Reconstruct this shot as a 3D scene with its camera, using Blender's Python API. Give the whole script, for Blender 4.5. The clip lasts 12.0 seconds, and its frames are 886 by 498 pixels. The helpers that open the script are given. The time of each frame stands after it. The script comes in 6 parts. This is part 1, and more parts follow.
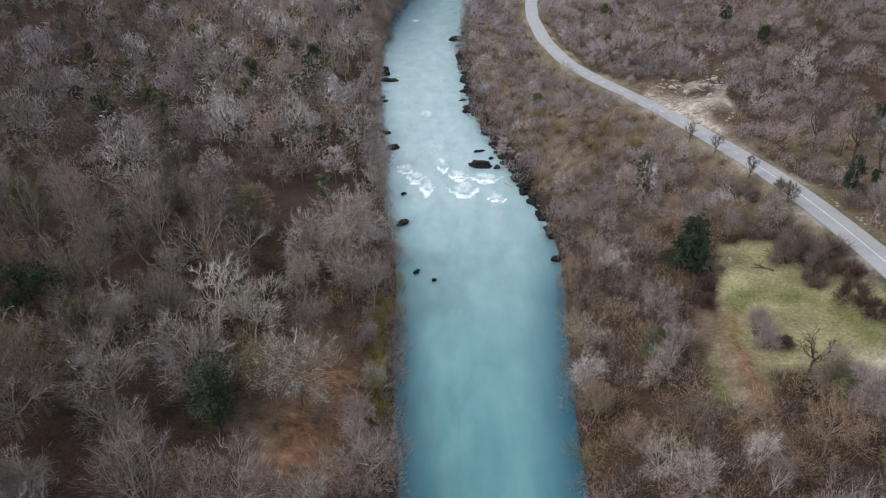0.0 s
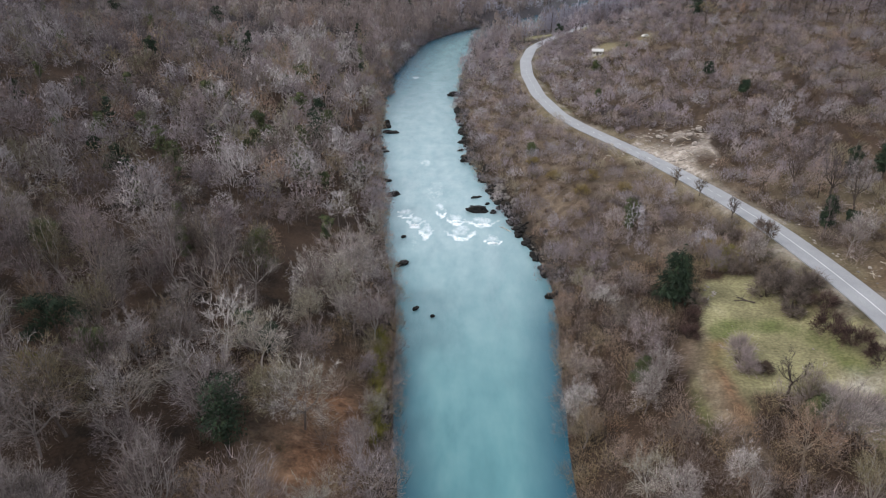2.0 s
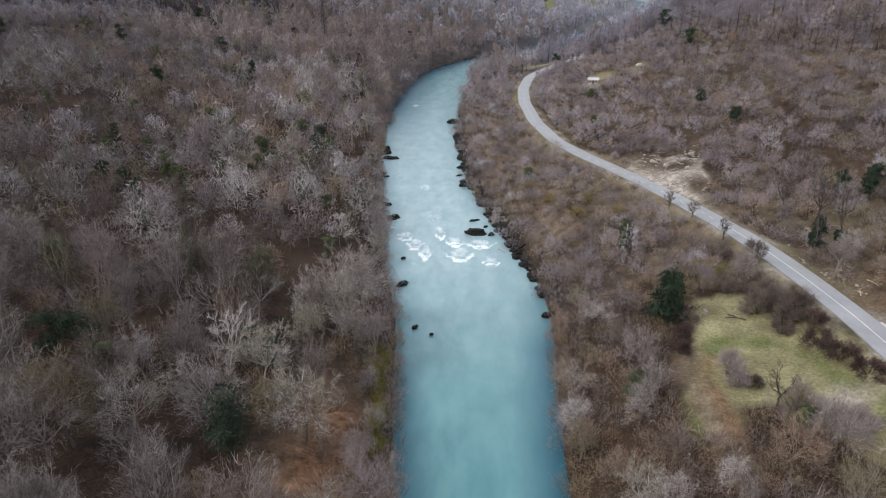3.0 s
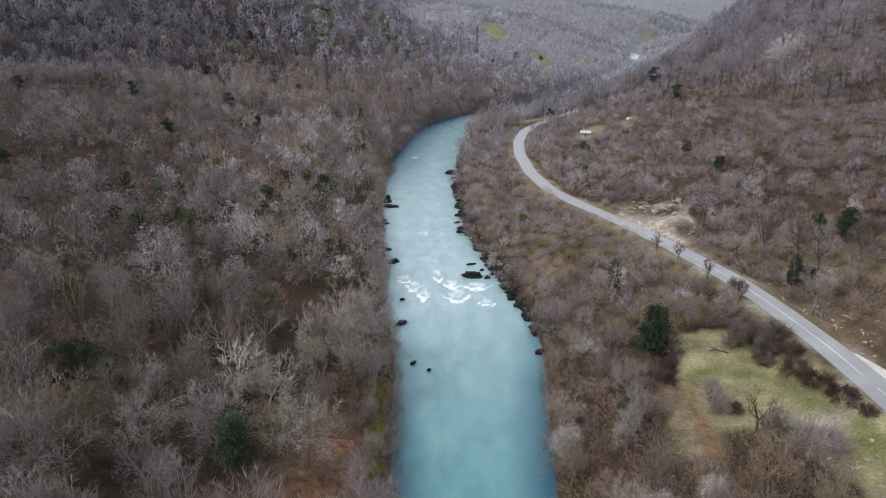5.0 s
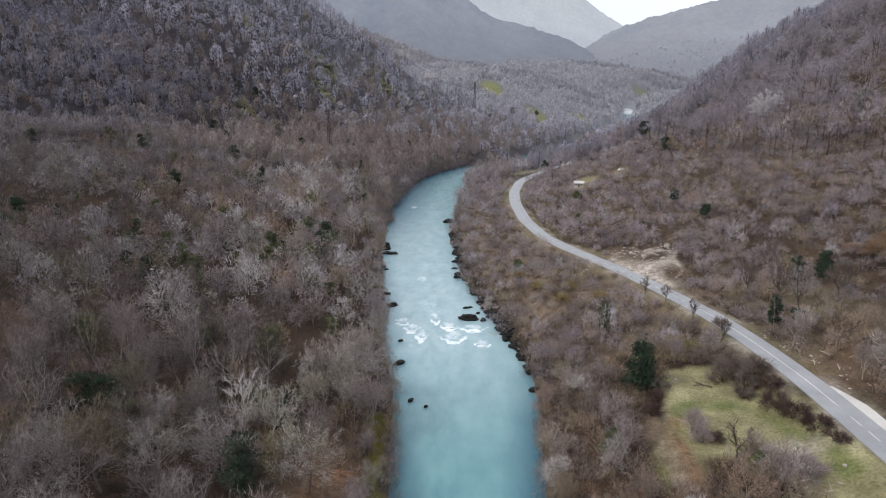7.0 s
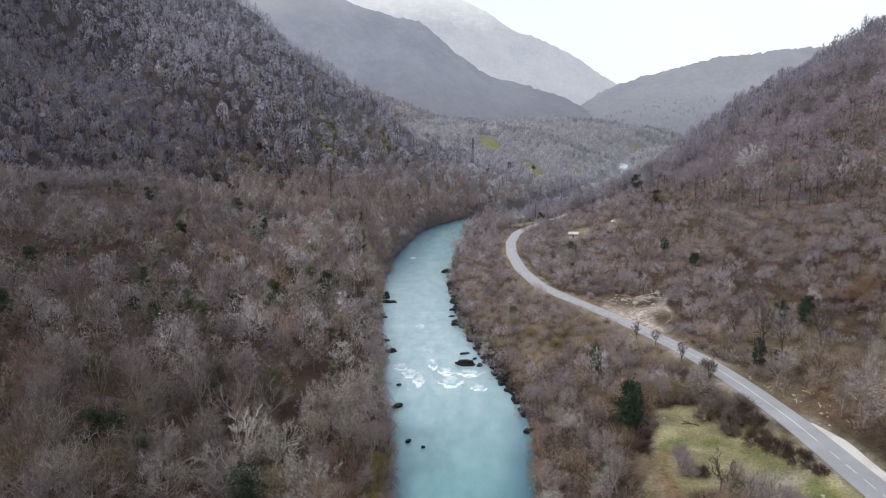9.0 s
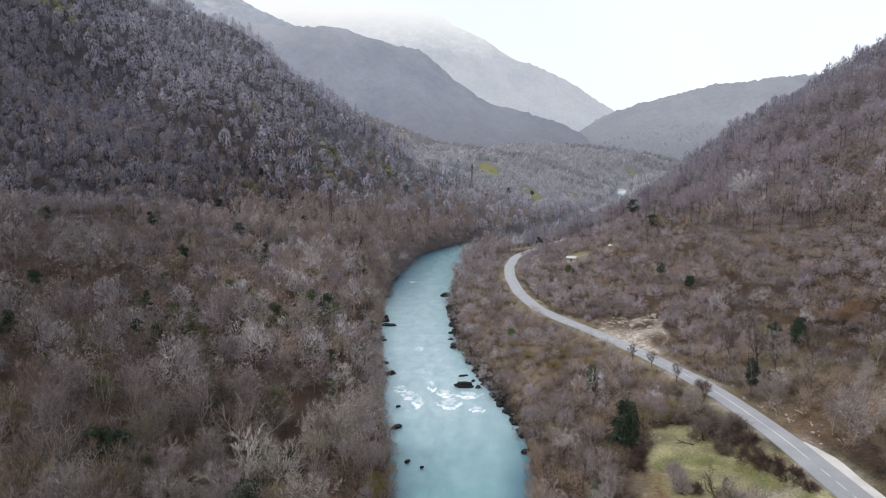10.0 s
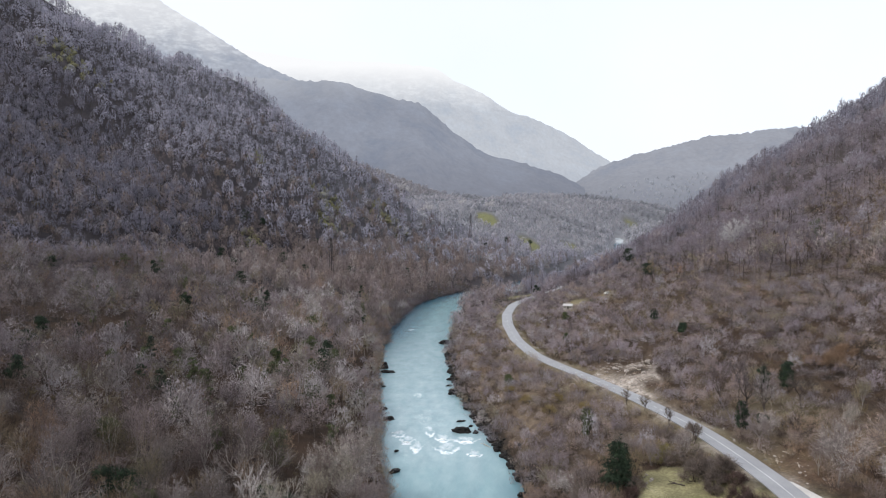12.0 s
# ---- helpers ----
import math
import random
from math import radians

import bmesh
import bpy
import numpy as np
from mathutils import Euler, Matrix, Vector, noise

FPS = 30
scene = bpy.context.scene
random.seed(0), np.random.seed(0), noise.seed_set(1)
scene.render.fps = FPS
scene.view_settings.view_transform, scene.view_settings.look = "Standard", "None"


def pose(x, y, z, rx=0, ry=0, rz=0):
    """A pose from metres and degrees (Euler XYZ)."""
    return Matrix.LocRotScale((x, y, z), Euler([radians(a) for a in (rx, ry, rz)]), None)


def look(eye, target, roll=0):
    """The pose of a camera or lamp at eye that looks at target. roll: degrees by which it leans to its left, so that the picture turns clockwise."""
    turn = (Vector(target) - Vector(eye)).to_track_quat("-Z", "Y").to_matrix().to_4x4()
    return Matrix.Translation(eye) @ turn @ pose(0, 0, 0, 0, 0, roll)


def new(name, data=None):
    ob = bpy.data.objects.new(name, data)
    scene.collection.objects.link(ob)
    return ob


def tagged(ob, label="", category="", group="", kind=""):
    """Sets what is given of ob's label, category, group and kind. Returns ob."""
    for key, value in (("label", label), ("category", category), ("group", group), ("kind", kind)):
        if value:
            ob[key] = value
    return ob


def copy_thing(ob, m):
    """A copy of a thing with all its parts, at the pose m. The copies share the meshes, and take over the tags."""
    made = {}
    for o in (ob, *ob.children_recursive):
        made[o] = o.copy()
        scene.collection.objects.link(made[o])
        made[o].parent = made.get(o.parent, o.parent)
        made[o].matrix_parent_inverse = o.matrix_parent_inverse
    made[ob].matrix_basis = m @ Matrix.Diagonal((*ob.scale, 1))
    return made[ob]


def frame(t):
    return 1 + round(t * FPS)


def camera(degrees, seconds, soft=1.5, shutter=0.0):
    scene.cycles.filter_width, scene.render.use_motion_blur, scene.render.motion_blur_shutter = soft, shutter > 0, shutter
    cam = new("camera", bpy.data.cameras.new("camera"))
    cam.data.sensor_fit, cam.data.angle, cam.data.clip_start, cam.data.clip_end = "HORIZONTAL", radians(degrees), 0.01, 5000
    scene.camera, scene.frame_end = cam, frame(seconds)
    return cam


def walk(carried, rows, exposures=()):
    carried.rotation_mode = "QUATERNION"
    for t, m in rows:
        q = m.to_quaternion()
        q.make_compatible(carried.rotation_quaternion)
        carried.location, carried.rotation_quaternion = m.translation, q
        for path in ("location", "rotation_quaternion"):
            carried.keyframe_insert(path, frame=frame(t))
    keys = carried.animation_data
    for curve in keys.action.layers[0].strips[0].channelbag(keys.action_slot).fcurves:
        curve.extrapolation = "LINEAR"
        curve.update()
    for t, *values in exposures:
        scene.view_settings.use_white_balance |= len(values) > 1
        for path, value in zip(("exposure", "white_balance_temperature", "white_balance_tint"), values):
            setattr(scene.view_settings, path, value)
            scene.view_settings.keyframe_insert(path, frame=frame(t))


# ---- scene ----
cam = camera(70.9, 12.0, soft=1.1)
PATH = [
    (0, (-1.668, 11.325, 72.199), (-1.684, 13.043, 71.174), 0.3),
    (0.5, (-1.5, 9.654, 72.197), (-1.518, 11.394, 71.21), 0.2),
    (1, (-1.32, 7.92, 72.206), (-1.339, 9.681, 71.257), 0.2),
    (1.5, (-1.15, 6.105, 72.22), (-1.169, 7.887, 71.311), 0.1),
    (2, (-1.005, 4.278, 72.25), (-1.024, 6.077, 71.377), 0.1),
    (2.5, (-0.863, 2.364, 72.228), (-0.882, 4.183, 71.396), 0.1),
    (3, (-0.719, 0.416, 72.203), (-0.738, 2.252, 71.41), 0.1),
    (5, (-0.104, -7.464, 71.98), (-0.122, -5.567, 71.345), 0.1),
    (5.5, (0.086, -9.435, 71.942), (0.07, -7.525, 71.348), 0.1),
    (6, (0.284, -11.398, 71.893), (0.268, -9.477, 71.338), 0.1),
    (6.5, (0.463, -13.388, 71.835), (0.447, -11.455, 71.32), 0.1),
    (7, (0.631, -15.345, 71.77), (0.615, -13.402, 71.294), 0.1),
    (9, (1.295, -23.098, 71.323), (1.281, -21.122, 71.015), 0.1),
    (9.5, (1.454, -25.007, 71.257), (1.44, -23.026, 70.988), 0.1),
    (10, (1.583, -26.891, 71.176), (1.57, -24.904, 70.948), 0.1),
    (10.5, (1.725, -28.721, 71.096), (1.712, -26.73, 70.907), 0.1),
    (11, (1.867, -30.519, 71.033), (1.855, -28.525, 70.886), 0.1),
    (11.5, (1.994, -32.228, 71.003), (1.983, -30.232, 70.891), 0.1),
    (12, (2.115, -33.94, 70.977), (2.104, -31.941, 70.907), 0.1),
]
walk(cam, [(t, look(eye, target, roll)) for t, eye, target, roll in PATH])

# ---- world and light: a bright, even overcast ----
world = bpy.data.worlds.new("overcast_sky")
scene.world = world
world.use_nodes = True
wn, wl = world.node_tree.nodes, world.node_tree.links
wn.clear()
SUN_EL, SUN_ROT = radians(42), radians(250)
sky = wn.new("ShaderNodeTexSky")
sky.sky_type, sky.sun_disc = "NISHITA", False
sky.sun_elevation, sky.sun_rotation = SUN_EL, SUN_ROT
sky.air_density, sky.dust_density = 1.0, 4.0
bg_sky = wn.new("ShaderNodeBackground")
bg_sky.inputs["Strength"].default_value = 0.05
wl.new(sky.outputs["Color"], bg_sky.inputs["Color"])
cloud_noise = wn.new("ShaderNodeTexNoise")
cloud_noise.inputs["Scale"].default_value = 2.2
cloud_noise.inputs["Detail"].default_value = 5
cloud_ramp = wn.new("ShaderNodeValToRGB")
cloud_ramp.color_ramp.elements[0].color = (0.895, 0.94, 1.025, 1)
cloud_ramp.color_ramp.elements[1].color = (0.965, 0.99, 1.055, 1)
cloud_ramp.color_ramp.elements[0].position, cloud_ramp.color_ramp.elements[1].position = 0.3, 0.62
wl.new(cloud_noise.outputs["Fac"], cloud_ramp.inputs["Fac"])
bg_cloud = wn.new("ShaderNodeBackground")
bg_cloud.inputs["Strength"].default_value = 0.92
wl.new(cloud_ramp.outputs["Color"], bg_cloud.inputs["Color"])
w_add, w_out = wn.new("ShaderNodeAddShader"), wn.new("ShaderNodeOutputWorld")
wl.new(bg_sky.outputs[0], w_add.inputs[0])
wl.new(bg_cloud.outputs[0], w_add.inputs[1])
wl.new(w_add.outputs[0], w_out.inputs["Surface"])

sun_data = bpy.data.lights.new("sun", "SUN")
sun_data.energy, sun_data.angle, sun_data.color = 1.5, radians(16), (1.0, 0.98, 0.95)
sun = new("sun", sun_data)
sun.matrix_world = look((-60, -40, 120), (-60 + 0.72, -40 + 0.26, 120 - 0.70))

# ---- materials ----


def material(name):
    m = bpy.data.materials.new(name)
    m.use_nodes = True
    n, l = m.node_tree.nodes, m.node_tree.links
    return m, n, l, n["Principled BSDF"]


def set_in(node, **values):
    for key, value in values.items():
        node.inputs[key.replace("_", " ")].default_value = value


def noise_node(n, l, scale, detail=4, rough=0.55, coord=None, stretch=(1, 1, 1)):
    """A noise in metres: scale is the size of its blotches."""
    tc = n.new("ShaderNodeTexCoord") if coord is None else None
    geo = n.new("ShaderNodeNewGeometry") if coord is None else None
    mp = n.new("ShaderNodeMapping")
    mp.inputs["Scale"].default_value = [s / scale for s in stretch]
    l.new(geo.outputs["Position"] if coord is None else coord, mp.inputs["Vector"])
    if tc:
        n.remove(tc)
    t = n.new("ShaderNodeTexNoise")
    set_in(t, Scale=1.0, Detail=detail, Roughness=rough)
    l.new(mp.outputs["Vector"], t.inputs["Vector"])
    return t.outputs["Fac"]


def ramp(n, l, fac, stops):
    r = n.new("ShaderNodeValToRGB")
    e = r.color_ramp.elements
    while len(e) < len(stops):
        e.new(0.5)
    for el, (p, c) in zip(e, stops):
        el.position, el.color = p, (*c, 1)
    l.new(fac, r.inputs["Fac"])
    return r.outputs["Color"]


def mix(n, l, fac, a, b, blend="MIX"):
    m = n.new("ShaderNodeMix")
    m.data_type, m.blend_type = "RGBA", blend
    for sock, v in ((m.inputs[0], fac), (m.inputs[6], a), (m.inputs[7], b)):
        if isinstance(v, (int, float)):
            sock.default_value = v
        elif isinstance(v, tuple):
            sock.default_value = (*v, 1)
        else:
            l.new(v, sock)
    return m.outputs[2]


def math_node(n, l, op, a, b=0.0):
    m = n.new("ShaderNodeMath")
    m.operation, m.use_clamp = op, False
    for sock, v in ((m.inputs[0], a), (m.inputs[1], b)):
        if isinstance(v, (int, float)):
            sock.default_value = v
        else:
            l.new(v, sock)
    return m.outputs[0]


def bump(n, l, p, height, strength, dist):
    b = n.new("ShaderNodeBump")
    set_in(b, Strength=strength, Distance=dist)
    l.new(height, b.inputs["Height"])
    l.new(b.outputs["Normal"], p.inputs["Normal"])


def attr(n, name):
    a = n.new("ShaderNodeAttribute")
    a.attribute_name = name
    return a.outputs["Fac"]


def wood_material(name, stops, blotch, per_object=False, rough=0.9, cells=0.0, crown=0.0, veil=0.5):
    """Bark and twigs: a tint that changes from tree to tree, with lighter and darker streaks."""
    m, n, l, p = material(name)
    big = noise_node(n, l, blotch, 2, 0.5)
    if cells:
        big = math_node(n, l, "ADD", math_node(n, l, "MULTIPLY", attr(n, "tint"), 1 - cells), math_node(n, l, "MULTIPLY", big, cells))
    if per_object:
        info = n.new("ShaderNodeObjectInfo")
        big = math_node(n, l, "ADD", math_node(n, l, "MULTIPLY", info.outputs["Random"], 0.80),
                        math_node(n, l, "MULTIPLY", big, 0.20))
    col = ramp(n, l, big, stops)
    fine = ramp(n, l, noise_node(n, l, 0.6, 3), [(0.3, (0.86, 0.86, 0.86)), (0.7, (1.1, 1.09, 1.08))])
    col = mix(n, l, 1.0, col, fine, "MULTIPLY")
    if crown:  # single twigs differ: weathered grey ones, dark ones, a few bleached
        isl = n.new("ShaderNodeNewGeometry")
        col = mix(n, l, crown, col, ramp(n, l, isl.outputs["Random Per Island"], [(0.0, (0.45, 0.44, 0.45)), (0.45, (0.82, 0.82, 0.83)), (0.8, (1.30, 1.31, 1.31)), (1.0, (1.9, 1.9, 1.88))]), "MULTIPLY")
    l.new(col, p.inputs["Base Color"])
    set_in(p, Roughness=rough)
    p.inputs["Specular IOR Level"].default_value = 0.2
    if crown:  # thin round twigs catch light from every side
        tr, mx = n.new("ShaderNodeBsdfTranslucent"), n.new("ShaderNodeMixShader")
        l.new(p.inputs["Base Color"].links[0].from_socket, tr.inputs["Color"])
        mx.inputs["Fac"].default_value = 0.38 if per_object else veil
        l.new(p.outputs[0], mx.inputs[1])
        l.new(tr.outputs[0], mx.inputs[2])
        l.new(mx.outputs[0], n["Material Output"].inputs["Surface"])
    return m


TWIG_STOPS = [(0.12, (0.12, 0.097, 0.094)), (0.26, (0.22, 0.178, 0.168)), (0.38, (0.30, 0.25, 0.245)), (0.48, (0.33, 0.25, 0.20)),
              (0.60, (0.42, 0.385, 0.37)), (0.70, (0.25, 0.20, 0.185)), (0.80, (0.36, 0.30, 0.30)), (0.90, (0.24, 0.195, 0.14))]


NEAR_STOPS = [(0.04, (0.10, 0.082, 0.078)), (0.16, (0.30, 0.255, 0.262)), (0.28, (0.16, 0.125, 0.105)), (0.38, (0.42, 0.375, 0.365)), (0.48, (0.30, 0.205, 0.155)),
              (0.58, (0.23, 0.205, 0.135)), (0.68, (0.50, 0.455, 0.45)), (0.78, (0.20, 0.16, 0.15)), (0.88, (0.36, 0.295, 0.30)), (0.97, (0.13, 0.115, 0.08))]


def tinted(stops, r, g_, b):
    return [(p_, (c[0] * r, c[1] * g_, c[2] * b)) for p_, c in stops]


def calm(stops, k):
    """The same colours with less difference between them."""
    mean = [sum(c[i] for _, c in stops) / len(stops) for i in range(3)]
    return [(p_, tuple(m_ + (v_ - m_) * k for v_, m_ in zip(c, mean))) for p_, c in stops]


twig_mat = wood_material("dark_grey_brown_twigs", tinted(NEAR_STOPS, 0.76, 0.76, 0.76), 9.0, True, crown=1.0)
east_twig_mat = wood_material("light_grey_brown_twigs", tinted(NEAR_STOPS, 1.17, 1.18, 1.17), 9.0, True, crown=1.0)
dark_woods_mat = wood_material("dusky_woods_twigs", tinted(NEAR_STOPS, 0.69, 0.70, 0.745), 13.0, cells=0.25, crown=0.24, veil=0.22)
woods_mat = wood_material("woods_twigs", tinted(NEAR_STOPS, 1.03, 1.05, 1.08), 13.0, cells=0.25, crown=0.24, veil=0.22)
east_low_mat = wood_material("tan_slope_twigs", calm(tinted(TWIG_STOPS, 1.14, 1.18, 1.32), 1.1), 13.0, cells=0.25, crown=0.16, veil=0.22)
east_woods_mat = wood_material("east_woods_twigs", calm(tinted(TWIG_STOPS, 0.96, 1.02, 1.22), 0.8), 13.0, cells=0.25, crown=0.16, veil=0.22)
BRUSH_STOPS = [(0.12, (0.20, 0.16, 0.145)), (0.30, (0.39, 0.315, 0.285)), (0.44, (0.45, 0.325, 0.235)), (0.56, (0.41, 0.345, 0.335)), (0.68, (0.25, 0.19, 0.16)), (0.78, (0.39, 0.315, 0.195)), (0.9, (0.40, 0.255, 0.18))]
brush_mat = wood_material("brush_twigs", BRUSH_STOPS, 8.0, cells=0.25, crown=0.34)
slope_brush_mat = wood_material("slope_brush_twigs", calm(tinted(BRUSH_STOPS, 1.03, 1.14, 1.34), 1.0), 8.0, cells=0.25, crown=0.27)
bark_mat = wood_material("grey_bark", [(0.15, (0.15, 0.125, 0.115)), (0.40, (0.27, 0.24, 0.225)), (0.65, (0.42, 0.39, 0.365)), (0.85, (0.26, 0.215, 0.175))], 2.5, True)
dark_bark_mat = wood_material("dark_bark", [(0.3, (0.05, 0.04, 0.035)), (0.7, (0.11, 0.09, 0.08))], 4.0)
# mauve-brown twigs, made bluer: distance haze is put into the colour
hill_mat = wood_material("hazed_hill_twigs", tinted([(0.12, (0.18, 0.174, 0.198)), (0.35, (0.27, 0.256, 0.295)), (0.52, (0.325, 0.306, 0.346)),
                                                     (0.70, (0.28, 0.256, 0.275)), (0.88, (0.36, 0.345, 0.38))], 0.93, 0.95, 1.0), 45.0, cells=0.5, crown=0.09, veil=0.4)
foot_mat = wood_material("hill_foot_twigs", calm(tinted(TWIG_STOPS, 0.98, 0.98, 1.0), 0.7), 20.0, cells=0.25, crown=0.10, veil=0.4)
# pale blue-grey of the valley's haze, painted as twig colour
far_mat = wood_material("hazed_valley_twigs", [(0.12, (0.33, 0.34, 0.375)), (0.35, (0.39, 0.385, 0.415)), (0.60, (0.43, 0.415, 0.44)), (0.85, (0.46, 0.46, 0.495))], 40.0, cells=0.25, crown=0.05, veil=0.4)
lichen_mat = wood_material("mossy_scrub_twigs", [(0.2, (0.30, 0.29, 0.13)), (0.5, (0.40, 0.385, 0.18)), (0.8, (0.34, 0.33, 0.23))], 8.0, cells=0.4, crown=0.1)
# upper and misty slopes: paler, bluer twigs with more haze painted in
hazy_hill_mat = wood_material("hazed_upper_twigs", [(0.20, (0.24, 0.24, 0.28)), (0.45, (0.385, 0.375, 0.44)), (0.80, (0.52, 0.505, 0.585))], 55.0, cells=0.55, crown=0.09, veil=0.4)
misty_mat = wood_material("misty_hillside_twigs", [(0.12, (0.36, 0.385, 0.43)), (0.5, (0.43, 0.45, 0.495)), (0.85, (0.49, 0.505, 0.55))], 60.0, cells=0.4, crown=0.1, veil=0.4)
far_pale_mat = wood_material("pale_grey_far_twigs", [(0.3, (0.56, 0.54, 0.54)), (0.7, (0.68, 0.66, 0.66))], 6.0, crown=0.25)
# darker bands of wood, also lifted towards grey by painted haze
far_dark_mat = wood_material("hazed_dusky_twigs", [(0.15, (0.21, 0.225, 0.245)), (0.5, (0.29, 0.295, 0.325)), (0.85, (0.38, 0.38, 0.41))], 40.0, cells=0.25, crown=0.05, veil=0.4)
pale_mat = wood_material("pale_grey_twigs", [(0.3, (0.50, 0.46, 0.44)), (0.7, (0.66, 0.62, 0.60))], 3.0)
shrub_mat = wood_material("shrub_twigs", [(0.28, (0.06, 0.045, 0.038)), (0.45, (0.11, 0.08, 0.062)), (0.58, (0.15, 0.11, 0.078)),
                                          (0.72, (0.17, 0.14, 0.075)), (0.85, (0.22, 0.185, 0.155))], 13.0)
moss_mat = wood_material("dull_moss", [(0.3, (0.13, 0.125, 0.075)), (0.5, (0.22, 0.21, 0.12)), (0.7, (0.30, 0.28, 0.20))], 5.0)
evergreen_mat = wood_material("dark_evergreen_leaves", [(0.3, (0.016, 0.026, 0.018)), (0.6, (0.032, 0.052, 0.030)), (0.8, (0.058, 0.080, 0.040))], 1.6, rough=0.75)
olive_mat = wood_material("olive_ivy_leaves", [(0.3, (0.045, 0.062, 0.03)), (0.6, (0.09, 0.105, 0.045)), (0.8, (0.14, 0.14, 0.06))], 1.8, rough=0.6)
yellow_mat = wood_material("yellow_green_moss", [(0.3, (0.18, 0.175, 0.045)), (0.7, (0.33, 0.30, 0.085))], 1.5, crown=0.8)
driftwood_mat = wood_material("bleached_wood", [(0.3, (0.36, 0.30, 0.24)), (0.7, (0.58, 0.52, 0.45))], 1.0)
steel_mat = wood_material("weathered_steel", [(0.3, (0.045, 0.040, 0.042)), (0.7, (0.08, 0.07, 0.07))], 2.0, rough=0.6)


def stone_material(name, stops, rough, grain=0.5):
    m, n, l, p = material(name)
    a = noise_node(n, l, 1.4, 5)
    l.new(mix(n, l, 1.0, ramp(n, l, a, stops), ramp(n, l, noise_node(n, l, 0.25, 4), [(0.3, (0.75, 0.75, 0.75)), (0.7, (1.15, 1.15, 1.15))]), "MULTIPLY"), p.inputs["Base Color"])
    set_in(p, Roughness=rough)
    p.inputs["Specular IOR Level"].default_value = 0.2
    bump(n, l, p, noise_node(n, l, grain, 6, 0.7), 0.8, 0.2)
    return m


wet_rock_mat = stone_material("wet_dark_rock", [(0.3, (0.006, 0.006, 0.006)), (0.6, (0.016, 0.015, 0.014)), (0.8, (0.045, 0.04, 0.034))], 0.7)
grey_rock_mat = stone_material("grey_bank_rock", [(0.3, (0.10, 0.09, 0.085)), (0.55, (0.22, 0.20, 0.185)), (0.8, (0.40, 0.37, 0.35))], 0.85)
pale_rock_mat = stone_material("pale_rubble", [(0.3, (0.22, 0.19, 0.165)), (0.6, (0.40, 0.355, 0.32)), (0.8, (0.62, 0.58, 0.54))], 0.9)
crag_mat = stone_material("lichened_crag", [(0.3, (0.10, 0.10, 0.105)), (0.5, (0.22, 0.215, 0.21)), (0.7, (0.29, 0.275, 0.19))], 0.9, 3.0)


def ground_material():
    m, n, l, p = material("valley_ground")
    big, mid, fine = noise_node(n, l, 22.0, 4), noise_node(n, l, 4.0, 4), noise_node(n, l, 0.5, 5)
    litter = ramp(n, l, mid, [(0.28, (0.014, 0.012, 0.010)), (0.45, (0.026, 0.020, 0.016)), (0.60, (0.060, 0.039, 0.027)), (0.78, (0.045, 0.045, 0.020))])
    warm = mix(n, l, ramp(n, l, big, [(0.42, (0, 0, 0)), (0.62, (1, 1, 1))]), litter, (0.058, 0.038, 0.027))
    sward = math_node(n, l, "ADD", math_node(n, l, "MULTIPLY", noise_node(n, l, 9.0, 5, 0.6), 0.65), math_node(n, l, "MULTIPLY", mid, 0.35))
    grass = ramp(n, l, sward, [(0.30, (0.15, 0.135, 0.072)), (0.44, (0.21, 0.19, 0.105)), (0.54, (0.27, 0.25, 0.135)), (0.68, (0.36, 0.325, 0.20))])
    col = mix(n, l, attr(n, "grass"), warm, grass)
    col = mix(n, l, attr(n, "lush"), col, ramp(n, l, mid, [(0.3, (0.095, 0.115, 0.040)), (0.7, (0.155, 0.165, 0.065))]))
    col = mix(n, l, attr(n, "bare"), col, ramp(n, l, noise_node(n, l, 1.8, 5), [(0.3, (0.22, 0.185, 0.155)), (0.55, (0.42, 0.37, 0.325)), (0.8, (0.62, 0.575, 0.53))]))
    col = mix(n, l, attr(n, "rocky"), col, ramp(n, l, noise_node(n, l, 1.2, 5), [(0.35, (0.012, 0.011, 0.010)), (0.6, (0.035, 0.032, 0.028)), (0.8, (0.10, 0.09, 0.08))]))
    col = mix(n, l, attr(n, "russet"), col, ramp(n, l, noise_node(n, l, 2.5, 5), [(0.3, (0.085, 0.062, 0.046)), (0.55, (0.175, 0.132, 0.096)), (0.75, (0.28, 0.23, 0.17))]))
    col = mix(n, l, attr(n, "rust"), col, ramp(n, l, noise_node(n, l, 1.6, 5), [(0.3, (0.075, 0.040, 0.024)), (0.55, (0.19, 0.105, 0.062)), (0.75, (0.29, 0.175, 0.11))]))
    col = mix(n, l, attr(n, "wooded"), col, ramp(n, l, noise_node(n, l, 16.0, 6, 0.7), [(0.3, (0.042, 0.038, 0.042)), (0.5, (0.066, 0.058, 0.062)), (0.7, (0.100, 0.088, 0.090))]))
    # far valley floor: blue-grey haze put into the ground colour
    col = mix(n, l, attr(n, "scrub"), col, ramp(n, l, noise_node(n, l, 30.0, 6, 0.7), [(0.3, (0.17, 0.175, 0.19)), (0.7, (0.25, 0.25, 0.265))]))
    col = mix(n, l, 1.0, col, ramp(n, l, fine, [(0.3, (0.68, 0.68, 0.68)), (0.7, (1.25, 1.25, 1.25))]), "MULTIPLY")
    l.new(col, p.inputs["Base Color"])
    set_in(p, Roughness=0.95)
    p.inputs["Specular IOR Level"].default_value = 0.15
    bump(n, l, p, math_node(n, l, "ADD", fine, mid), 0.7, 0.35)
    return m


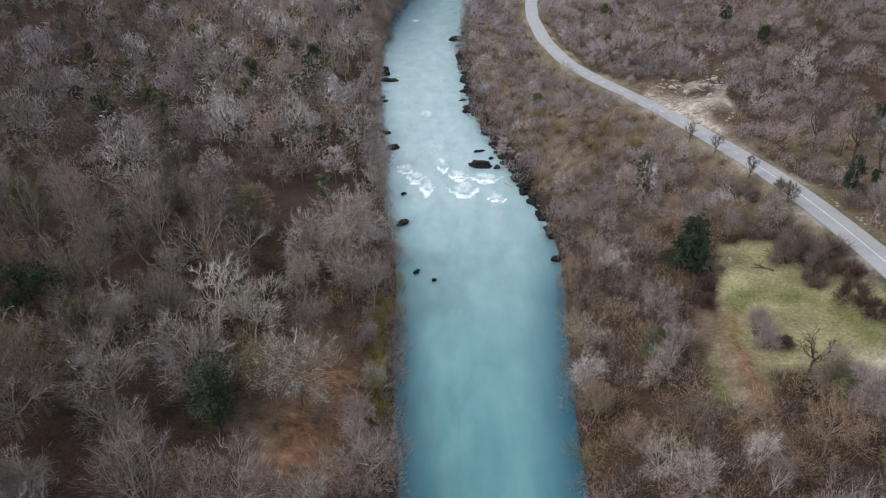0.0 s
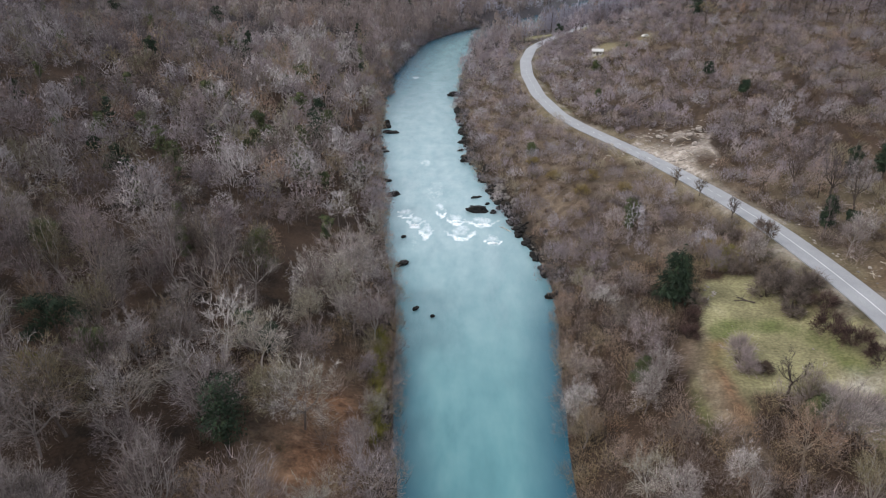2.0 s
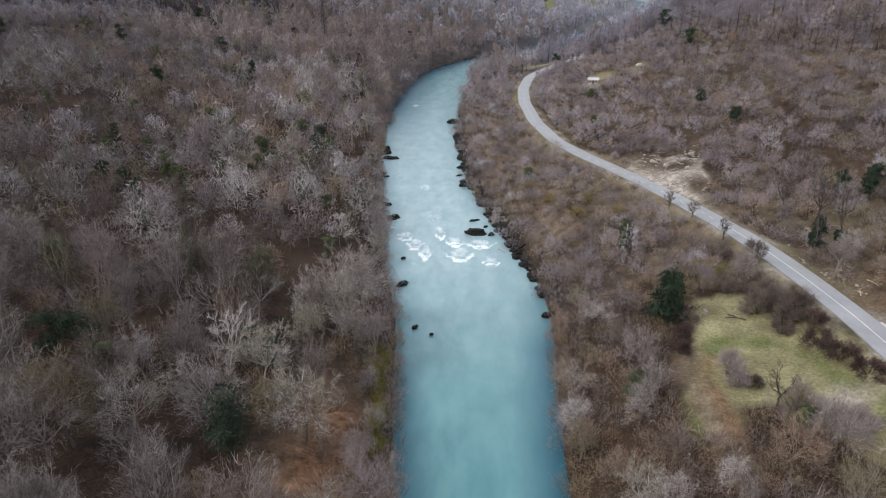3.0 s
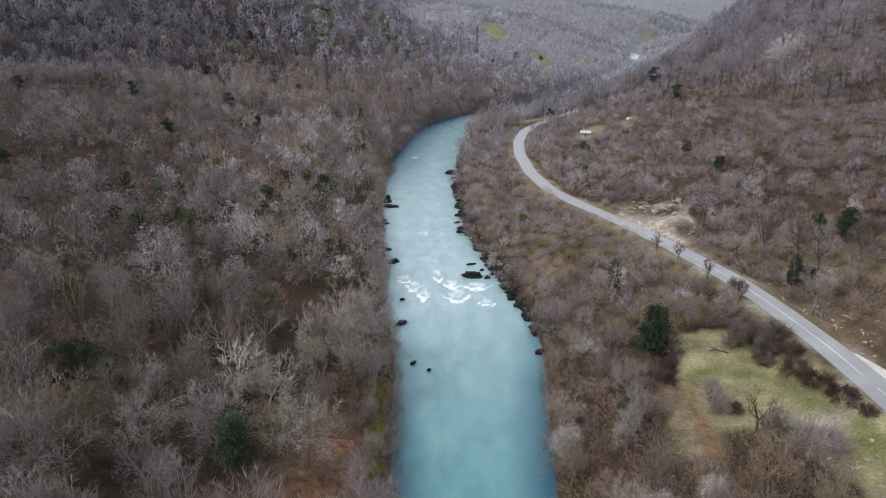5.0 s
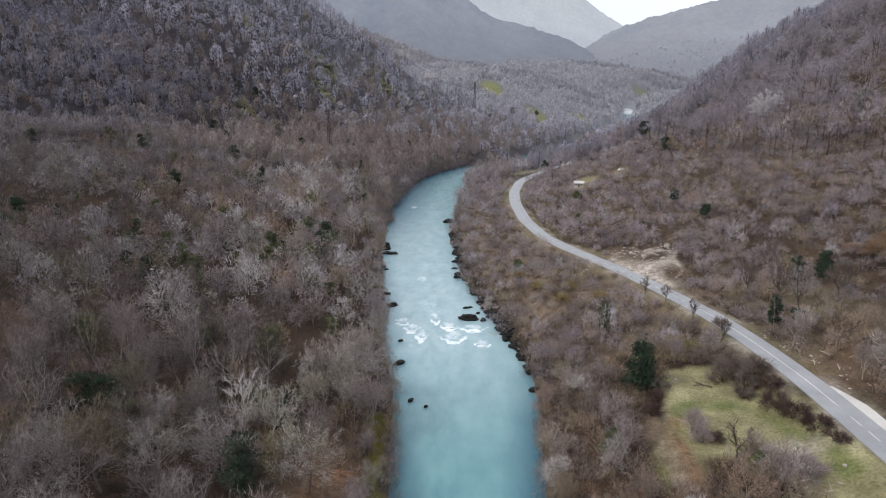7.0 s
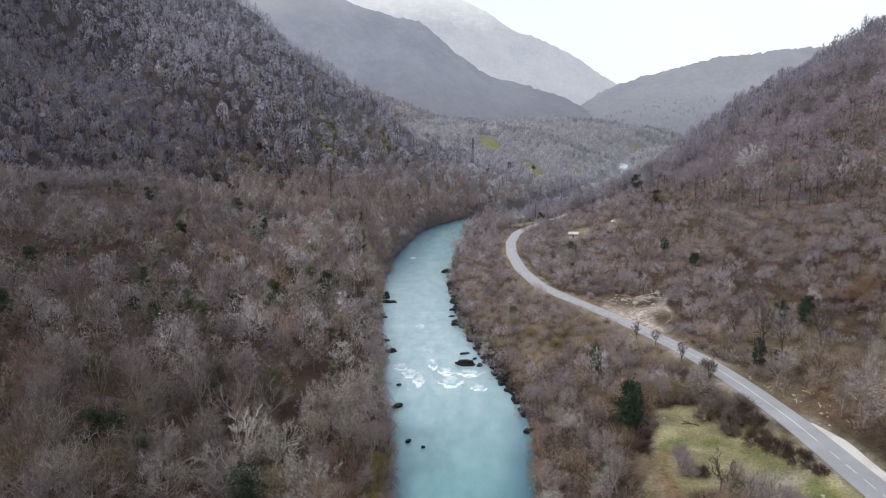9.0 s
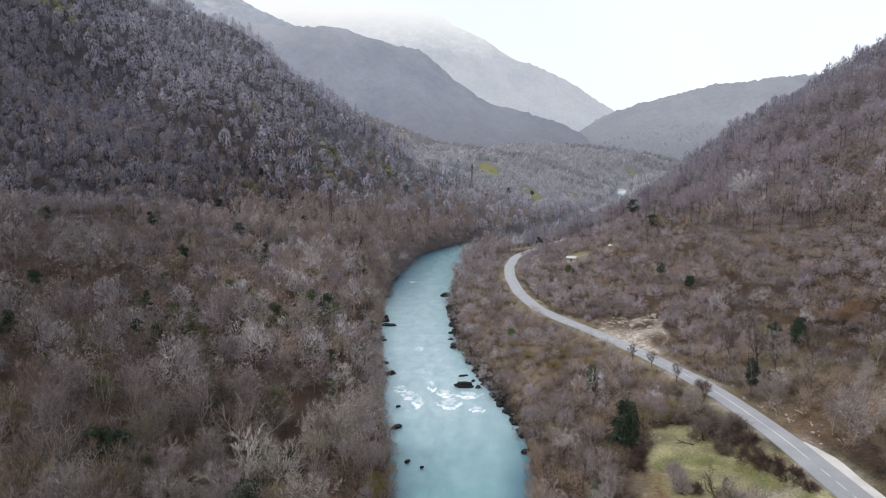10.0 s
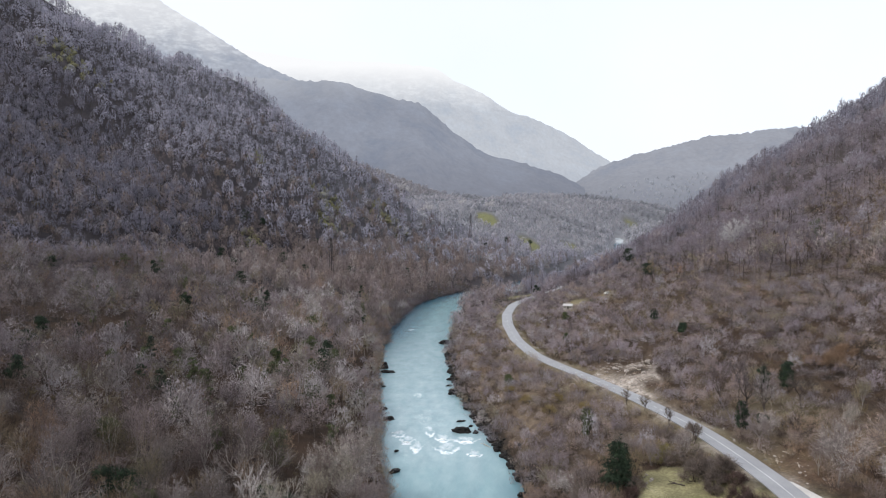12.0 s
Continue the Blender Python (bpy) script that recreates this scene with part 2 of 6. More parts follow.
def water_material():
    m, n, l, p = material("turquoise_river_water")
    flow = noise_node(n, l, 7.0, 4, 0.6, stretch=(1.0, 0.35, 1))
    deep = ramp(n, l, flow, [(0.25, (0.065, 0.188, 0.213)), (0.5, (0.094, 0.243, 0.266)), (0.75, (0.138, 0.295, 0.312))])
    # paler where aerated; the sky's reflection is painted with the same colour
    deep = mix(n, l, math_node(n, l, "MULTIPLY", attr(n, "aerated_sky_sheen"), ramp(n, l, noise_node(n, l, 4.0, 6, 0.65, stretch=(1.0, 0.4, 1)), [(0.25, (0.55, 0.55, 0.55)), (0.7, (1, 1, 1))])), deep, (0.37, 0.475, 0.51))
    # bank trees' dark reflections painted in, with truly deep water upstream
    deep = mix(n, l, attr(n, "depth_reflection"), deep, (0.020, 0.085, 0.135))
    froth_n = noise_node(n, l, 1.6, 6, 0.68, stretch=(1.0, 0.45, 1))
    broken = math_node(n, l, "ADD", math_node(n, l, "MULTIPLY", froth_n, 1.9), 0.05)
    mask = ramp(n, l, math_node(n, l, "MULTIPLY", attr(n, "froth_sheen"), broken), [(0.36, (0, 0, 0)), (0.85, (0.95, 0.95, 0.95))])
    l.new(mix(n, l, mask, deep, (0.84, 0.90, 0.93)), p.inputs["Base Color"])
    set_in(p, Roughness=0.16, IOR=1.33)
    fine = math_node(n, l, "ADD", noise_node(n, l, 0.9, 5, 0.65, stretch=(1, 0.6, 1)), noise_node(n, l, 3.5, 3))
    bump(n, l, p, fine, 0.35, 0.25)
    return m


def foam_material():
    m, n, l, p = material("white_water_foam")
    l.new(ramp(n, l, noise_node(n, l, 0.8, 6, 0.7, stretch=(1, 0.5, 1)), [(0.3, (0.42, 0.62, 0.66)), (0.48, (0.80, 0.86, 0.88)), (0.7, (0.92, 0.94, 0.95))]), p.inputs["Base Color"])
    set_in(p, Roughness=0.8)
    bump(n, l, p, noise_node(n, l, 0.5, 5), 0.8, 0.2)
    return m


def asphalt_material(name, a, b):
    m, n, l, p = material(name)
    col = ramp(n, l, noise_node(n, l, 5.0, 5), [(0.3, a), (0.7, b)])
    l.new(mix(n, l, 1.0, col, ramp(n, l, noise_node(n, l, 0.15, 3), [(0.3, (0.85, 0.85, 0.85)), (0.7, (1.12, 1.12, 1.12))]), "MULTIPLY"), p.inputs["Base Color"])
    set_in(p, Roughness=0.55)
    bump(n, l, p, noise_node(n, l, 0.08, 2), 0.3, 0.02)
    return m


ground_mat, water_mat, foam_mat = ground_material(), water_material(), foam_material()
asphalt_mat = asphalt_material("grey_asphalt", (0.265, 0.27, 0.285), (0.335, 0.34, 0.355))
paint_mat = asphalt_material("worn_road_paint", (0.62, 0.62, 0.62), (0.80, 0.80, 0.80))
gravel_mat = asphalt_material("pale_gravel", (0.50, 0.48, 0.45), (0.66, 0.64, 0.61))


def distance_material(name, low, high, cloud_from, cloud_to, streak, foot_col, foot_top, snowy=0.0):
    """A far mountain, a plain backdrop that glows: kilometres of damp haze painted in."""
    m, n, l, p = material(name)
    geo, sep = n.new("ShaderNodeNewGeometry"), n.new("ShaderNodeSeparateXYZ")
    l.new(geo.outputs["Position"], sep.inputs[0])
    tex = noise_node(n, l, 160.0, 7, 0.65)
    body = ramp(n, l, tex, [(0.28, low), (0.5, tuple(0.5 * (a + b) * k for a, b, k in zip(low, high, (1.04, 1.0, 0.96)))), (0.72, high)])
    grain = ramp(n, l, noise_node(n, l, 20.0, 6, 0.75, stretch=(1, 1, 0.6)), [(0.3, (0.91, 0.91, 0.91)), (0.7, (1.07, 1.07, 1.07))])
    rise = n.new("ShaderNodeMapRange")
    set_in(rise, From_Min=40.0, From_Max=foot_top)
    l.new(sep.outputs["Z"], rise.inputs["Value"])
    # haze painted by height: darker foot colour below, paler body above
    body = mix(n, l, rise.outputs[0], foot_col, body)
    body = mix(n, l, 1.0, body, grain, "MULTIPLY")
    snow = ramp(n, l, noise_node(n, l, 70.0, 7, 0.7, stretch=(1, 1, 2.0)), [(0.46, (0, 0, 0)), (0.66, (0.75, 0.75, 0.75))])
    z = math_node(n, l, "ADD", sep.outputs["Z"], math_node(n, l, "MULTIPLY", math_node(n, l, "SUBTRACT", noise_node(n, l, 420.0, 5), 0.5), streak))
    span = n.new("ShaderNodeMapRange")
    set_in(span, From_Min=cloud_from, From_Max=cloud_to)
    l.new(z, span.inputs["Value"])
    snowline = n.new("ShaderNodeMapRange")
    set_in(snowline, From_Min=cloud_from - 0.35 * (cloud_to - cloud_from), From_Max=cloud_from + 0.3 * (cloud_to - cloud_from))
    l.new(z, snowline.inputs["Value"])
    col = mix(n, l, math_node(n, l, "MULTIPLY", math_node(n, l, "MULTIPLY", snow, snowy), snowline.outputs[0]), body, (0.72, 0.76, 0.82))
    # summit cloud, painted white into the slope by height
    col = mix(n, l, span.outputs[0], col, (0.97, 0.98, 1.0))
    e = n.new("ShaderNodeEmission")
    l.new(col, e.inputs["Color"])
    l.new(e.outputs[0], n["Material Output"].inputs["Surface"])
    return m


# ---- the plan: river, road, heights ----
RIVER = np.array([  # along the valley: y, left edge, right edge, water level
    (-400, -4, 16, 0), (40, -7, 17.0, 0), (67, -8, 17.8, 0), (85, -10.5, 19, 0), (100, -11.5, 20.5, 0), (119, -12.5, 22.8, 0), (130, -13.5, 23.6, 0),
    (143, -16.0, 23.0, 0), (158, -18.8, 19.5, 0), (177, -21.2, 15.4, 0), (200, -24, 11.5, 0), (228, -27.5, 7.0, 0), (264, -30.5, 4.3, 0),
    (311, -34.5, 2.5, 0), (378, -37.5, 5.0, 0), (463, -33, 11.0, 0), (531, -26, 18.0, 0), (594, -6, 36, 0), (630, 10, 64, 0), (662, 30, 94, 0.3),
    (700, 58, 122, 1), (740, 86, 140, 2), (900, 175, 215, 7), (1050, 250, 286, 11), (1200, 322, 362, 15), (1400, 386, 410, 28), (1560, 432, 458, 37), (1650, 456, 474, 42), (1750, 530, 550, 46), (1900, 700, 740, 54), (2050, 900, 940, 62), (2400, 1200, 1240, 72), (4900, 1500, 1540, 120)])
ROAD = np.array([  # along the road: y, x, height
    (-400, 52, 17.0), (20, 69.5, 17.4), (77, 71.0, 17.5), (97, 71.6, 17.5), (114, 70.8, 17.5), (128, 69.6, 17.4), (141, 68.0, 17.0), (155, 66.0, 16.2),
    (171, 62.8, 15.6), (188, 58.4, 15.1), (204, 52.8, 15.0), (220, 46.4, 15.0), (240, 40.6, 15.0), (275, 37.0, 15.1), (320, 37.2, 15.5),
    (358, 40.4, 16.0), (400, 48.5, 16.5), (425, 57.5, 16.5), (460, 74, 16.5), (508, 98, 16.5), (640, 150, 18), (760, 215, 22)])


def smooth_table(t, step, reach):
    y = np.arange(t[0, 0], t[-1, 0], step)
    k = np.exp(-np.linspace(-2, 2, 2 * reach + 1) ** 2)
    cols = [np.convolve(np.pad(np.interp(y, t[:, 0], c), reach, "edge"), k / k.sum(), "valid") for c in t.T[1:]]
    return np.column_stack([y, *cols])


RIV, RD = smooth_table(RIVER, 2.0, 6), smooth_table(ROAD, 2.0, 5)


def left_edge(y): return np.interp(y, RIV[:, 0], RIV[:, 1])
def right_edge(y): return np.interp(y, RIV[:, 0], RIV[:, 2])
def water_level(y): return np.interp(y, RIV[:, 0], RIV[:, 3])


def vnoise(x, y, scale, seed=0):
    """Smooth lattice noise between -1 and 1."""
    x, y = np.asarray(x, float) / scale, np.asarray(y, float) / scale
    i, j = np.floor(x).astype(int), np.floor(y).astype(int)
    fx, fy = x - i, y - j
    fx, fy = fx * fx * (3 - 2 * fx), fy * fy * (3 - 2 * fy)

    def h(a, b):
        v = (a * 374761393 + b * 668265263 + seed * 974634) & 0x7FFFFFFF
        v = ((v ^ (v >> 13)) * 1274126177) & 0x7FFFFFFF
        return ((v ^ (v >> 16)) & 0xFFFF) / 32767.5 - 1
    return (h(i, j) * (1 - fx) + h(i + 1, j) * fx) * (1 - fy) + (h(i, j + 1) * (1 - fx) + h(i + 1, j + 1) * fx) * fy


def road_near(x, y):
    """Distance to the road's middle, and the road's height there."""
    x, y = np.asarray(x, float), np.asarray(y, float)
    shape, x, y = x.shape, x.ravel(), y.ravel()
    best, z = np.full(x.shape, 1e9), np.zeros(x.shape)
    close = np.where((x > 10) & (x < 260) & (y < 790))[0]
    for part_ids in np.array_split(close, max(1, len(close) // 4000)):
        if len(part_ids):
            d = np.hypot(x[part_ids, None] - RD[None, :, 1], y[part_ids, None] - RD[None, :, 0])
            k = d.argmin(1)
            best[part_ids], z[part_ids] = d[np.arange(len(k)), k], RD[k, 2]
    return best.reshape(shape), z.reshape(shape)


def inside(x, y, poly):
    x, y = np.asarray(x, float), np.asarray(y, float)
    r = np.zeros(x.shape, bool)
    for (x0, y0), (x1, y1) in zip(poly, poly[1:] + poly[:1]):
        r ^= ((y0 > y) != (y1 > y)) & (x < (x1 - x0) * (y - y0) / (y1 - y0 + 1e-9) + x0)
    return r


def along(x, y, line):
    """Distance to a broken line."""
    d = np.full(np.shape(x), 1e9)
    for (x0, y0), (x1, y1) in zip(line, line[1:]):
        ux, uy = x1 - x0, y1 - y0
        t = np.clip(((x - x0) * ux + (y - y0) * uy) / (ux * ux + uy * uy), 0, 1)
        d = np.minimum(d, np.hypot(x - x0 - t * ux, y - y0 - t * uy))
    return d


CLEARING = [(38.5, 74), (39.5, 86), (43.5, 98), (48.5, 113), (60, 115), (63.5, 100), (66, 92), (67.5, 72), (67, 52), (58, 56), (55, 70), (49, 79), (45, 80), (42, 72)]
SCREE = [(57, 200), (62, 209), (68, 208), (71, 200), (78, 203), (80, 194), (76, 186), (76, 178), (72, 165), (68, 166)]
MEADOWS = [(60, 470, 16, 14), (76, 335, 8, 9), (82, 352, 8, 12), (99, 339, 5, 6), (100, 470, 18, 24), (152, 1095, 24, 95), (246, 1180, 26, 90), (90, 1325, 30, 120), (560, 1840, 34, 70)]
TRACK = [(37.5, 74), (38.6, 81.3), (43.1, 92.9), (48.8, 97.7), (53.4, 97.7), (58.6, 95.8), (61.4, 89.1), (62.1, 80.6), (63, 70)]


def ground(x, y):
    x, y = np.asarray(x, float), np.asarray(y, float)
    dr, dl = x - right_edge(y), left_edge(y) - x
    wz = water_level(y)
    set_back = np.interp(y, [430, 520, 700, 900], [0, 36, 44, 44]) * np.clip((235 - dr) / 95, 0, 1) * np.clip((dr - 30) / 60, 0, 1)
    zr = np.interp(dr - set_back, [-8, -1, 0, 2, 5, 12, 22, 40, 55, 70, 85, 155, 300, 420, 520, 640, 1000, 4000],
                   [-4, -1.2, -0.2, 1.2, 3.4, 7.5, 11.8, 13.6, 17.3, 21, 26, 58, 140, 214, 288, 360, 430, 430])
    zr = zr * (1 - np.interp(y, [490, 540, 590, 680, 760], [0, 0.45, 0.72, 0.72, 0]) * np.clip((78 - dr) / 30, 0, 1))
    hill_fall = np.clip((y - 700) / 260, 0, 1)
    hill_fall = hill_fall * hill_fall * (3 - 2 * hill_fall)
    zr = np.where(dr > 40, zr * (1 - hill_fall) + hill_fall * (13.6 + 0.10 * np.maximum(dr - 40, 0) * np.clip((dr - 40) / 300, 0.2, 1)), zr)
    zl = np.interp(dl, [-8, -1, 0, 2, 6, 14, 30, 55, 90, 130, 200, 300, 600, 4000], [-4, -1.2, -0.2, 1.4, 4.0, 7, 10, 13, 18, 26, 36, 46, 60, 60])
    s, u = (x + 300) * -0.82 + (y - 480) * 0.573, (x + 300) * 0.573 + (y - 480) * 0.82
    top = np.interp(u, [-300, 138, 293, 394, 460, 500, 560, 640], [500, 372, 300, 172, 114, 86, 30, 0])
    rough = 1 + 0.10 * vnoise(x, y, 120, 3) + 0.06 * vnoise(x, y, 45, 4)
    rise = np.where(s < top, 0.84 * np.maximum(s, 0), 0.84 * top - 0.75 * (s - top)) * rough
    zl = zl + np.maximum(rise, 0) * np.clip(dl / 60, 0, 1)
    z = np.where(dr > 0, zr, np.where(dl > 0, zl, np.minimum(-0.2, -0.25 - 0.35 * np.minimum(-dr, -dl))))
    away = np.clip(np.maximum(dr, dl) / 12, 0, 1)
    z = z + away * (0.8 * vnoise(x, y, 14, 1) + 0.35 * vnoise(x, y, 5, 2) + np.clip((np.maximum(dr, dl) - 90) / 100, 0, 1) * (6 * vnoise(x, y, 70, 5)))
    z = z + wz + np.clip(np.maximum(dr, dl) / 260, 0, 1) * np.interp(y, [600, 900, 1200, 1400, 1750, 2050, 2600, 4900], [0, 8, 14, 28, 32, 36, 36, 36])
    z = z + np.clip((y - 1250) / 500, 0, 1) * (14 * vnoise(x, y, 240, 8) + 5 * vnoise(x, y, 90, 6)) * np.clip(np.maximum(dr, dl) / 80, 0, 1)
    d, rz = road_near(x, y)
    w = np.clip((9.0 - d) / 5.0, 0, 1)
    z = z * (1 - w * w * (3 - 2 * w)) + (rz - 0.22) * w * w * (3 - 2 * w)
    flat = np.clip(1 - along(x, y, [(47, 82), (52, 98), (56, 108)]) / 16, 0, 1) * (d > 8)
    return z * (1 - flat) + (12.7 + 0.25 * vnoise(x, y, 6, 9)) * flat


# ---- helpers for meshes ----


def mesh_from(name, verts, faces, mats, smooth=False, face_mats=None):
    """A mesh from arrays; faces is one array or a list of arrays of equal corners each."""
    me = bpy.data.meshes.new(name)
    groups = faces if isinstance(faces, list) else [faces]
    groups = [np.asarray(g, np.int32) for g in groups if len(g)]
    corners = np.concatenate([g.ravel() for g in groups])
    sizes = np.concatenate([np.full(len(g), g.shape[1], np.int32) for g in groups])
    me.vertices.add(len(verts))
    me.vertices.foreach_set("co", np.asarray(verts, np.float32).ravel())
    me.loops.add(len(corners))
    me.loops.foreach_set("vertex_index", corners)
    me.polygons.add(len(sizes))
    me.polygons.foreach_set("loop_start", np.concatenate([[0], np.cumsum(sizes)[:-1]]).astype(np.int32))
    if face_mats is not None:
        me.polygons.foreach_set("material_index", np.asarray(face_mats, np.int32))
    me.polygons.foreach_set("use_smooth", np.full(len(sizes), smooth))
    for m in mats:
        me.materials.append(m)
    me.update(calc_edges=True)
    return me


def grid_faces(rows, cols):
    i = np.arange((rows - 1) * cols).reshape(rows - 1, cols)[:, :-1].ravel()
    return np.column_stack([i, i + 1, i + cols + 1, i + cols])


def point_attr(me, name, values):
    a = me.attributes.new(name, "FLOAT", "POINT")
    a.data.foreach_set("value", np.asarray(values, np.float32))


def steps(a, b, near_a, near_b, fine, growth):
    """Lines across a field: even between near_a and near_b, wider and wider outside."""
    mid = list(np.arange(near_a, near_b + fine, fine))
    out, s, v = [], fine, mid[-1]
    while v < b:
        s *= growth
        v += s
        out.append(min(v, b))
    low, s, v = [], fine, near_a
    while v > a:
        s *= growth
        v -= s
        low.append(max(v, a))
    return np.array(low[::-1] + mid + out)


def part(name, me, parent, label=""):
    ob = new(name, me)
    ob.parent = parent
    return tagged(ob, label) if label else ob


# ---- the ground, one sheet to the horizon ----
gx, gy = steps(-4600, 4600, -48, 96, 1.6, 1.07), steps(-400, 4850, 50, 260, 2.0, 1.045)
X, Y = np.meshgrid(gx, gy)
Z = ground(X, Y)
me = mesh_from("ground", np.column_stack([X.ravel(), Y.ravel(), Z.ravel()]), grid_faces(len(gy), len(gx)), [ground_mat], True)
x_, y_ = X.ravel(), Y.ravel()
rd_d, _ = road_near(x_, y_)
verge = np.clip((8.5 - rd_d) / 3, 0, 1) * (0.34 + 0.3 * vnoise(x_, y_, 12, 11))
meadow = np.zeros(x_.shape)
for mx, my, ra, rb in MEADOWS:
    meadow = np.maximum(meadow, np.clip(2.2 - 2.0 * np.hypot((x_ - mx) / ra, (y_ - my) / rb), 0, 1))
worn = np.clip(1.3 - np.hypot((x_ - 41) / 6, (y_ - 72) / 10), 0, 0.6)
grass_a = np.maximum(np.maximum(inside(x_, y_, CLEARING) * (1.0 - worn), verge), meadow)
grass_a = np.maximum(grass_a, np.clip(1 - along(x_, y_, [(86, 150), (95, 128), (88, 112), (98, 100)]) / 10, 0, 0.22))
lush_a = np.clip(1.5 - np.abs(along(x_, y_, TRACK) - 0.9) / 0.9, 0, 0.95) * np.clip(0.85 + 0.5 * vnoise(x_, y_, 3.5, 75), 0, 1)
lush_a = np.maximum(lush_a, 0.6 * meadow * (y_ > 1000))
bare_a = np.maximum(inside(x_, y_, SCREE) * np.clip(0.45 + 0.9 * vnoise(x_, y_, 6, 12) + 0.6 * np.clip((9 - rd_d) / 5, 0, 1), 0, 1), np.clip(1 - np.hypot((x_ - 60.5) / 5, (y_ - 79) / 4), 0, 0.6))
bare_a = np.maximum(bare_a, np.clip((6.5 - rd_d) / 2, 0, 1) * np.clip(0.2 + vnoise(x_, y_, 5, 14), 0, 0.6))
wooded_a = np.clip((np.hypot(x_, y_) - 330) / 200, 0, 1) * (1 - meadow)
bank_r, bank_l = x_ - right_edge(y_), left_edge(y_) - x_
rocky_a = np.maximum(np.clip(1.6 - bank_r / 3.2, 0, 1) * (bank_r > -6) * np.clip((y_ - 125) / 15, 0, 1), np.clip(1.3 - bank_l / 2.0, 0, 1) * (bank_l > -6))
rocky_a = np.clip(rocky_a + 0.25 * vnoise(x_, y_, 3, 71), 0, 1) * (rocky_a > 0.02)
russet_a = np.clip(1 - np.hypot((x_ + 21) / 11, (y_ - 78) / 32), 0, 0.5) * 2 * np.clip(0.8 + 0.7 * vnoise(x_, y_, 7, 73), 0, 1)
russet_a = np.maximum(russet_a, np.clip(1.25 - along(x_, y_, [(39.6, 66), (39.6, 88), (42.0, 95)]) / 2.6, 0, 0.85))
russet_a = np.maximum(russet_a, np.clip(1.5 - along(x_, y_, [(84, 160), (92, 132), (88, 112), (96, 95)]) / 14, 0, 0.45) * np.clip(0.8 + 0.6 * vnoise(x_, y_, 7, 76), 0, 1))
russet_a = np.maximum(russet_a, (x_ > 20) * (y_ > 125) * (y_ < 430) * np.clip(0.28 + 0.5 * vnoise(x_, y_, 26, 74), 0.05, 0.55) * (1 - wooded_a))
# painted haze, stronger with distance up the valley, none on the meadows
hazed_scrub_a = np.clip((y_ - 700) / 450, 0, 1) * (1 - meadow)
rust_a = np.clip(1.6 - 1.5 * np.hypot((x_ + 20) / 8, (y_ - 77) / 24), 0, 1) * np.clip(0.75 + 0.6 * vnoise(x_, y_, 5, 77), 0, 1)
rust_a = np.maximum(rust_a, np.clip(1.2 - along(x_, y_, [(41.2, 74), (41.6, 86), (44.0, 92)]) / 1.6, 0, 0.8) * np.clip(0.6 + 0.7 * vnoise(x_, y_, 3, 78), 0, 1))
rust_a = np.maximum(rust_a, 0.55 * np.clip(1.4 - 1.2 * np.hypot((x_ - 88) / 14, (y_ - 104) / 16), 0, 1) * np.clip(0.5 + 0.8 * vnoise(x_, y_, 5, 79), 0, 1))
russet_a = np.maximum(russet_a, (x_ > right_edge(y_) + 5) * (x_ < np.interp(y_, RD[:, 0], RD[:, 1])) * np.interp(y_, [122, 140, 300, 340], [0, 1, 1, 0]) * np.clip(0.6 + 0.5 * vnoise(x_, y_, 14, 80), 0.1, 0.9))
for key, values in (("rust", rust_a), ("scrub", hazed_scrub_a), ("russet", russet_a * (1 - bare_a)), ("rocky", rocky_a), ("grass", grass_a), ("lush", lush_a), ("bare", bare_a), ("wooded", wooded_a)):
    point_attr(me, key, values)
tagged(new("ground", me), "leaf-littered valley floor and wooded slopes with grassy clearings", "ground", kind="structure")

# ---- the river ----
ry = np.concatenate([np.arange(-400, 40, 20), np.arange(40, 420, 1.0), np.arange(420, 800, 6), np.arange(800, 4850, 40)])
rt = np.linspace(0, 1, 60)
L_, R_ = left_edge(ry) - 4.0, right_edge(ry) + 3.0
WX = L_[:, None] + (R_ - L_)[:, None] * rt[None, :]
WY = np.repeat(ry[:, None], len(rt), 1)
FALLS = [(-11.0, 169.7, 2.4, 4.5), (-7.6, 163.0, 1.9, 5.5), (1.2, 171.5, 3.2, 4.5), (2.4, 161.5, 4.0, 5.0), (9.0, 169.6, 4.6, 3.8), (10.8, 157.8, 2.8, 3.2), (-14.0, 176.0, 2.5, 3.5), (-3.5, 178.5, 2.0, 5.0)]
froth_sheen = np.zeros(WX.shape)
QX, QY = WX + 0.6 * vnoise(WX, WY, 2.2, 61) + 0.3 * vnoise(WX, WY, 0.9, 62), WY + 1.0 * vnoise(WX, WY, 2.6, 63) + 0.6 * vnoise(WX, WY, 1.0, 64)
for fx_, fy_, ra, rb in FALLS:
    # each breaking wave bulges downstream, with arms trailing up the current
    bow = fy_ - 0.5 * rb + rb * 1.1 * ((QX - fx_) / ra) ** 2
    crest = np.exp(-((QY - bow) / (0.36 * rb)) ** 2 - ((QX - fx_) / (ra * 1.2)) ** 4)
    wake = 0.66 * np.exp(-((QX - fx_) / (ra * 1.0)) ** 2 - ((QY - fy_ - rb * 0.7) / (rb * 1.0)) ** 2)
    froth_sheen = np.maximum(froth_sheen, 0.88 * np.maximum(crest, wake))
froth_sheen = np.maximum(froth_sheen, 0.34 * np.exp(-((WX + 11) / 9) ** 2 - ((WY - 158) / 22) ** 2))
froth_sheen = np.maximum(froth_sheen, 0.38 * np.exp(-((WX + 5) / 9) ** 2 - ((WY - 195) / 26) ** 2))
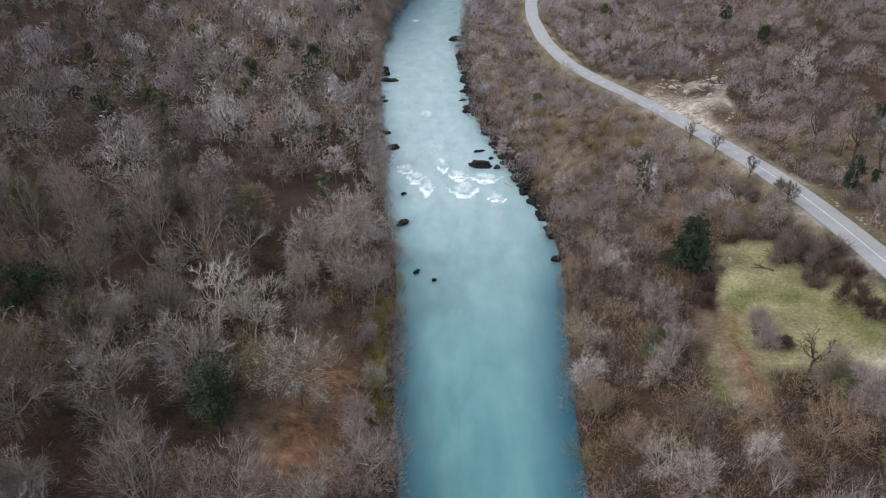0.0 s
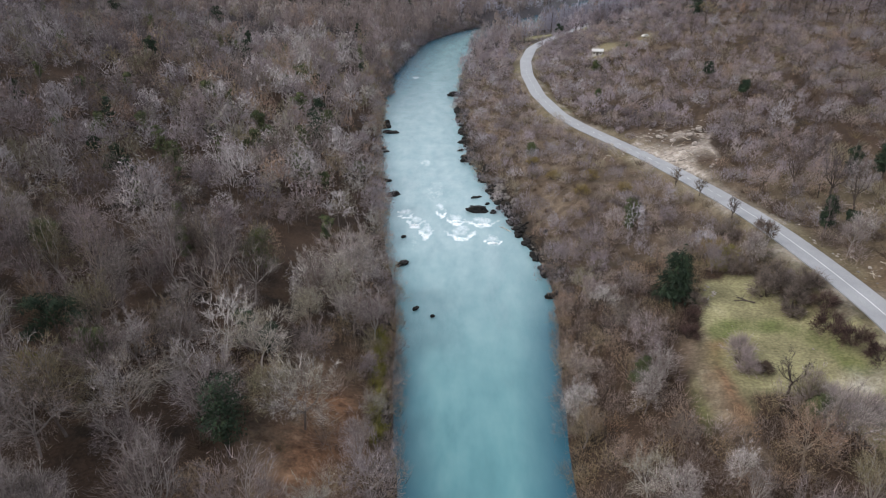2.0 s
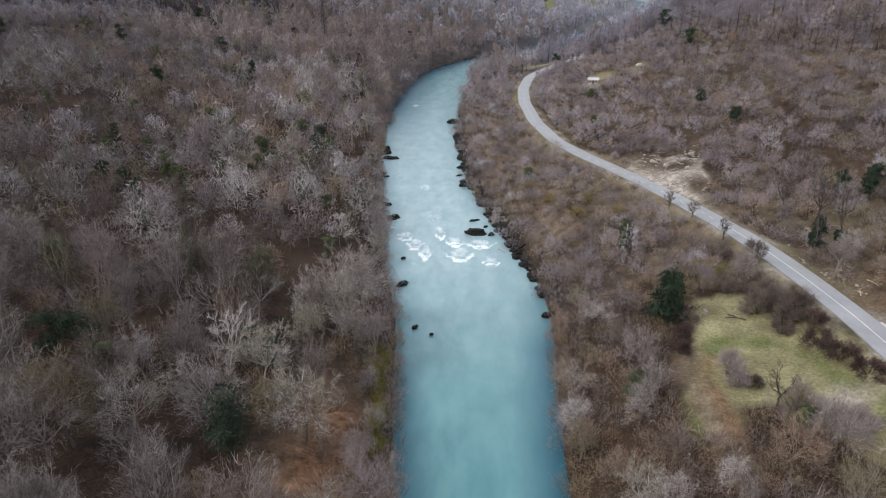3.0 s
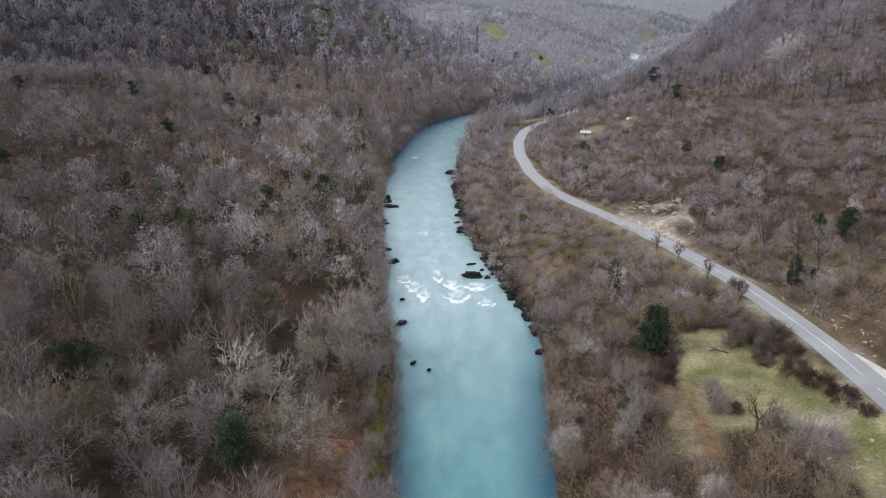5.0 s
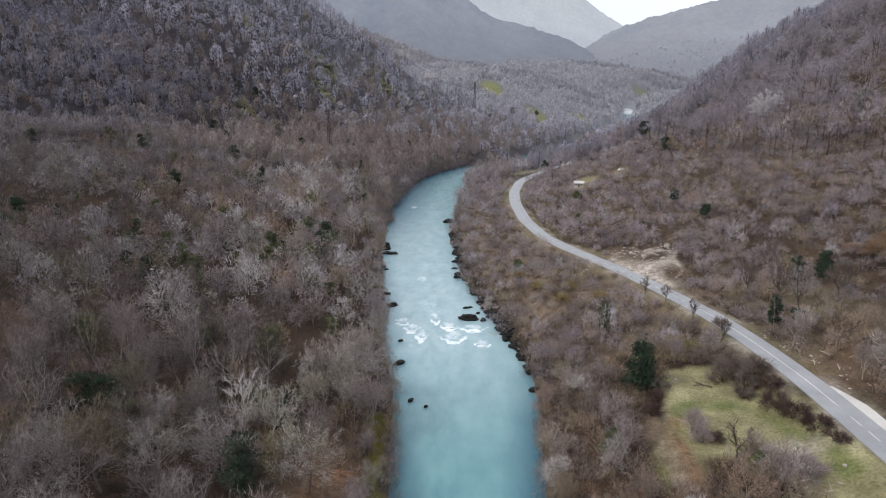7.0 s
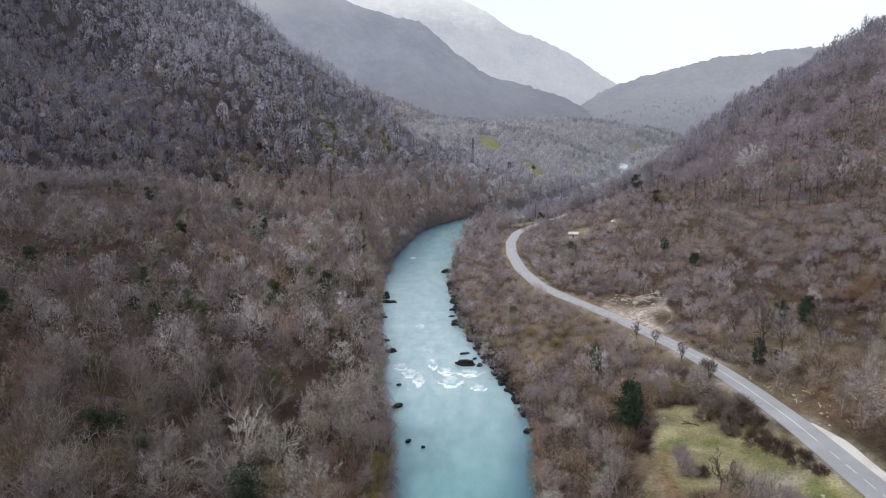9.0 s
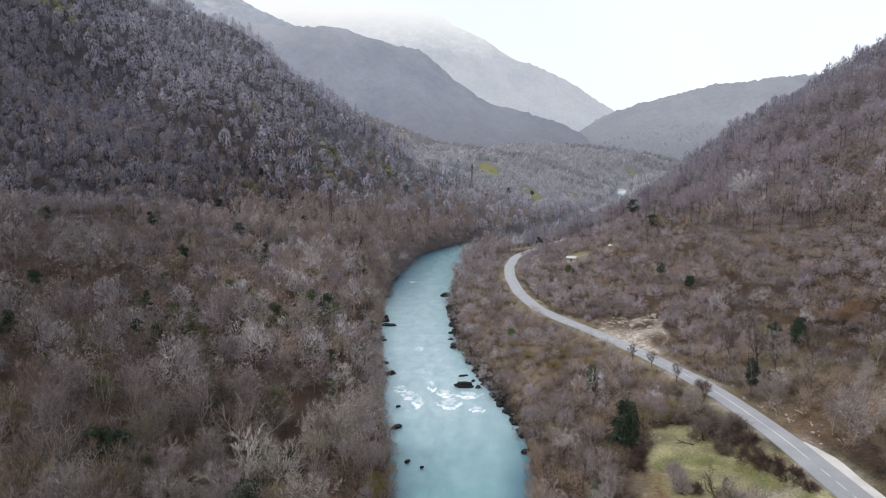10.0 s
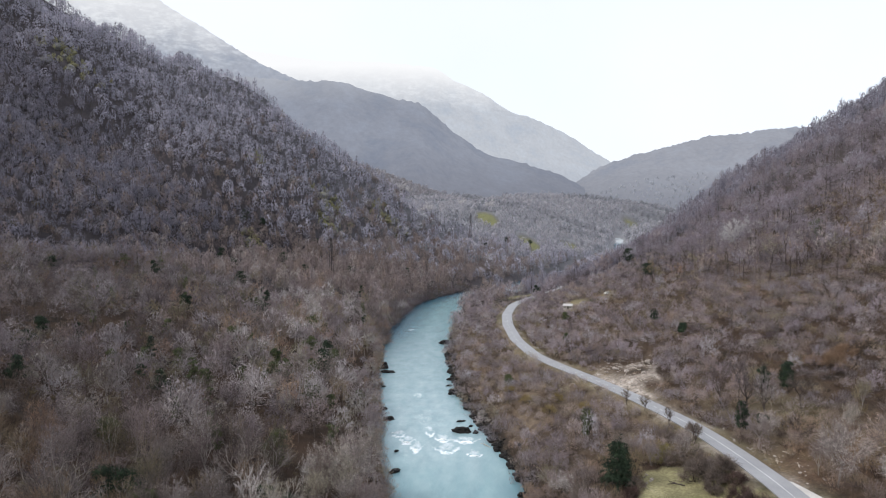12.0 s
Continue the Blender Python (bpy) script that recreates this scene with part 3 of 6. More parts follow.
froth_sheen = np.maximum(froth_sheen, 0.50 * np.exp(-((WX + 10) / 4) ** 2 - ((WY - 226) / 7) ** 2))
froth_sheen = np.maximum(froth_sheen, 0.55 * np.exp(-((WX + 22) / 4) ** 2 - ((WY - 393) / 8) ** 2))
froth_sheen = np.maximum(froth_sheen, 1.0 * np.exp(-((WX - 450) / 60) ** 2 - ((WY - 1560) / 170) ** 2))
# the sky's pale reflection at the bend, painted in as white water
froth_sheen = np.maximum(froth_sheen, 0.6 * np.exp(-((WX - 70) / 40) ** 2 - ((WY - 668) / 30) ** 2))
WZ = water_level(WY) + 0.10 * vnoise(WX, WY, 3.2, 21) * np.clip(froth_sheen * 2.2 + 0.25, 0, 1) + 0.06 * vnoise(WX, WY, 1.6, 22) * np.clip(froth_sheen * 3, 0, 1)
WZ = WZ - 0.35 * np.clip((165 - WY) / 25, -1, 1) * 0.5
me = mesh_from("river", np.column_stack([WX.ravel(), WY.ravel(), WZ.ravel()]), grid_faces(len(ry), len(rt)), [water_mat], True)
side = np.minimum(WX - left_edge(WY), right_edge(WY) - WX)
depth_reflection = np.clip((right_edge(WY) - WX) / 9, 0, 1) ** 1.3
# right bank: dark reflection put into the colour; upstream left: deep teal
depth_reflection_a = np.clip(1 - depth_reflection, 0, 1) * np.clip((150 - WY) / 40, 0.1, 0.9) + 1.0 * np.clip(1.1 - (WX - left_edge(WY)) / 24, 0, 1) * np.clip((WY - 290) / 90, 0, 1)
# left bank: the trees' reflection, painted as a dark strip
depth_reflection_a = np.maximum(depth_reflection_a, 0.75 * np.clip(1.1 - (WX - left_edge(WY)) / 7, 0, 1) * np.interp(WY, [95, 125], [1, 0.35]))
point_attr(me, "froth_sheen", froth_sheen.ravel())
# aeration around the rapids; at the bend a painted reflection of the sky
aer_sheen = np.interp(WY, [60, 100, 135, 165, 230, 320, 420, 560, 640, 800], [0.0, 0.20, 0.58, 0.95, 0.85, 0.78, 0.42, 0.25, 0.9, 0.6]) * np.clip(1.25 - np.abs((WX - left_edge(WY)) / (right_edge(WY) - left_edge(WY)) - 0.48) * 1.1, 0, 1)
point_attr(me, "aerated_sky_sheen", np.clip(aer_sheen, 0, 1).ravel())
point_attr(me, "depth_reflection", np.clip(depth_reflection_a, 0, 1).ravel())
tagged(new("water", me), "turquoise glacial river flowing between wooded banks", "river", kind="structure")

# ---- the road ----
sel = RD[(RD[:, 0] > -380) & (RD[:, 0] < 740)]
tang = np.gradient(sel[:, [1, 0]], axis=0)
tang /= np.linalg.norm(tang, axis=1)[:, None]
side_v = np.column_stack([tang[:, 1], -tang[:, 0]])


def ribbon(o0, o1, zoff, thick, a=0, b=None, shift=0.0):
    """A strip along the road between two offsets from its middle, with thickness."""
    q, sv = sel[a:b], side_v[a:b]
    mid = np.column_stack([q[:, 1], q[:, 0]])
    p0, p1 = mid + sv * o0, mid + sv * o1
    z = q[:, 2] + zoff
    ring = np.stack([np.column_stack([p0, z - thick]), np.column_stack([p0, z]), np.column_stack([p1, z]), np.column_stack([p1, z - thick])], 1)
    return ring.reshape(-1, 3), grid_faces(len(q), 4)


v, f = ribbon(-3.05, 3.05, 0.0, 0.3)
road = tagged(new("road", mesh_from("road", v, f, [asphalt_mat])), "grey two-lane asphalt valley road with white centre line", "road", kind="structure")


def strip_between(y0, y1, o0, o1, zoff):
    ids = np.where((sel[:, 0] >= y0) & (sel[:, 0] <= y1))[0]
    return ribbon(o0, o1, zoff, 0.003, ids[0], ids[-1] + 1)


v, f = strip_between(88, 146, -0.08, 0.08, 0.006)
part("centre_line", mesh_from("centre_line", v, f, [paint_mat]), road, "worn white solid centre line")
for k in range(30):
    y0 = 84 - 4.9 * k
    q = np.array([[np.interp(yy, sel[:, 0], sel[:, 1]), yy, np.interp(yy, sel[:, 0], sel[:, 2]) + 0.006] for yy in (y0, y0 - 3.2)])
    v = np.concatenate([q + [-0.08, 0, 0], q + [0.08, 0, 0]])
    part("dash", mesh_from("dash", v, np.array([[0, 1, 3, 2]]), [paint_mat]), road)
for k in range(40):
    y0 = 149 + 5.0 * k
    v, f = strip_between(y0, y0 + 3.5, -0.07, 0.07, 0.006)
    if len(v) >= 8:
        part("dash", mesh_from("dash", v, f, [paint_mat]), road)
yy = np.arange(20.0, 98, 2)
xx = np.interp(yy, sel[:, 0], sel[:, 1])
wide = 0.3 + 3.6 * np.clip((97 - yy) / 14, 0, 1)
v = np.concatenate([np.column_stack([xx + 3.06, yy, np.full(len(yy), 17.47)]), np.column_stack([xx + 3.06 + wide, yy, np.full(len(yy), 17.45)]),
                    np.column_stack([xx + 3.06 + wide, yy, np.full(len(yy), 16.9)])])
n_ = len(yy)
f = [(a + r * n_, a + 1 + r * n_, a + 1 + (r + 1) * n_, a + (r + 1) * n_) for r in range(2) for a in range(n_ - 1)]
tagged(new("gravel_shoulder", mesh_from("gravel_shoulder", v, np.array(f), [gravel_mat])), "pale gravel shoulder widening beside the asphalt road", "shoulder", kind="structure")

# ---- far mountains ----


def mountain(name, dist, ridge, mat, label, run=900, base=-40):
    """A far range: its crest as (sideways, height) per metre of distance, falling towards the valley."""
    ridge = np.array(ridge, float)
    t = np.linspace(ridge[0, 0], ridge[-1, 0], 150)
    crest = np.interp(t, ridge[:, 0], ridge[:, 1])
    k = np.exp(-np.linspace(-2, 2, 7) ** 2)
    crest = np.convolve(np.pad(crest, 3, "edge"), k / k.sum(), "valid")
    rows = np.linspace(0, 1, 26)
    T, S = np.meshgrid(t, rows)
    C = np.repeat(crest[None, :], len(rows), 0)
    D = dist - run * (1 - S) - 0.08 * run * np.clip(vnoise(T * 14, S * 2, 1.0, 31), -1, 1) * (1 - S)
    zc = 70 + C * dist
    z = base + (zc - base) * (S ** 1.15) + (1 - S) * S * 0.16 * (zc - base) * vnoise(T * 22, S * 2, 1.0, 32)
    z = z + 5 * vnoise(T * 260, S * 30, 1.0, 33)
    verts = np.column_stack([(T * D).ravel(), (D - 34).ravel(), z.ravel()])
    back = np.column_stack([t * (dist + 150), np.full(len(t), dist + 116.0), np.full(len(t), base)])
    n0 = len(verts)
    last = n0 - len(t)
    fb = np.array([(last + i, last + i + 1, n0 + i + 1, n0 + i) for i in range(len(t) - 1)])
    me = mesh_from(name, np.concatenate([verts, back]), [grid_faces(len(rows), len(t)), fb], [mat], True)
    tagged(new(name, me), label, "mountain", kind="structure")
    return verts.reshape(len(rows), len(t), 3)


# each range's body colours hold its share of blue-grey haze
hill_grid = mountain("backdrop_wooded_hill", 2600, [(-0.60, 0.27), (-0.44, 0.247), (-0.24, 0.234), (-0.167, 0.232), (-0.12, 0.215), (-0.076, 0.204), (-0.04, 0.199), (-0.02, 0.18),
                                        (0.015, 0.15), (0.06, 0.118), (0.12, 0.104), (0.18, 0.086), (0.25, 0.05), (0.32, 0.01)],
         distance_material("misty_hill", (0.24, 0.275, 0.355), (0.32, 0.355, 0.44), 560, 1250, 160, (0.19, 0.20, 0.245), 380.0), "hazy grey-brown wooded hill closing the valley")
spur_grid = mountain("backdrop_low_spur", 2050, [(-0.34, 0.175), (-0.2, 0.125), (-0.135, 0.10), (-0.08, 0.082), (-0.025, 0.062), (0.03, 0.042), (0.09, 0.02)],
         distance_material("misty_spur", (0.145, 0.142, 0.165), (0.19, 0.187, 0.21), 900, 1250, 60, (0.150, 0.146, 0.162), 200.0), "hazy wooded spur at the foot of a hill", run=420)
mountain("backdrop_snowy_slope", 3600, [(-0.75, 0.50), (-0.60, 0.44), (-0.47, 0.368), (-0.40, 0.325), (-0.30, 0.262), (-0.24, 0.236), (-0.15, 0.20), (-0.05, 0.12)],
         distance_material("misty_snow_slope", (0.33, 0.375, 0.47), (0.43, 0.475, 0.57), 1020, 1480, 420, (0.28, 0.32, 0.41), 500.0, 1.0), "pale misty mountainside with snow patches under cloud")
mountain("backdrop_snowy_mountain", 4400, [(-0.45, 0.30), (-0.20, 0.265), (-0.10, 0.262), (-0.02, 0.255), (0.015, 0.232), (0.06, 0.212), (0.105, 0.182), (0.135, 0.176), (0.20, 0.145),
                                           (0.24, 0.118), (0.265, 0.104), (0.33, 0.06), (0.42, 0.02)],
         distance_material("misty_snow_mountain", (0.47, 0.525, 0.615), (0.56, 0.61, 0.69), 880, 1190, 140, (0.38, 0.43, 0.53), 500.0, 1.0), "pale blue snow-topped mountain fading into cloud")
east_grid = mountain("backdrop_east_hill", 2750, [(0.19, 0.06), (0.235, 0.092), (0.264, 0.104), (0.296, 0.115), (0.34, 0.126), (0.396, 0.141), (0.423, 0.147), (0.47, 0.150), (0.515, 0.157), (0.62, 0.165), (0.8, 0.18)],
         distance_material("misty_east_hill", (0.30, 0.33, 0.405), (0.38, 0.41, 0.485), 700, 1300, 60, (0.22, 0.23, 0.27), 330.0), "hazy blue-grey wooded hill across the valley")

# ---- vegetation: shapes ----


def tubes(starts, ends, r0, r1, sides):
    """Tapered tubes between pairs of points."""
    starts, ends = np.asarray(starts, float), np.asarray(ends, float)
    d = ends - starts
    d /= np.linalg.norm(d, axis=1)[:, None] + 1e-9
    helper = np.where(np.abs(d[:, 2:3]) > 0.9, [[1.0, 0, 0]], [[0, 0, 1.0]])
    a = np.cross(d, helper)
    a /= np.linalg.norm(a, axis=1)[:, None]
    b = np.cross(d, a)
    th = np.arange(sides) * 2 * math.pi / sides
    ring = a[:, None, :] * np.cos(th)[None, :, None] + b[:, None, :] * np.sin(th)[None, :, None]
    r0, r1 = np.broadcast_to(r0, len(d)), np.broadcast_to(r1, len(d))
    v = np.concatenate([starts[:, None] + ring * r0[:, None, None], ends[:, None] + ring * r1[:, None, None]], 1)
    base = (np.arange(len(d)) * 2 * sides)[:, None]
    i = np.arange(sides)
    j = (i + 1) % sides
    f = np.stack([base + i, base + j, base + sides + j, base + sides + i], 2)
    return v.reshape(-1, 3), f.reshape(-1, 4)


def cones(starts, ends, r0):
    """Thin branches: three-sided spikes."""
    starts, ends = np.asarray(starts, float), np.asarray(ends, float)
    d = ends - starts
    a = np.cross(d, np.where(np.abs(d[:, 2:3]) > 0.8 * np.linalg.norm(d, axis=1)[:, None], [[1.0, 0, 0]], [[0, 0, 1.0]]))
    a /= np.linalg.norm(a, axis=1)[:, None] + 1e-9
    b = np.cross(d, a)
    b /= np.linalg.norm(b, axis=1)[:, None] + 1e-9
    r = np.broadcast_to(r0, len(d))[:, None]
    v = np.stack([starts + a * r, starts + (b * 0.87 - a * 0.5) * r, starts - (b * 0.87 + a * 0.5) * r, ends], 1)
    i = (np.arange(len(d)) * 4)[:, None]
    f = np.concatenate([i + [0, 1, 3], i + [1, 2, 3], i + [2, 0, 3]])
    return v.reshape(-1, 3), f


def blades(roots, dirs, lengths, widths, g):
    """Twigs: long thin tapering triangles, slightly drooped, turned at random."""
    dirs = dirs / (np.linalg.norm(dirs, axis=1)[:, None] + 1e-9)
    side_ = np.cross(dirs, g.normal(size=dirs.shape))
    side_ /= np.linalg.norm(side_, axis=1)[:, None] + 1e-9
    w = (np.broadcast_to(widths, len(roots)) * 0.5)[:, None]
    v = np.stack([roots - side_ * w, roots + side_ * w, roots + dirs * np.broadcast_to(lengths, len(roots))[:, None]], 1)
    return v.reshape(-1, 3), np.arange(3 * len(roots)).reshape(-1, 3)


def join(pieces):
    vs, quads, tris, n0 = [], [], [], 0
    for v, f in pieces:
        vs.append(v)
        (quads if f.shape[1] == 4 else tris).append(f + n0)
        n0 += len(v)
    return (np.concatenate(vs), np.concatenate(quads) if quads else np.zeros((0, 4), int), np.concatenate(tris) if tris else np.zeros((0, 3), int))


def bare_tree(seed, height, radius, limbs, branches, subs, twigs, twig_w, twig_l, habit="dome", sides=4, lod=0, girth=1.0):
    """A leafless broadleaf: wood (trunk, limbs, branches) and crown (fine twigs), as arrays."""
    g = np.random.default_rng(seed)
    fork = height * {"dome": 0.36, "brush": 0.22, "oak": 0.30}[habit]
    lean = g.normal(size=2) * 0.04 * height
    top = np.array([lean[0], lean[1], fork])
    r_trunk = 0.0125 * height * girth
    wood = [tubes([(0, 0, -0.6)], [top], r_trunk * 1.2, r_trunk * 0.8, 3)] if lod > 1 else [tubes([(0, 0, -0.6), top * 0.5 + [g.normal() * 0.1, g.normal() * 0.1, 0]], [top * 0.5, top], [r_trunk * 1.3, r_trunk], [r_trunk, r_trunk * 0.8], sides + 2)]
    roots, dirs = [], []
    thick_s, thick_e, thick_r0, thick_r1 = [], [], [], []
    thin_s, thin_e, thin_r0, bough_s, bough_e, bough_r = [], [], [], [], [], []
    turn0 = g.uniform(0, 6.28)
    for i in range(limbs):
        az = turn0 + i * 2.4 + g.normal() * 0.25
        spread = {"dome": (0.25, 0.95), "brush": (0.12, 0.6), "oak": (0.45, 1.1)}[habit]
        out = radius * (spread[0] + (spread[1] - spread[0]) * ((i + 0.5) / limbs) ** 0.7) * g.uniform(0.8, 1.05)
        rise = height * (1.0 - 0.42 * (out / radius) ** 2) * g.uniform(0.9, 1.02)
        start = top * g.uniform(0.75, 1.0)
        tip = np.array([math.cos(az) * out + lean[0], math.sin(az) * out + lean[1], max(rise, fork * 1.15)])
        k = 4 if lod == 0 else 2 if lod == 1 else 1
        t = np.linspace(0, 1, k + 1)[:, None]
        bow = np.array([math.cos(az), math.sin(az), -0.5]) * 0.12 * radius
        path = start + (tip - start) * t + bow * np.sin(t * math.pi) + np.r_[np.zeros((1, 3)), g.normal(size=(k, 3)) * 0.045 * radius]
        rr = r_trunk * 0.62 * (1 - 0.86 * t[:, 0])
        thick_s += list(path[:-1]); thick_e += list(path[1:]); thick_r0 += list(rr[:-1]); thick_r1 += list(rr[1:])
        axis = (tip - start) / np.linalg.norm(tip - start)
        for b in range(branches):
            tb = 0.25 + 0.72 * (b + g.uniform()) / branches
            q = np.array([np.interp(tb, t[:, 0], path[:, c]) for c in range(3)])
            bd = g.normal(size=3)
            bd -= axis * bd.dot(axis)
            bd = bd / np.linalg.norm(bd) * 0.8 + axis * 0.7 + [0, 0, 0.25] + np.array([math.cos(az), math.sin(az), 0]) * 0.25
            bd /= np.linalg.norm(bd)
            bl = radius * g.uniform(0.30, 0.52) * (1.15 - 0.55 * tb)
            kink = g.normal(size=3) * 0.12 * bl
            m_, e_ = q + bd * bl * 0.5 + kink, q + bd * bl + [0, 0, 0.10 * bl]
            r = np.interp(tb, t[:, 0], rr) * 0.6
            if lod == 0:
                bough_s += [q, m_]; bough_e += [m_, e_]; bough_r += [r, r * 0.65]
            elif lod == 1:
                thin_s.append(q); thin_e.append(e_); thin_r0.append(r)
            for s_ in range(subs):
                ts = 0.3 + 0.7 * (s_ + g.uniform()) / subs
                q2 = q + (m_ - q) * (ts * 2) if ts < 0.5 else m_ + (e_ - m_) * (ts * 2 - 1)
                sd = bd + g.normal(size=3) * 0.75 + [0, 0, 0.3]
                sd /= np.linalg.norm(sd)
                sl = bl * g.uniform(0.4, 0.75)
                e2 = q2 + sd * sl
                if lod == 0:
                    thin_s.append(q2); thin_e.append(e2); thin_r0.append(r * 0.42)
                tt = g.uniform(0.05, 1.0, (twigs, 1))
                roots.append(q2 + (e2 - q2) * tt)
                radial = q2 - [lean[0], lean[1], 0.55 * height]
                dirs.append(sd * 0.6 + radial / np.linalg.norm(radial) * 0.6 + g.normal(size=(twigs, 3)) * 0.6 + [0, 0, 0.2])
    wood.append(tubes(thick_s, thick_e, np.array(thick_r0), np.array(thick_r1), sides))
    if bough_s:
        bough_r = np.maximum(np.array(bough_r), 0.045)
        wood.append(cones(bough_s, np.array(bough_e) + (np.array(bough_e) - bough_s) * 0.4, bough_r))
    if thin_s:
        wood.append(cones(thin_s, thin_e, np.maximum(np.array(thin_r0), 0.030)))
    roots, dirs = np.concatenate(roots), np.concatenate(dirs)
    n = len(roots)
    crown = blades(roots, dirs, twig_l * g.uniform(0.6, 1.3, n), twig_w * g.uniform(0.7, 1.3, n), g)
    return join(wood), join([crown])


def sprays(roots, dirs, lengths, widths, outward, lying, g):
    """Twigs that know which way is out of their crown: those that lie along its surface face outwards."""
    dirs = dirs / (np.linalg.norm(dirs, axis=1)[:, None] + 1e-9)
    side_ = np.where(lying[:, None], np.cross(dirs, outward), np.cross(dirs, g.normal(size=dirs.shape)))
    side_ /= np.linalg.norm(side_, axis=1)[:, None] + 1e-9
    face = np.cross(2 * side_, dirs)
    side_ = np.where((np.sum(face * outward, axis=1) < 0)[:, None], -side_, side_)
    w = (np.broadcast_to(widths, len(roots)) * 0.5)[:, None]
    v = np.stack([roots - side_ * w, roots + side_ * w, roots + dirs * np.broadcast_to(lengths, len(roots))[:, None]], 1)
    out = outward + np.array([0, 0, 0.25]) + g.normal(size=outward.shape) * 0.10
    out /= np.linalg.norm(out, axis=1)[:, None]
    return v.reshape(-1, 3), np.arange(3 * len(roots)).reshape(-1, 3), np.repeat(out, 3, 0)


def fan_crown(g, c, full, tufts, broad, fine, broad_w, fine_w, fine_l, low_cut=-0.22, forked=0.45, loose=0.6):
    """A leafless crown: tufts of twigs over an uneven dome, each fanning up and out from its own bough."""
    d = g.normal(size=(tufts, 3))
    d[:, 2] = np.abs(d[:, 2]) * 1.1 + low_cut
    d /= np.linalg.norm(d, axis=1)[:, None]
    seat = c + d * full * g.uniform(0.40, 0.80, (tufts, 1))
    n = broad + fine
    own = np.r_[np.arange(broad) % tufts, g.integers(0, tufts, fine)]
    thick = np.arange(n) < broad
    size = full.mean()
    root = seat[own] + g.normal(size=(n, 3)) * size * np.where(thick, 0.13, 0.10)[:, None]
    way = d[own] * 0.75 + [0, 0, 0.30] + g.normal(size=(n, 3)) * np.where(thick, 0.8 * loose, loose)[:, None]
    way /= np.linalg.norm(way, axis=1)[:, None]
    lens = np.where(thick, 1.5, 1.0) * fine_l * g.uniform(0.55, 1.35, n)
    root[thick] -= way[thick] * lens[thick, None] * 0.35
    # side twigs leave the middle of others
    kids = np.where(~thick & (g.uniform(size=n) < forked))[0]
    mum = g.integers(broad, n, len(kids))
    root[kids] = root[mum] + way[mum] * (lens[mum] * g.uniform(0.25, 0.7, len(kids)))[:, None]
    way[kids] = way[mum] + g.normal(size=(len(kids), 3)) * loose * 0.9
    lens[kids] *= 0.75
    return blades(root, way, lens, np.where(thick, broad_w, fine_w) * g.uniform(0.6, 1.4, n), g), seat


def puff_tree(seed, height, radius, broad, fine, broad_w, fine_w, fine_l, limb_count=4, low=0.34, lobes=6, loose=0.3, shell=0, shell_w=1.0, shell_l=2.0):
    """A leafless tree seen from afar: trunk, limbs and a rounded, uneven mass of twigs."""
    g = np.random.default_rng(seed)
    c = np.array([g.normal() * 0.05 * radius, g.normal() * 0.05 * radius, height * low])
    full = np.array([radius * g.uniform(0.9, 1.1), radius * g.uniform(0.9, 1.1), height * (1 - low)])
    (v, f), seat = fan_crown(g, c, full, lobes, broad, fine, broad_w, fine_w, fine_l, loose=loose)
    if shell:  # sprays that lie over the crown, facing out of it
        e = g.normal(size=(shell, 3))
        e[:, 2] = np.abs(e[:, 2]) * 1.1 - 0.2
        e /= np.linalg.norm(e, axis=1)[:, None]
        lump = 0.80 + 0.22 * np.clip(((e @ ((seat - c) / np.linalg.norm(seat - c, axis=1)[:, None]).T).max(1) - 0.75) / 0.25, 0, 1)
        out = e / full + g.normal(size=(shell, 3)) * 0.28 / full
        out /= np.linalg.norm(out, axis=1)[:, None]
        run = np.array([0, 0, 0.8]) + g.normal(size=(shell, 3)) * 0.6
        run -= out * (run * out).sum(1)[:, None]
        run /= np.linalg.norm(run, axis=1)[:, None]
        wide = np.cross(run, out)
        k_l, k_w = (shell_l * g.uniform(0.6, 1.3, shell))[:, None], (shell_w * g.uniform(0.6, 1.3, shell) * 0.5)[:, None]
        mid = c + e * full * (lump * g.uniform(0.80, 1.0, shell))[:, None]
        v2 = np.stack([mid - run * k_l * 0.45 - wide * k_w, mid - run * k_l * 0.45 + wide * k_w, mid + run * k_l * 0.55], 1).reshape(-1, 3)
        v, _, f = join([(v, f), (v2, np.arange(3 * shell).reshape(-1, 3)[:, ::-1])])
    fork = c * [1, 1, 0.9]
    lim = seat[:limb_count] + (seat[:limb_count] - c) * 0.25
    wood = [tubes([(0, 0, -0.6)], [fork], 0.015 * height, 0.011 * height, 3)]
    if limb_count:
        wood.append(cones(np.repeat(fork[None], len(lim), 0), lim, 0.0085 * height))
    wood = join(wood)
    return wood, (v, np.zeros((0, 4), int), f)


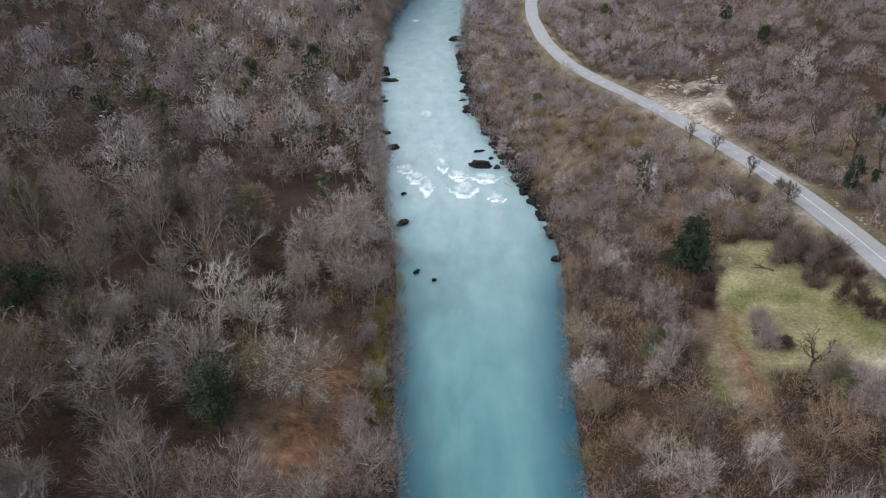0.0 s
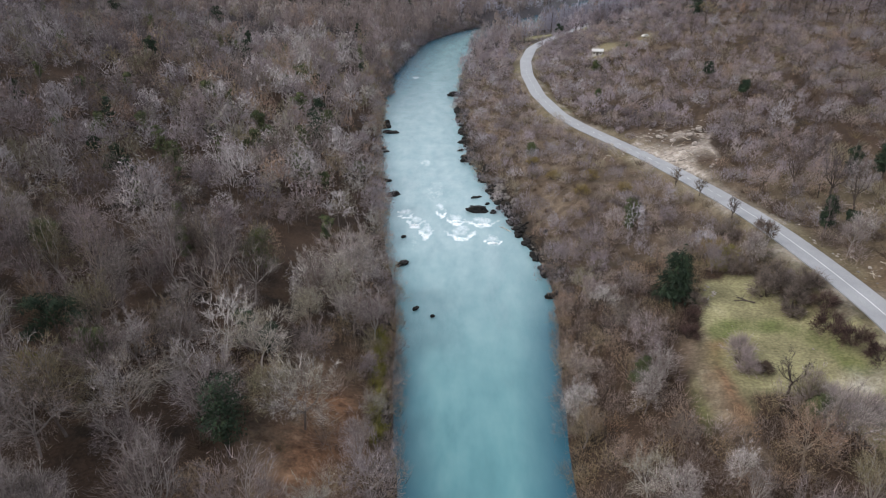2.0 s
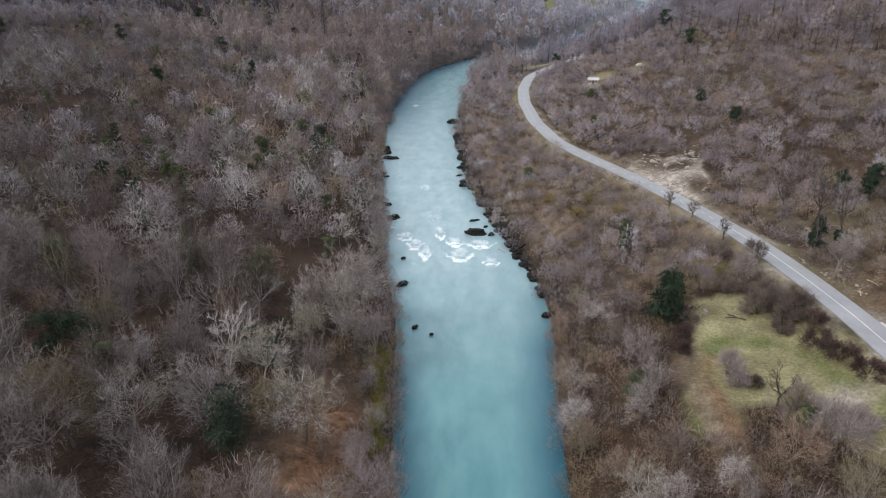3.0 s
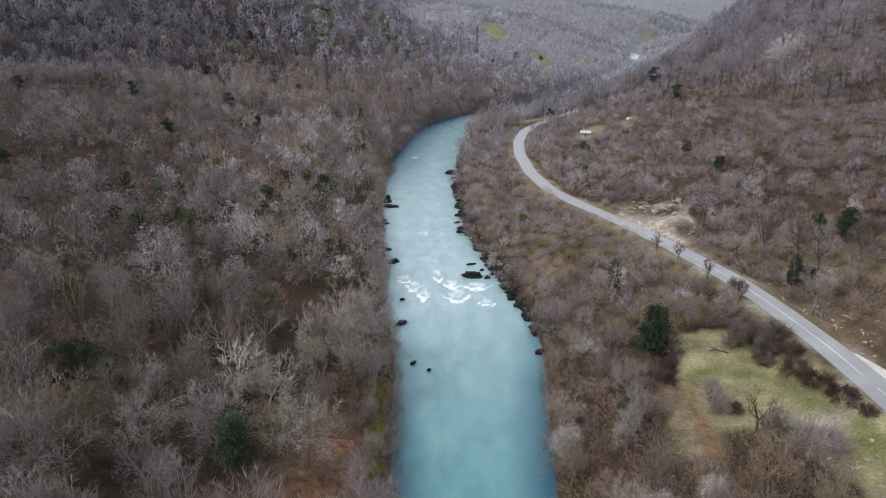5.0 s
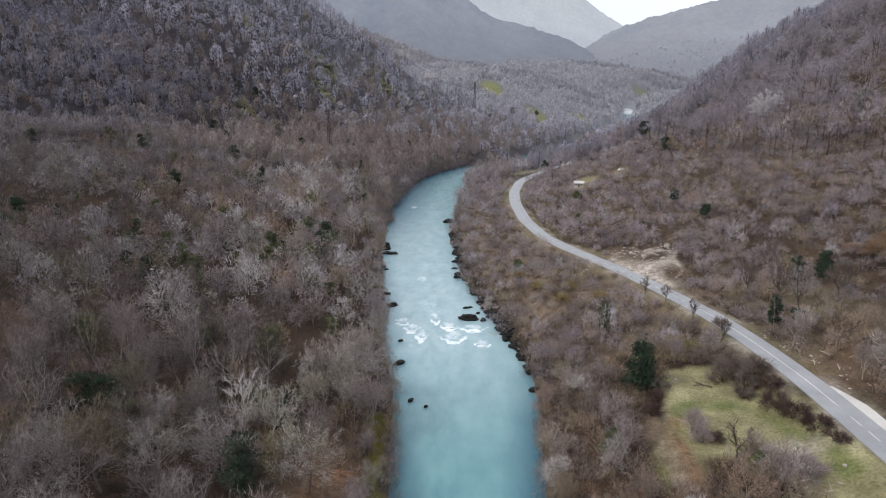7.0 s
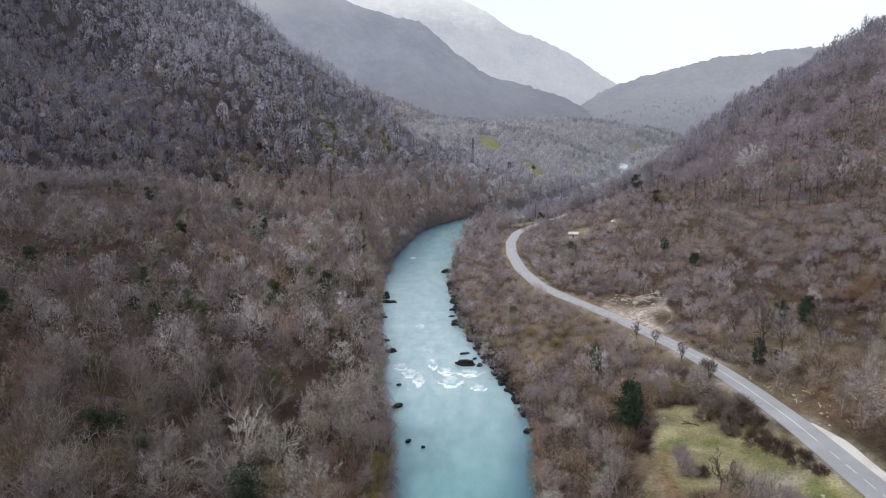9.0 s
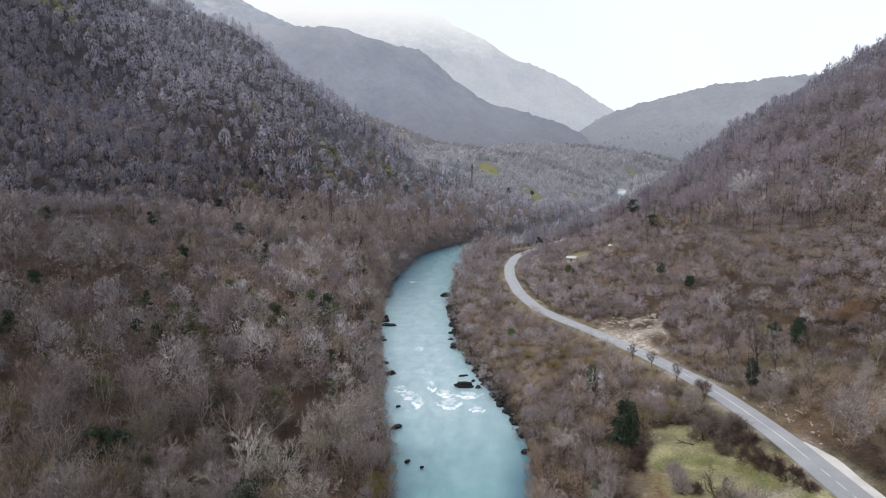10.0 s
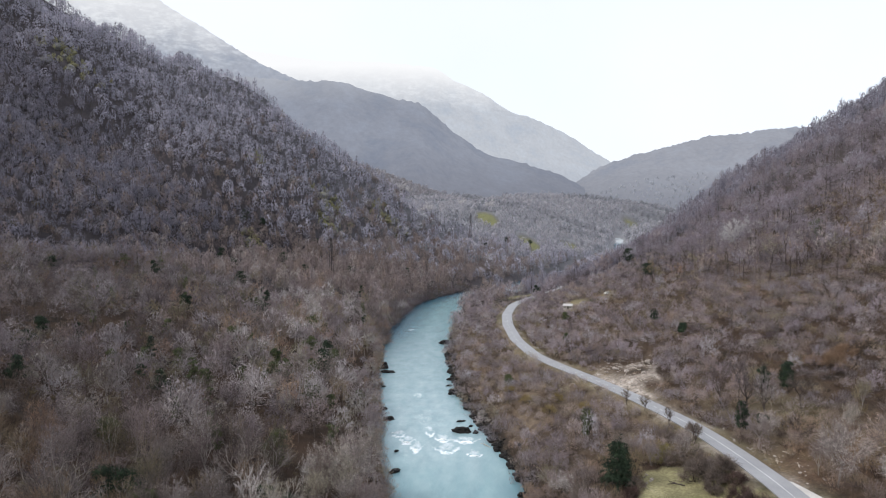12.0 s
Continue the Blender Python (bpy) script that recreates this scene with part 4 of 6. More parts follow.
def veil_tree(seed, height, radius, count, wide, long_, low=0.30, tufts=8):
    """A leafless tree far off: a soft uneven dome of overlapping twig sprays that face out of it, on a trunk."""
    g = np.random.default_rng(seed)
    c = np.array([0, 0, height * low])
    full = np.array([radius * g.uniform(0.85, 1.12), radius * g.uniform(0.85, 1.12), height * (1 - low)])
    knob = g.normal(size=(tufts, 3))
    knob[:, 2] = np.abs(knob[:, 2])
    knob /= np.linalg.norm(knob, axis=1)[:, None]
    e = g.normal(size=(count, 3))
    e[:, 2] = np.abs(e[:, 2]) * 1.1 - 0.22
    e /= np.linalg.norm(e, axis=1)[:, None]
    lump = 0.72 + 0.26 * np.clip(((e @ knob.T).max(1) - 0.6) / 0.4, 0, 1)
    out = e / full
    out /= np.linalg.norm(out, axis=1)[:, None]
    run = np.array([0, 0, 0.8]) + g.normal(size=(count, 3)) * 0.5
    run -= out * (run * out).sum(1)[:, None]
    run = run / np.linalg.norm(run, axis=1)[:, None] + out * g.uniform(0.0, 0.55, (count, 1))
    run /= np.linalg.norm(run, axis=1)[:, None]
    side_ = np.cross(run, out)
    side_ /= np.linalg.norm(side_, axis=1)[:, None]
    k_l, k_w = (long_ * g.uniform(0.6, 1.3, count))[:, None], (wide * g.uniform(0.6, 1.3, count) * 0.5)[:, None]
    mid = c + e * full * (lump * g.uniform(0.86, 1.0, count))[:, None]
    v = np.stack([mid - run * k_l * 0.45 - side_ * k_w, mid - run * k_l * 0.45 + side_ * k_w, mid + run * k_l * 0.55], 1).reshape(-1, 3)
    soft = out + [0, 0, 0.15] + g.normal(size=(count, 3)) * 0.10
    soft /= np.linalg.norm(soft, axis=1)[:, None]
    wood = join([tubes([(0, 0, -0.6)], [(0, 0, height * 0.97)], 0.019 * height, 0.005 * height, 3)])
    return wood, (v, np.zeros((0, 4), int), np.arange(3 * count).reshape(-1, 3), np.repeat(soft, 3, 0))


def leaf_mass(seed, blobs, count, size):
    """Foliage: small bent leaf sprays on the shells of several clumps. blobs: centre and radii."""
    g = np.random.default_rng(seed)
    vol = np.array([b[3] * b[4] for b in blobs])
    pick = g.choice(len(blobs), count, p=vol / vol.sum())
    b = np.array(blobs)[pick]
    d = g.normal(size=(count, 3))
    d /= np.linalg.norm(d, axis=1)[:, None]
    d[:, 2] = np.where(d[:, 2] < -0.4, -d[:, 2], d[:, 2])
    shell = g.uniform(0.55, 1.08, (count, 1)) * (1 + 0.18 * np.sin(d[:, :1] * 9 + d[:, 1:2] * 7 + b[:, :1] * 3))
    c = b[:, :3] + d * shell * b[:, 3:6]
    a1 = g.normal(size=(count, 3))
    a1 -= d * (a1 * d).sum(1)[:, None] * 0.6
    a1 /= np.linalg.norm(a1, axis=1)[:, None]
    a2 = np.cross(d, a1)
    sz = (size * g.uniform(0.6, 1.4, count))[:, None]
    v = np.stack([c - a1 * sz, c + a2 * sz * 0.45 + d * sz * 0.2, c + a1 * sz, c - a2 * sz * 0.45 + d * sz * 0.2], 1)
    return v.reshape(-1, 3), np.arange(4 * count).reshape(-1, 4)


def scatter_copies(protos, picks, pos, scale, turn, squash=None):
    """Joins many copies of array shapes (verts, quads, tris, normals) into one set of arrays."""
    vs, qs, ts, ns, n0 = [], [], [], [], 0
    for k, (v, q, t, *nrm) in enumerate(protos):
        ids = np.where(picks == k)[0]
        if not len(ids):
            continue
        c, s_ = np.cos(turn[ids])[:, None], np.sin(turn[ids])[:, None]
        sc = scale[ids][:, None]
        x = (v[None, :, 0] * c - v[None, :, 1] * s_) * sc + pos[ids, 0:1]
        y = (v[None, :, 0] * s_ + v[None, :, 1] * c) * sc + pos[ids, 1:2]
        z = v[None, :, 2] * sc * (1 if squash is None else squash[ids][:, None]) + pos[ids, 2:3]
        vs.append(np.stack([x, y, z], 2).reshape(-1, 3))
        if nrm:
            m = nrm[0]
            ns.append(np.stack([m[None, :, 0] * c - m[None, :, 1] * s_, m[None, :, 0] * s_ + m[None, :, 1] * c, np.broadcast_to(m[None, :, 2], (len(ids), len(m)))], 2).reshape(-1, 3))
        off = (n0 + np.arange(len(ids)) * len(v))[:, None, None]
        if len(q):
            qs.append((q[None] + off).reshape(-1, 4))
        if len(t):
            ts.append((t[None] + off).reshape(-1, 3))
        n0 += len(ids) * len(v)
    return (np.concatenate(vs), (np.concatenate(qs) if qs else np.zeros((0, 4), int)), (np.concatenate(ts) if ts else np.zeros((0, 3), int)),
            np.concatenate(ns) if ns else None)


def jittered(x0, x1, y0, y1, step, g, amount=0.85):
    a, b = np.meshgrid(np.arange(x0, x1, step), np.arange(y0, y1, step))
    a, b = a.ravel().astype(float), b.ravel().astype(float)
    return a + g.uniform(-0.5, 0.5, len(a)) * step * amount, b + g.uniform(-0.5, 0.5, len(b)) * step * amount


THIN = [(-118.5, 135, 7, 8, 0.0), (-175, 224, 8, 9, 0.0), (-101, 119, 5, 6, 0.0), (-96, 151, 5, 6, 0.0), (-62, 141, 5, 6, 0.0), (146, 226, 8, 40, 0.6), (-20, 77, 7, 22, 0.40), (88, 118, 14, 26, 0.6), (92, 150, 18, 18, 0.7), (55, 178, 12, 22, 0.35), (35, 172, 12, 18, 0.55), (45, 130, 7, 8, 0.5), (48, 585, 26, 62, 0.12), (75, 620, 30, 40, 0.14), (46, 505, 34, 50, 0.15)]


CRAGS = [(-150, 800, 22, 10), (-150, 752, 15, 6), (-84, 852, 20, 10), (-237, 760, 10, 4), (-436, 690, 26, 9), (-205, 640, 12, 3)]


def open_for_trees(x, y, margin=2.0):
    """Where trees can stand: off the water, the road, the clearings and the rubble."""
    d, _ = road_near(x, y)
    ok = ((x > right_edge(y) + margin) | (x < left_edge(y) - margin)) & (d > 5.5)
    ok &= ~inside(x, y, CLEARING) & ~(inside(x + 3.2, y, CLEARING) & (x < 46)) & ~inside(x, y, SCREE) & ~((x > 66) & (x < 79) & (y < 112) & (y > 20))
    for mx, my, ra, rb in MEADOWS:
        ok &= np.hypot((x - mx) / ra, (y - my) / rb) > 0.95
    h = (np.sin(x * 12.9898 + y * 78.233) * 43758.5453) % 1.0
    for mx, my, ra, rb, keep in THIN:
        ok &= (np.hypot((x - mx) / ra, (y - my) / rb) > 1) | (h < keep)
    return ok


def tallness(x, y):
    """How tall the growth is: full woods, but low brush beside the road and on the lower east slope."""
    x, y = np.asarray(x, float), np.asarray(y, float)
    dr = x - right_edge(y)
    d, _ = road_near(x, y)
    k = np.ones(x.shape)
    rx = np.interp(y, RD[:, 0], RD[:, 1])
    k = np.where((dr > 0) & (x < rx) & (y > 135) & (y < 420), np.interp(y, [135, 160, 300, 420], [0.62, 0.42, 0.5, 0.7]), k)
    k = np.where((dr > 0) & (x < rx) & (y <= 135), 0.68, k)
    k = np.where((x >= rx) & (dr < 125 + 15 * vnoise(x, y, 30, 41)) & (y > 90) & (y < 420), 0.55, k)
    k = np.where((d < 11) & (x < rx), np.minimum(k, 0.28), k)
    k = np.where((dr < 0) & (left_edge(y) - x < 6), 0.74, k)
    return k * (1 + 0.22 * vnoise(x, y, 24, 42))


def in_sight(x, y, extra=25):
    return np.abs(x) < 0.74 * (y + 36) + extra


# ---- the near woods: trees one by one ----
NEAR_Y = 124.0
g = np.random.default_rng(11)
tx, ty = jittered(-112, 112, 42, 470, 7.5, g)
keep = open_for_trees(tx, ty, 0.8) & in_sight(tx, ty)
tx, ty = tx[keep], ty[keep]
near = ty < NEAR_Y
STANDOUT = [(41.3, 106.5, 5.5), (-38.9, 91.0, 3.6), (-38, 86, 3.0), (-62.6, 86, 5.0), (-62, 80, 4), (-31.0, 68.5, 3.0), (-30.6, 90.5, 2.4), (-30, 86, 2.0), (45, 70, 3.0), (78, 125, 4), (84, 126, 4)]
for qx, qy, qr in STANDOUT:
    near &= np.hypot(tx - qx, ty - qy) > qr
HABITS = ["dome", "dome", "brush", "oak", "dome", "brush", "oak", "brush"]
near_protos = []
for k, habit in enumerate(HABITS):
    reach = 5.2 if habit != "brush" else 4.2
    wood, crown = bare_tree(100 + k, 12.6, reach * 0.95, 8, 5, 4, 8, 0.044, 1.0, habit, 3)
    tall = 13.0 if habit != "brush" else 13.6
    g_ = np.random.default_rng(150 + k)
    low = {"dome": 0.36, "brush": 0.30, "oak": 0.32}[habit]
    shell = fan_crown(g_, np.array([0, 0, tall * low]), np.array([reach, reach, tall * (1 - low)]), 26, 60, 2000, 0.11, 0.040, 1.25, -0.16)[0]
    crown = join([(crown[0], crown[2]), shell])
    near_protos.append((mesh_from("trunk", wood[0], [wood[1], wood[2]], [bark_mat]), mesh_from("crown", crown[0], [crown[1], crown[2]], [twig_mat]),
                        mesh_from("crown", crown[0], [crown[1], crown[2]], [east_twig_mat])))
TREE_LABELS = {"dome": "leafless grey-brown broadleaf tree with a rounded twiggy crown", "brush": "slender leafless tree with upright brush-like branches",
               "oak": "leafless spreading tree with crooked grey limbs"}
tree_made = {}
for x, y in zip(tx[near], ty[near]):
    k = int(g.integers(len(HABITS)))
    size, tall = g.uniform(0.66, 1.18), g.uniform(0.85, 1.15)
    size *= float(tallness(x, y)) * 1.08
    at = pose(x, y, float(ground(x, y)), 0, 0, g.uniform(0, 360)) @ Matrix.Diagonal((size, size, size * tall, 1))
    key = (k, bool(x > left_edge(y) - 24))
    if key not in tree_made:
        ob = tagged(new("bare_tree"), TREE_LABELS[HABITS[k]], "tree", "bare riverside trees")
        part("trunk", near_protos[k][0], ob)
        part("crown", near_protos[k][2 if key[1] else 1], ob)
        ob.matrix_world = at
        tree_made[key] = ob
    else:
        ob = tree_made[key]
        c = copy_thing(ob, at @ Matrix.Diagonal((1 / ob.scale[0], 1 / ob.scale[1], 1 / ob.scale[2], 1)))

# ---- the woods behind them, joined ----


SOFT = ("hillside_woods", "hill_foot_woods", "valley_woods", "dusky_valley_woods", "spur_woods", "far_hill_woods", "far_east_woods", "mossy_hill_scrub")


def woods(name, protos_wc, x, y, mats, label, g, lo=0.7, hi=1.2, z=None, even=False):
    pos = np.column_stack([x, y, ground(x, y) if z is None else z])
    picks, scale, turn = g.integers(0, len(protos_wc), len(x)), g.uniform(lo, hi, len(x)) * (1.0 if even else tallness(x, y)), g.uniform(0, 6.28, len(x))
    squash = g.uniform(0.85, 1.15, len(x))
    v0, q0, t0, _ = scatter_copies([p[0] for p in protos_wc], picks, pos, scale, turn, squash)
    v1, q1, t1, soft = scatter_copies([p[1] for p in protos_wc], picks, pos, scale, turn, squash)
    fm = np.r_[np.zeros(len(q0)), np.ones(len(q1)), np.zeros(len(t0)), np.ones(len(t1))]
    tint = g.uniform(size=len(x))
    tints = [np.repeat(tint[picks == k], len(p[w][0])) for w in (0, 1) for k, p in enumerate(protos_wc)]
    me = mesh_from(name, np.concatenate([v0, v1]), [np.concatenate([q0, q1 + len(v0)]), np.concatenate([t0, t1 + len(v0)])], mats, False, fm)
    point_attr(me, "tint", np.concatenate(tints))
    if name in SOFT:  # round crowns: sprays shade as one dome
        me.polygons.foreach_set("use_smooth", np.ones(len(me.polygons), bool))
        me.normals_split_custom_set_from_vertices(np.concatenate([np.zeros((len(v0), 3)), soft]))
    return tagged(new(name, me), label, "woods", kind="stuff")


near_mid = [puff_tree(200 + k, 11.5, 5.2, 20, 440, 0.24, 0.10, 1.5, 6, 0.36, 20, 0.42, 110, 0.26, 1.2) for k in range(5)] + [puff_tree(210 + k, 12.5, 3.8, 16, 330, 0.24, 0.10, 1.5, 4, 0.42, 13, 0.40, 80, 0.26, 1.2) for k in range(3)]
mid_protos = [puff_tree(220 + k, 11.5, 5.2, 16, 190, 0.36, 0.16, 2.0, 5, 0.36, 15, 0.28, 70, 0.40, 1.5) for k in range(5)] + [puff_tree(230 + k, 12.5, 3.8, 14, 150, 0.36, 0.16, 2.0, 3, 0.44, 11, 0.28, 54, 0.40, 1.5) for k in range(3)]
wx, wy = jittered(-360, 330, 120, 540, 7.4, g)
keep = open_for_trees(wx, wy, 0.8) & in_sight(wx, wy) & (wy > NEAR_Y + 0.5) & (wy < 420 + 110 * g.uniform(size=len(wx))) & (vnoise(wx, wy, 15, 53) + 0.35 * vnoise(wx, wy, 40, 54) < np.where(wx < 0, 0.42, 0.50))
wx, wy = wx[keep], wy[keep]
west = wx < 0.5 * (left_edge(wy) + right_edge(wy))
close = wy < 185 + 30 * g.uniform(size=len(wx))
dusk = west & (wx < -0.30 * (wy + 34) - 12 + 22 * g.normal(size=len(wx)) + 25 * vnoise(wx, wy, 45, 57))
west &= ~dusk
woods("west_riverside_woods", near_mid, wx[west & close], wy[west & close], [bark_mat, woods_mat], "dense leafless grey-brown woods on the west bank", g, 0.6, 1.3)
east = ~west & ~dusk
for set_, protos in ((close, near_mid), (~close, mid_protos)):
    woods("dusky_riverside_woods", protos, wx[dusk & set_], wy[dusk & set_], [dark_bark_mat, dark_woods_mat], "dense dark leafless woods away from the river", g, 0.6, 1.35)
woods("east_slope_woods", near_mid, wx[east & close], wy[east & close], [dark_bark_mat, east_low_mat], "leafless grey-brown young woods on the east slope", g, 0.6, 1.3)
woods("west_riverside_woods", mid_protos, wx[west & ~close], wy[west & ~close], [bark_mat, woods_mat], "dense leafless grey-brown woods on the west bank", g, 0.6, 1.3)
high_east = east & ~close & (wx - right_edge(wy) > 118)
tall_protos = [puff_tree(240 + k, 13.5, 4.3, 12, 200, 0.22, 0.10, 1.7, 3, 0.54, 12, 0.28, 70, 0.26, 1.3) for k in range(5)]
woods("tall_slope_woods", tall_protos, wx[high_east], wy[high_east], [dark_bark_mat, east_woods_mat], "tall leafless mauve-grey trees with dark bare trunks on the steep slope", g, 0.7, 1.3)
east &= ~high_east
woods("east_slope_woods", mid_protos, wx[east & ~close], wy[east & ~close], [dark_bark_mat, east_low_mat], "leafless grey-brown young woods on the east slope", g, 0.6, 1.3)

hill_protos = [veil_tree(300 + k, 12.0, 5.2, 130, 0.55, 1.9) if k % 3 else veil_tree(300 + k, 14.0, 3.6, 90, 0.5, 1.9, 0.40) for k in range(7)]
crest_protos = [veil_tree(310 + k, 12.0, 5.3, 80, 0.85, 2.2) if k % 3 else veil_tree(310 + k, 14.5, 3.4, 56, 0.75, 2.2, 0.40) for k in range(7)]
hx, hy = jittered(-650, 640, 420, 1240, 8.0, g)
keep = open_for_trees(hx, hy, 4) & in_sight(hx, hy, 12) & (hy > 420 + 110 * g.uniform(size=len(hx))) & ((hy < 760 + 430 * g.uniform(size=len(hx))) | (hx < -60))
hs, hu = (hx + 300) * -0.82 + (hy - 480) * 0.573, (hx + 300) * 0.573 + (hy - 480) * 0.82
for cx, cy, spread, count in CRAGS:
    keep &= np.hypot((hx - cx) / spread, (hy - cy + 0.35 * spread) / spread) > 0.5
keep &= hs < np.interp(hu, [-300, 138, 293, 394, 460, 500, 560, 640], [500, 372, 300, 172, 114, 86, 60, 200]) + 14
foot = keep & (hx < right_edge(hy) + 10 + 60 * g.uniform(size=len(hx))) & (hy < 640 + 420 * g.uniform(size=len(hx))) & (hs < 170 * g.uniform(size=len(hx)) ** 1.6)
high = keep & ~foot & (hy > 640 + 60 * g.uniform(size=len(hx)))
low = keep & ~foot & ~high
ix, iy = jittered(-430, -235, 430, 640, 8.5, g)
thick = in_sight(ix, iy, 12) & open_for_trees(ix, iy, 4)
woods("hillside_woods", hill_protos, ix[thick], iy[thick], [dark_bark_mat, hill_mat], "leafless mauve-brown woods on steep slopes", g, 0.75, 1.3)
woods("hillside_woods", hill_protos, hx[low], hy[low], [dark_bark_mat, hill_mat], "leafless mauve-brown woods on steep slopes", g, 0.8, 1.4)
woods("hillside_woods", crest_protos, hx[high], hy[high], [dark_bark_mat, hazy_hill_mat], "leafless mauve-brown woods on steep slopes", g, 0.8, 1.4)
woods("hill_foot_woods", hill_protos, hx[foot], hy[foot], [bark_mat, foot_mat], "leafless grey-brown woods at the foot of a hill", g, 0.8, 1.4)
cx_, cy_ = jittered(-110, 110, -75, 44, 9.5, g)
keep = open_for_trees(cx_, cy_, 1.0)
woods("downstream_woods", near_mid, cx_[keep], cy_[keep], [bark_mat, woods_mat], "leafless grey-brown woods further down the river", g, 0.7, 1.2)

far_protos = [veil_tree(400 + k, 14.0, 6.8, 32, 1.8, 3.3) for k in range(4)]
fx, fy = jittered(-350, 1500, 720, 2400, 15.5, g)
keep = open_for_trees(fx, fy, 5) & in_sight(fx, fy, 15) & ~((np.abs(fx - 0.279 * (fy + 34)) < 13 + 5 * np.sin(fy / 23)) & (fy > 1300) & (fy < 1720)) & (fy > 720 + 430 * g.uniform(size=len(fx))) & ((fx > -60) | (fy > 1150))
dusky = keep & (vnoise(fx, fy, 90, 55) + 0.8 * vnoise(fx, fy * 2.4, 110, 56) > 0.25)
woods("valley_woods", far_protos, fx[keep & ~dusky], fy[keep & ~dusky], [hill_mat, far_mat], "distant hazed grey woods on the valley floor", g, 0.8, 1.4)
woods("dusky_valley_woods", far_protos, fx[dusky], fy[dusky], [dark_bark_mat, far_dark_mat], "distant hazed dark grey-green woods in bands on the valley floor", g, 0.85, 1.5)



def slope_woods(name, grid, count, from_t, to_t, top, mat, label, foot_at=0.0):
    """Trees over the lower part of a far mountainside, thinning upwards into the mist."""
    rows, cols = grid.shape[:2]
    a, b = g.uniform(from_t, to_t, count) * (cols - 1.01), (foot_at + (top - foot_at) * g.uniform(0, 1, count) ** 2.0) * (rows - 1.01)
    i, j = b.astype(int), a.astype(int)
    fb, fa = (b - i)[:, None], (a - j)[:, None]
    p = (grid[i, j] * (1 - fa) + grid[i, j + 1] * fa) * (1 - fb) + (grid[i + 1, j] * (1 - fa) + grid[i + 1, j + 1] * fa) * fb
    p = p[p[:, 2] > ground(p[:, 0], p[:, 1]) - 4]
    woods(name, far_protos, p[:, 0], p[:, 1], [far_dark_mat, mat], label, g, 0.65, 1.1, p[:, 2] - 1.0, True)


slope_woods("spur_woods", spur_grid, 6500, 0.36, 1.0, 1.0, far_mat, "distant hazed grey-brown woods on a low spur")
slope_woods("far_hill_woods", hill_grid, 4600, 0.42, 0.98, 0.40, far_mat, "distant hazed leafless woods at the foot of a far hill", 0.22)
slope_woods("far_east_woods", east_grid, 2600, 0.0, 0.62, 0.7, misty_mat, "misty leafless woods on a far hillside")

bend_at = [(20, 548), (27, 560), (33, 552), (38, 575), (45, 566), (52, 584), (30, 590), (60, 575), (66, 598), (74, 606), (58, 612), (47, 604), (84, 598), (24, 536), (70, 560), (40, 540)]
woods("bend_trees", tall_protos, np.array([p[0] for p in bend_at], float), np.array([p[1] for p in bend_at], float), [dark_bark_mat, foot_mat], "dark-trunked leafless trees on the low point inside the river bend", g, 0.8, 1.1, None, True)

mx_, my_ = [], []
for cx, cy, spread, count in CRAGS:
    n_ = int(4 + spread * 1.6)
    mx_.append(cx + g.normal(size=n_) * spread * 0.55)
    my_.append(cy + g.normal(size=n_) * spread * 0.55)
woods("mossy_hill_scrub", crest_protos, np.concatenate(mx_), np.concatenate(my_), [dark_bark_mat, lichen_mat], "yellow-green mossy scrub between crags on the hill", g, 0.45, 0.8, None, True)

# ---- undergrowth ----


def shrub_shape(seed, n, w, l):
    g2 = np.random.default_rng(seed)
    r = g2.normal(size=(n, 3)) * [0.5, 0.5, 0.1]
    r[:, 2] = np.abs(r[:, 2])
    return join([blades(r, g2.normal(size=(n, 3)) * [0.7, 0.7, 0.3] + [0, 0, 0.8], l * g2.uniform(0.5, 1.3, n), w, g2)])


shrubs = [shrub_shape(500 + k, 46, 0.09, 2.2) for k in range(4)]
ux, uy = jittered(-120, 150, 45, 330, 4.2, g)
keep = open_for_trees(ux, uy, 0.6) & in_sight(ux, uy) & ((ux > 0) | (vnoise(ux, uy, 16, 52) > 0.0))
ux, uy = ux[keep], uy[keep]
pos = np.column_stack([ux, uy, ground(ux, uy) - 0.1])
n_ = len(ux)
v, q, t, _ = scatter_copies(shrubs, g.integers(0, 4, n_), pos, g.uniform(0.6, 1.5, n_), g.uniform(0, 6.28, n_))
tagged(new("undergrowth", mesh_from("undergrowth", v, [q, t], [shrub_mat])), "tangled brown undergrowth and brambles below the trees", "undergrowth", kind="stuff")

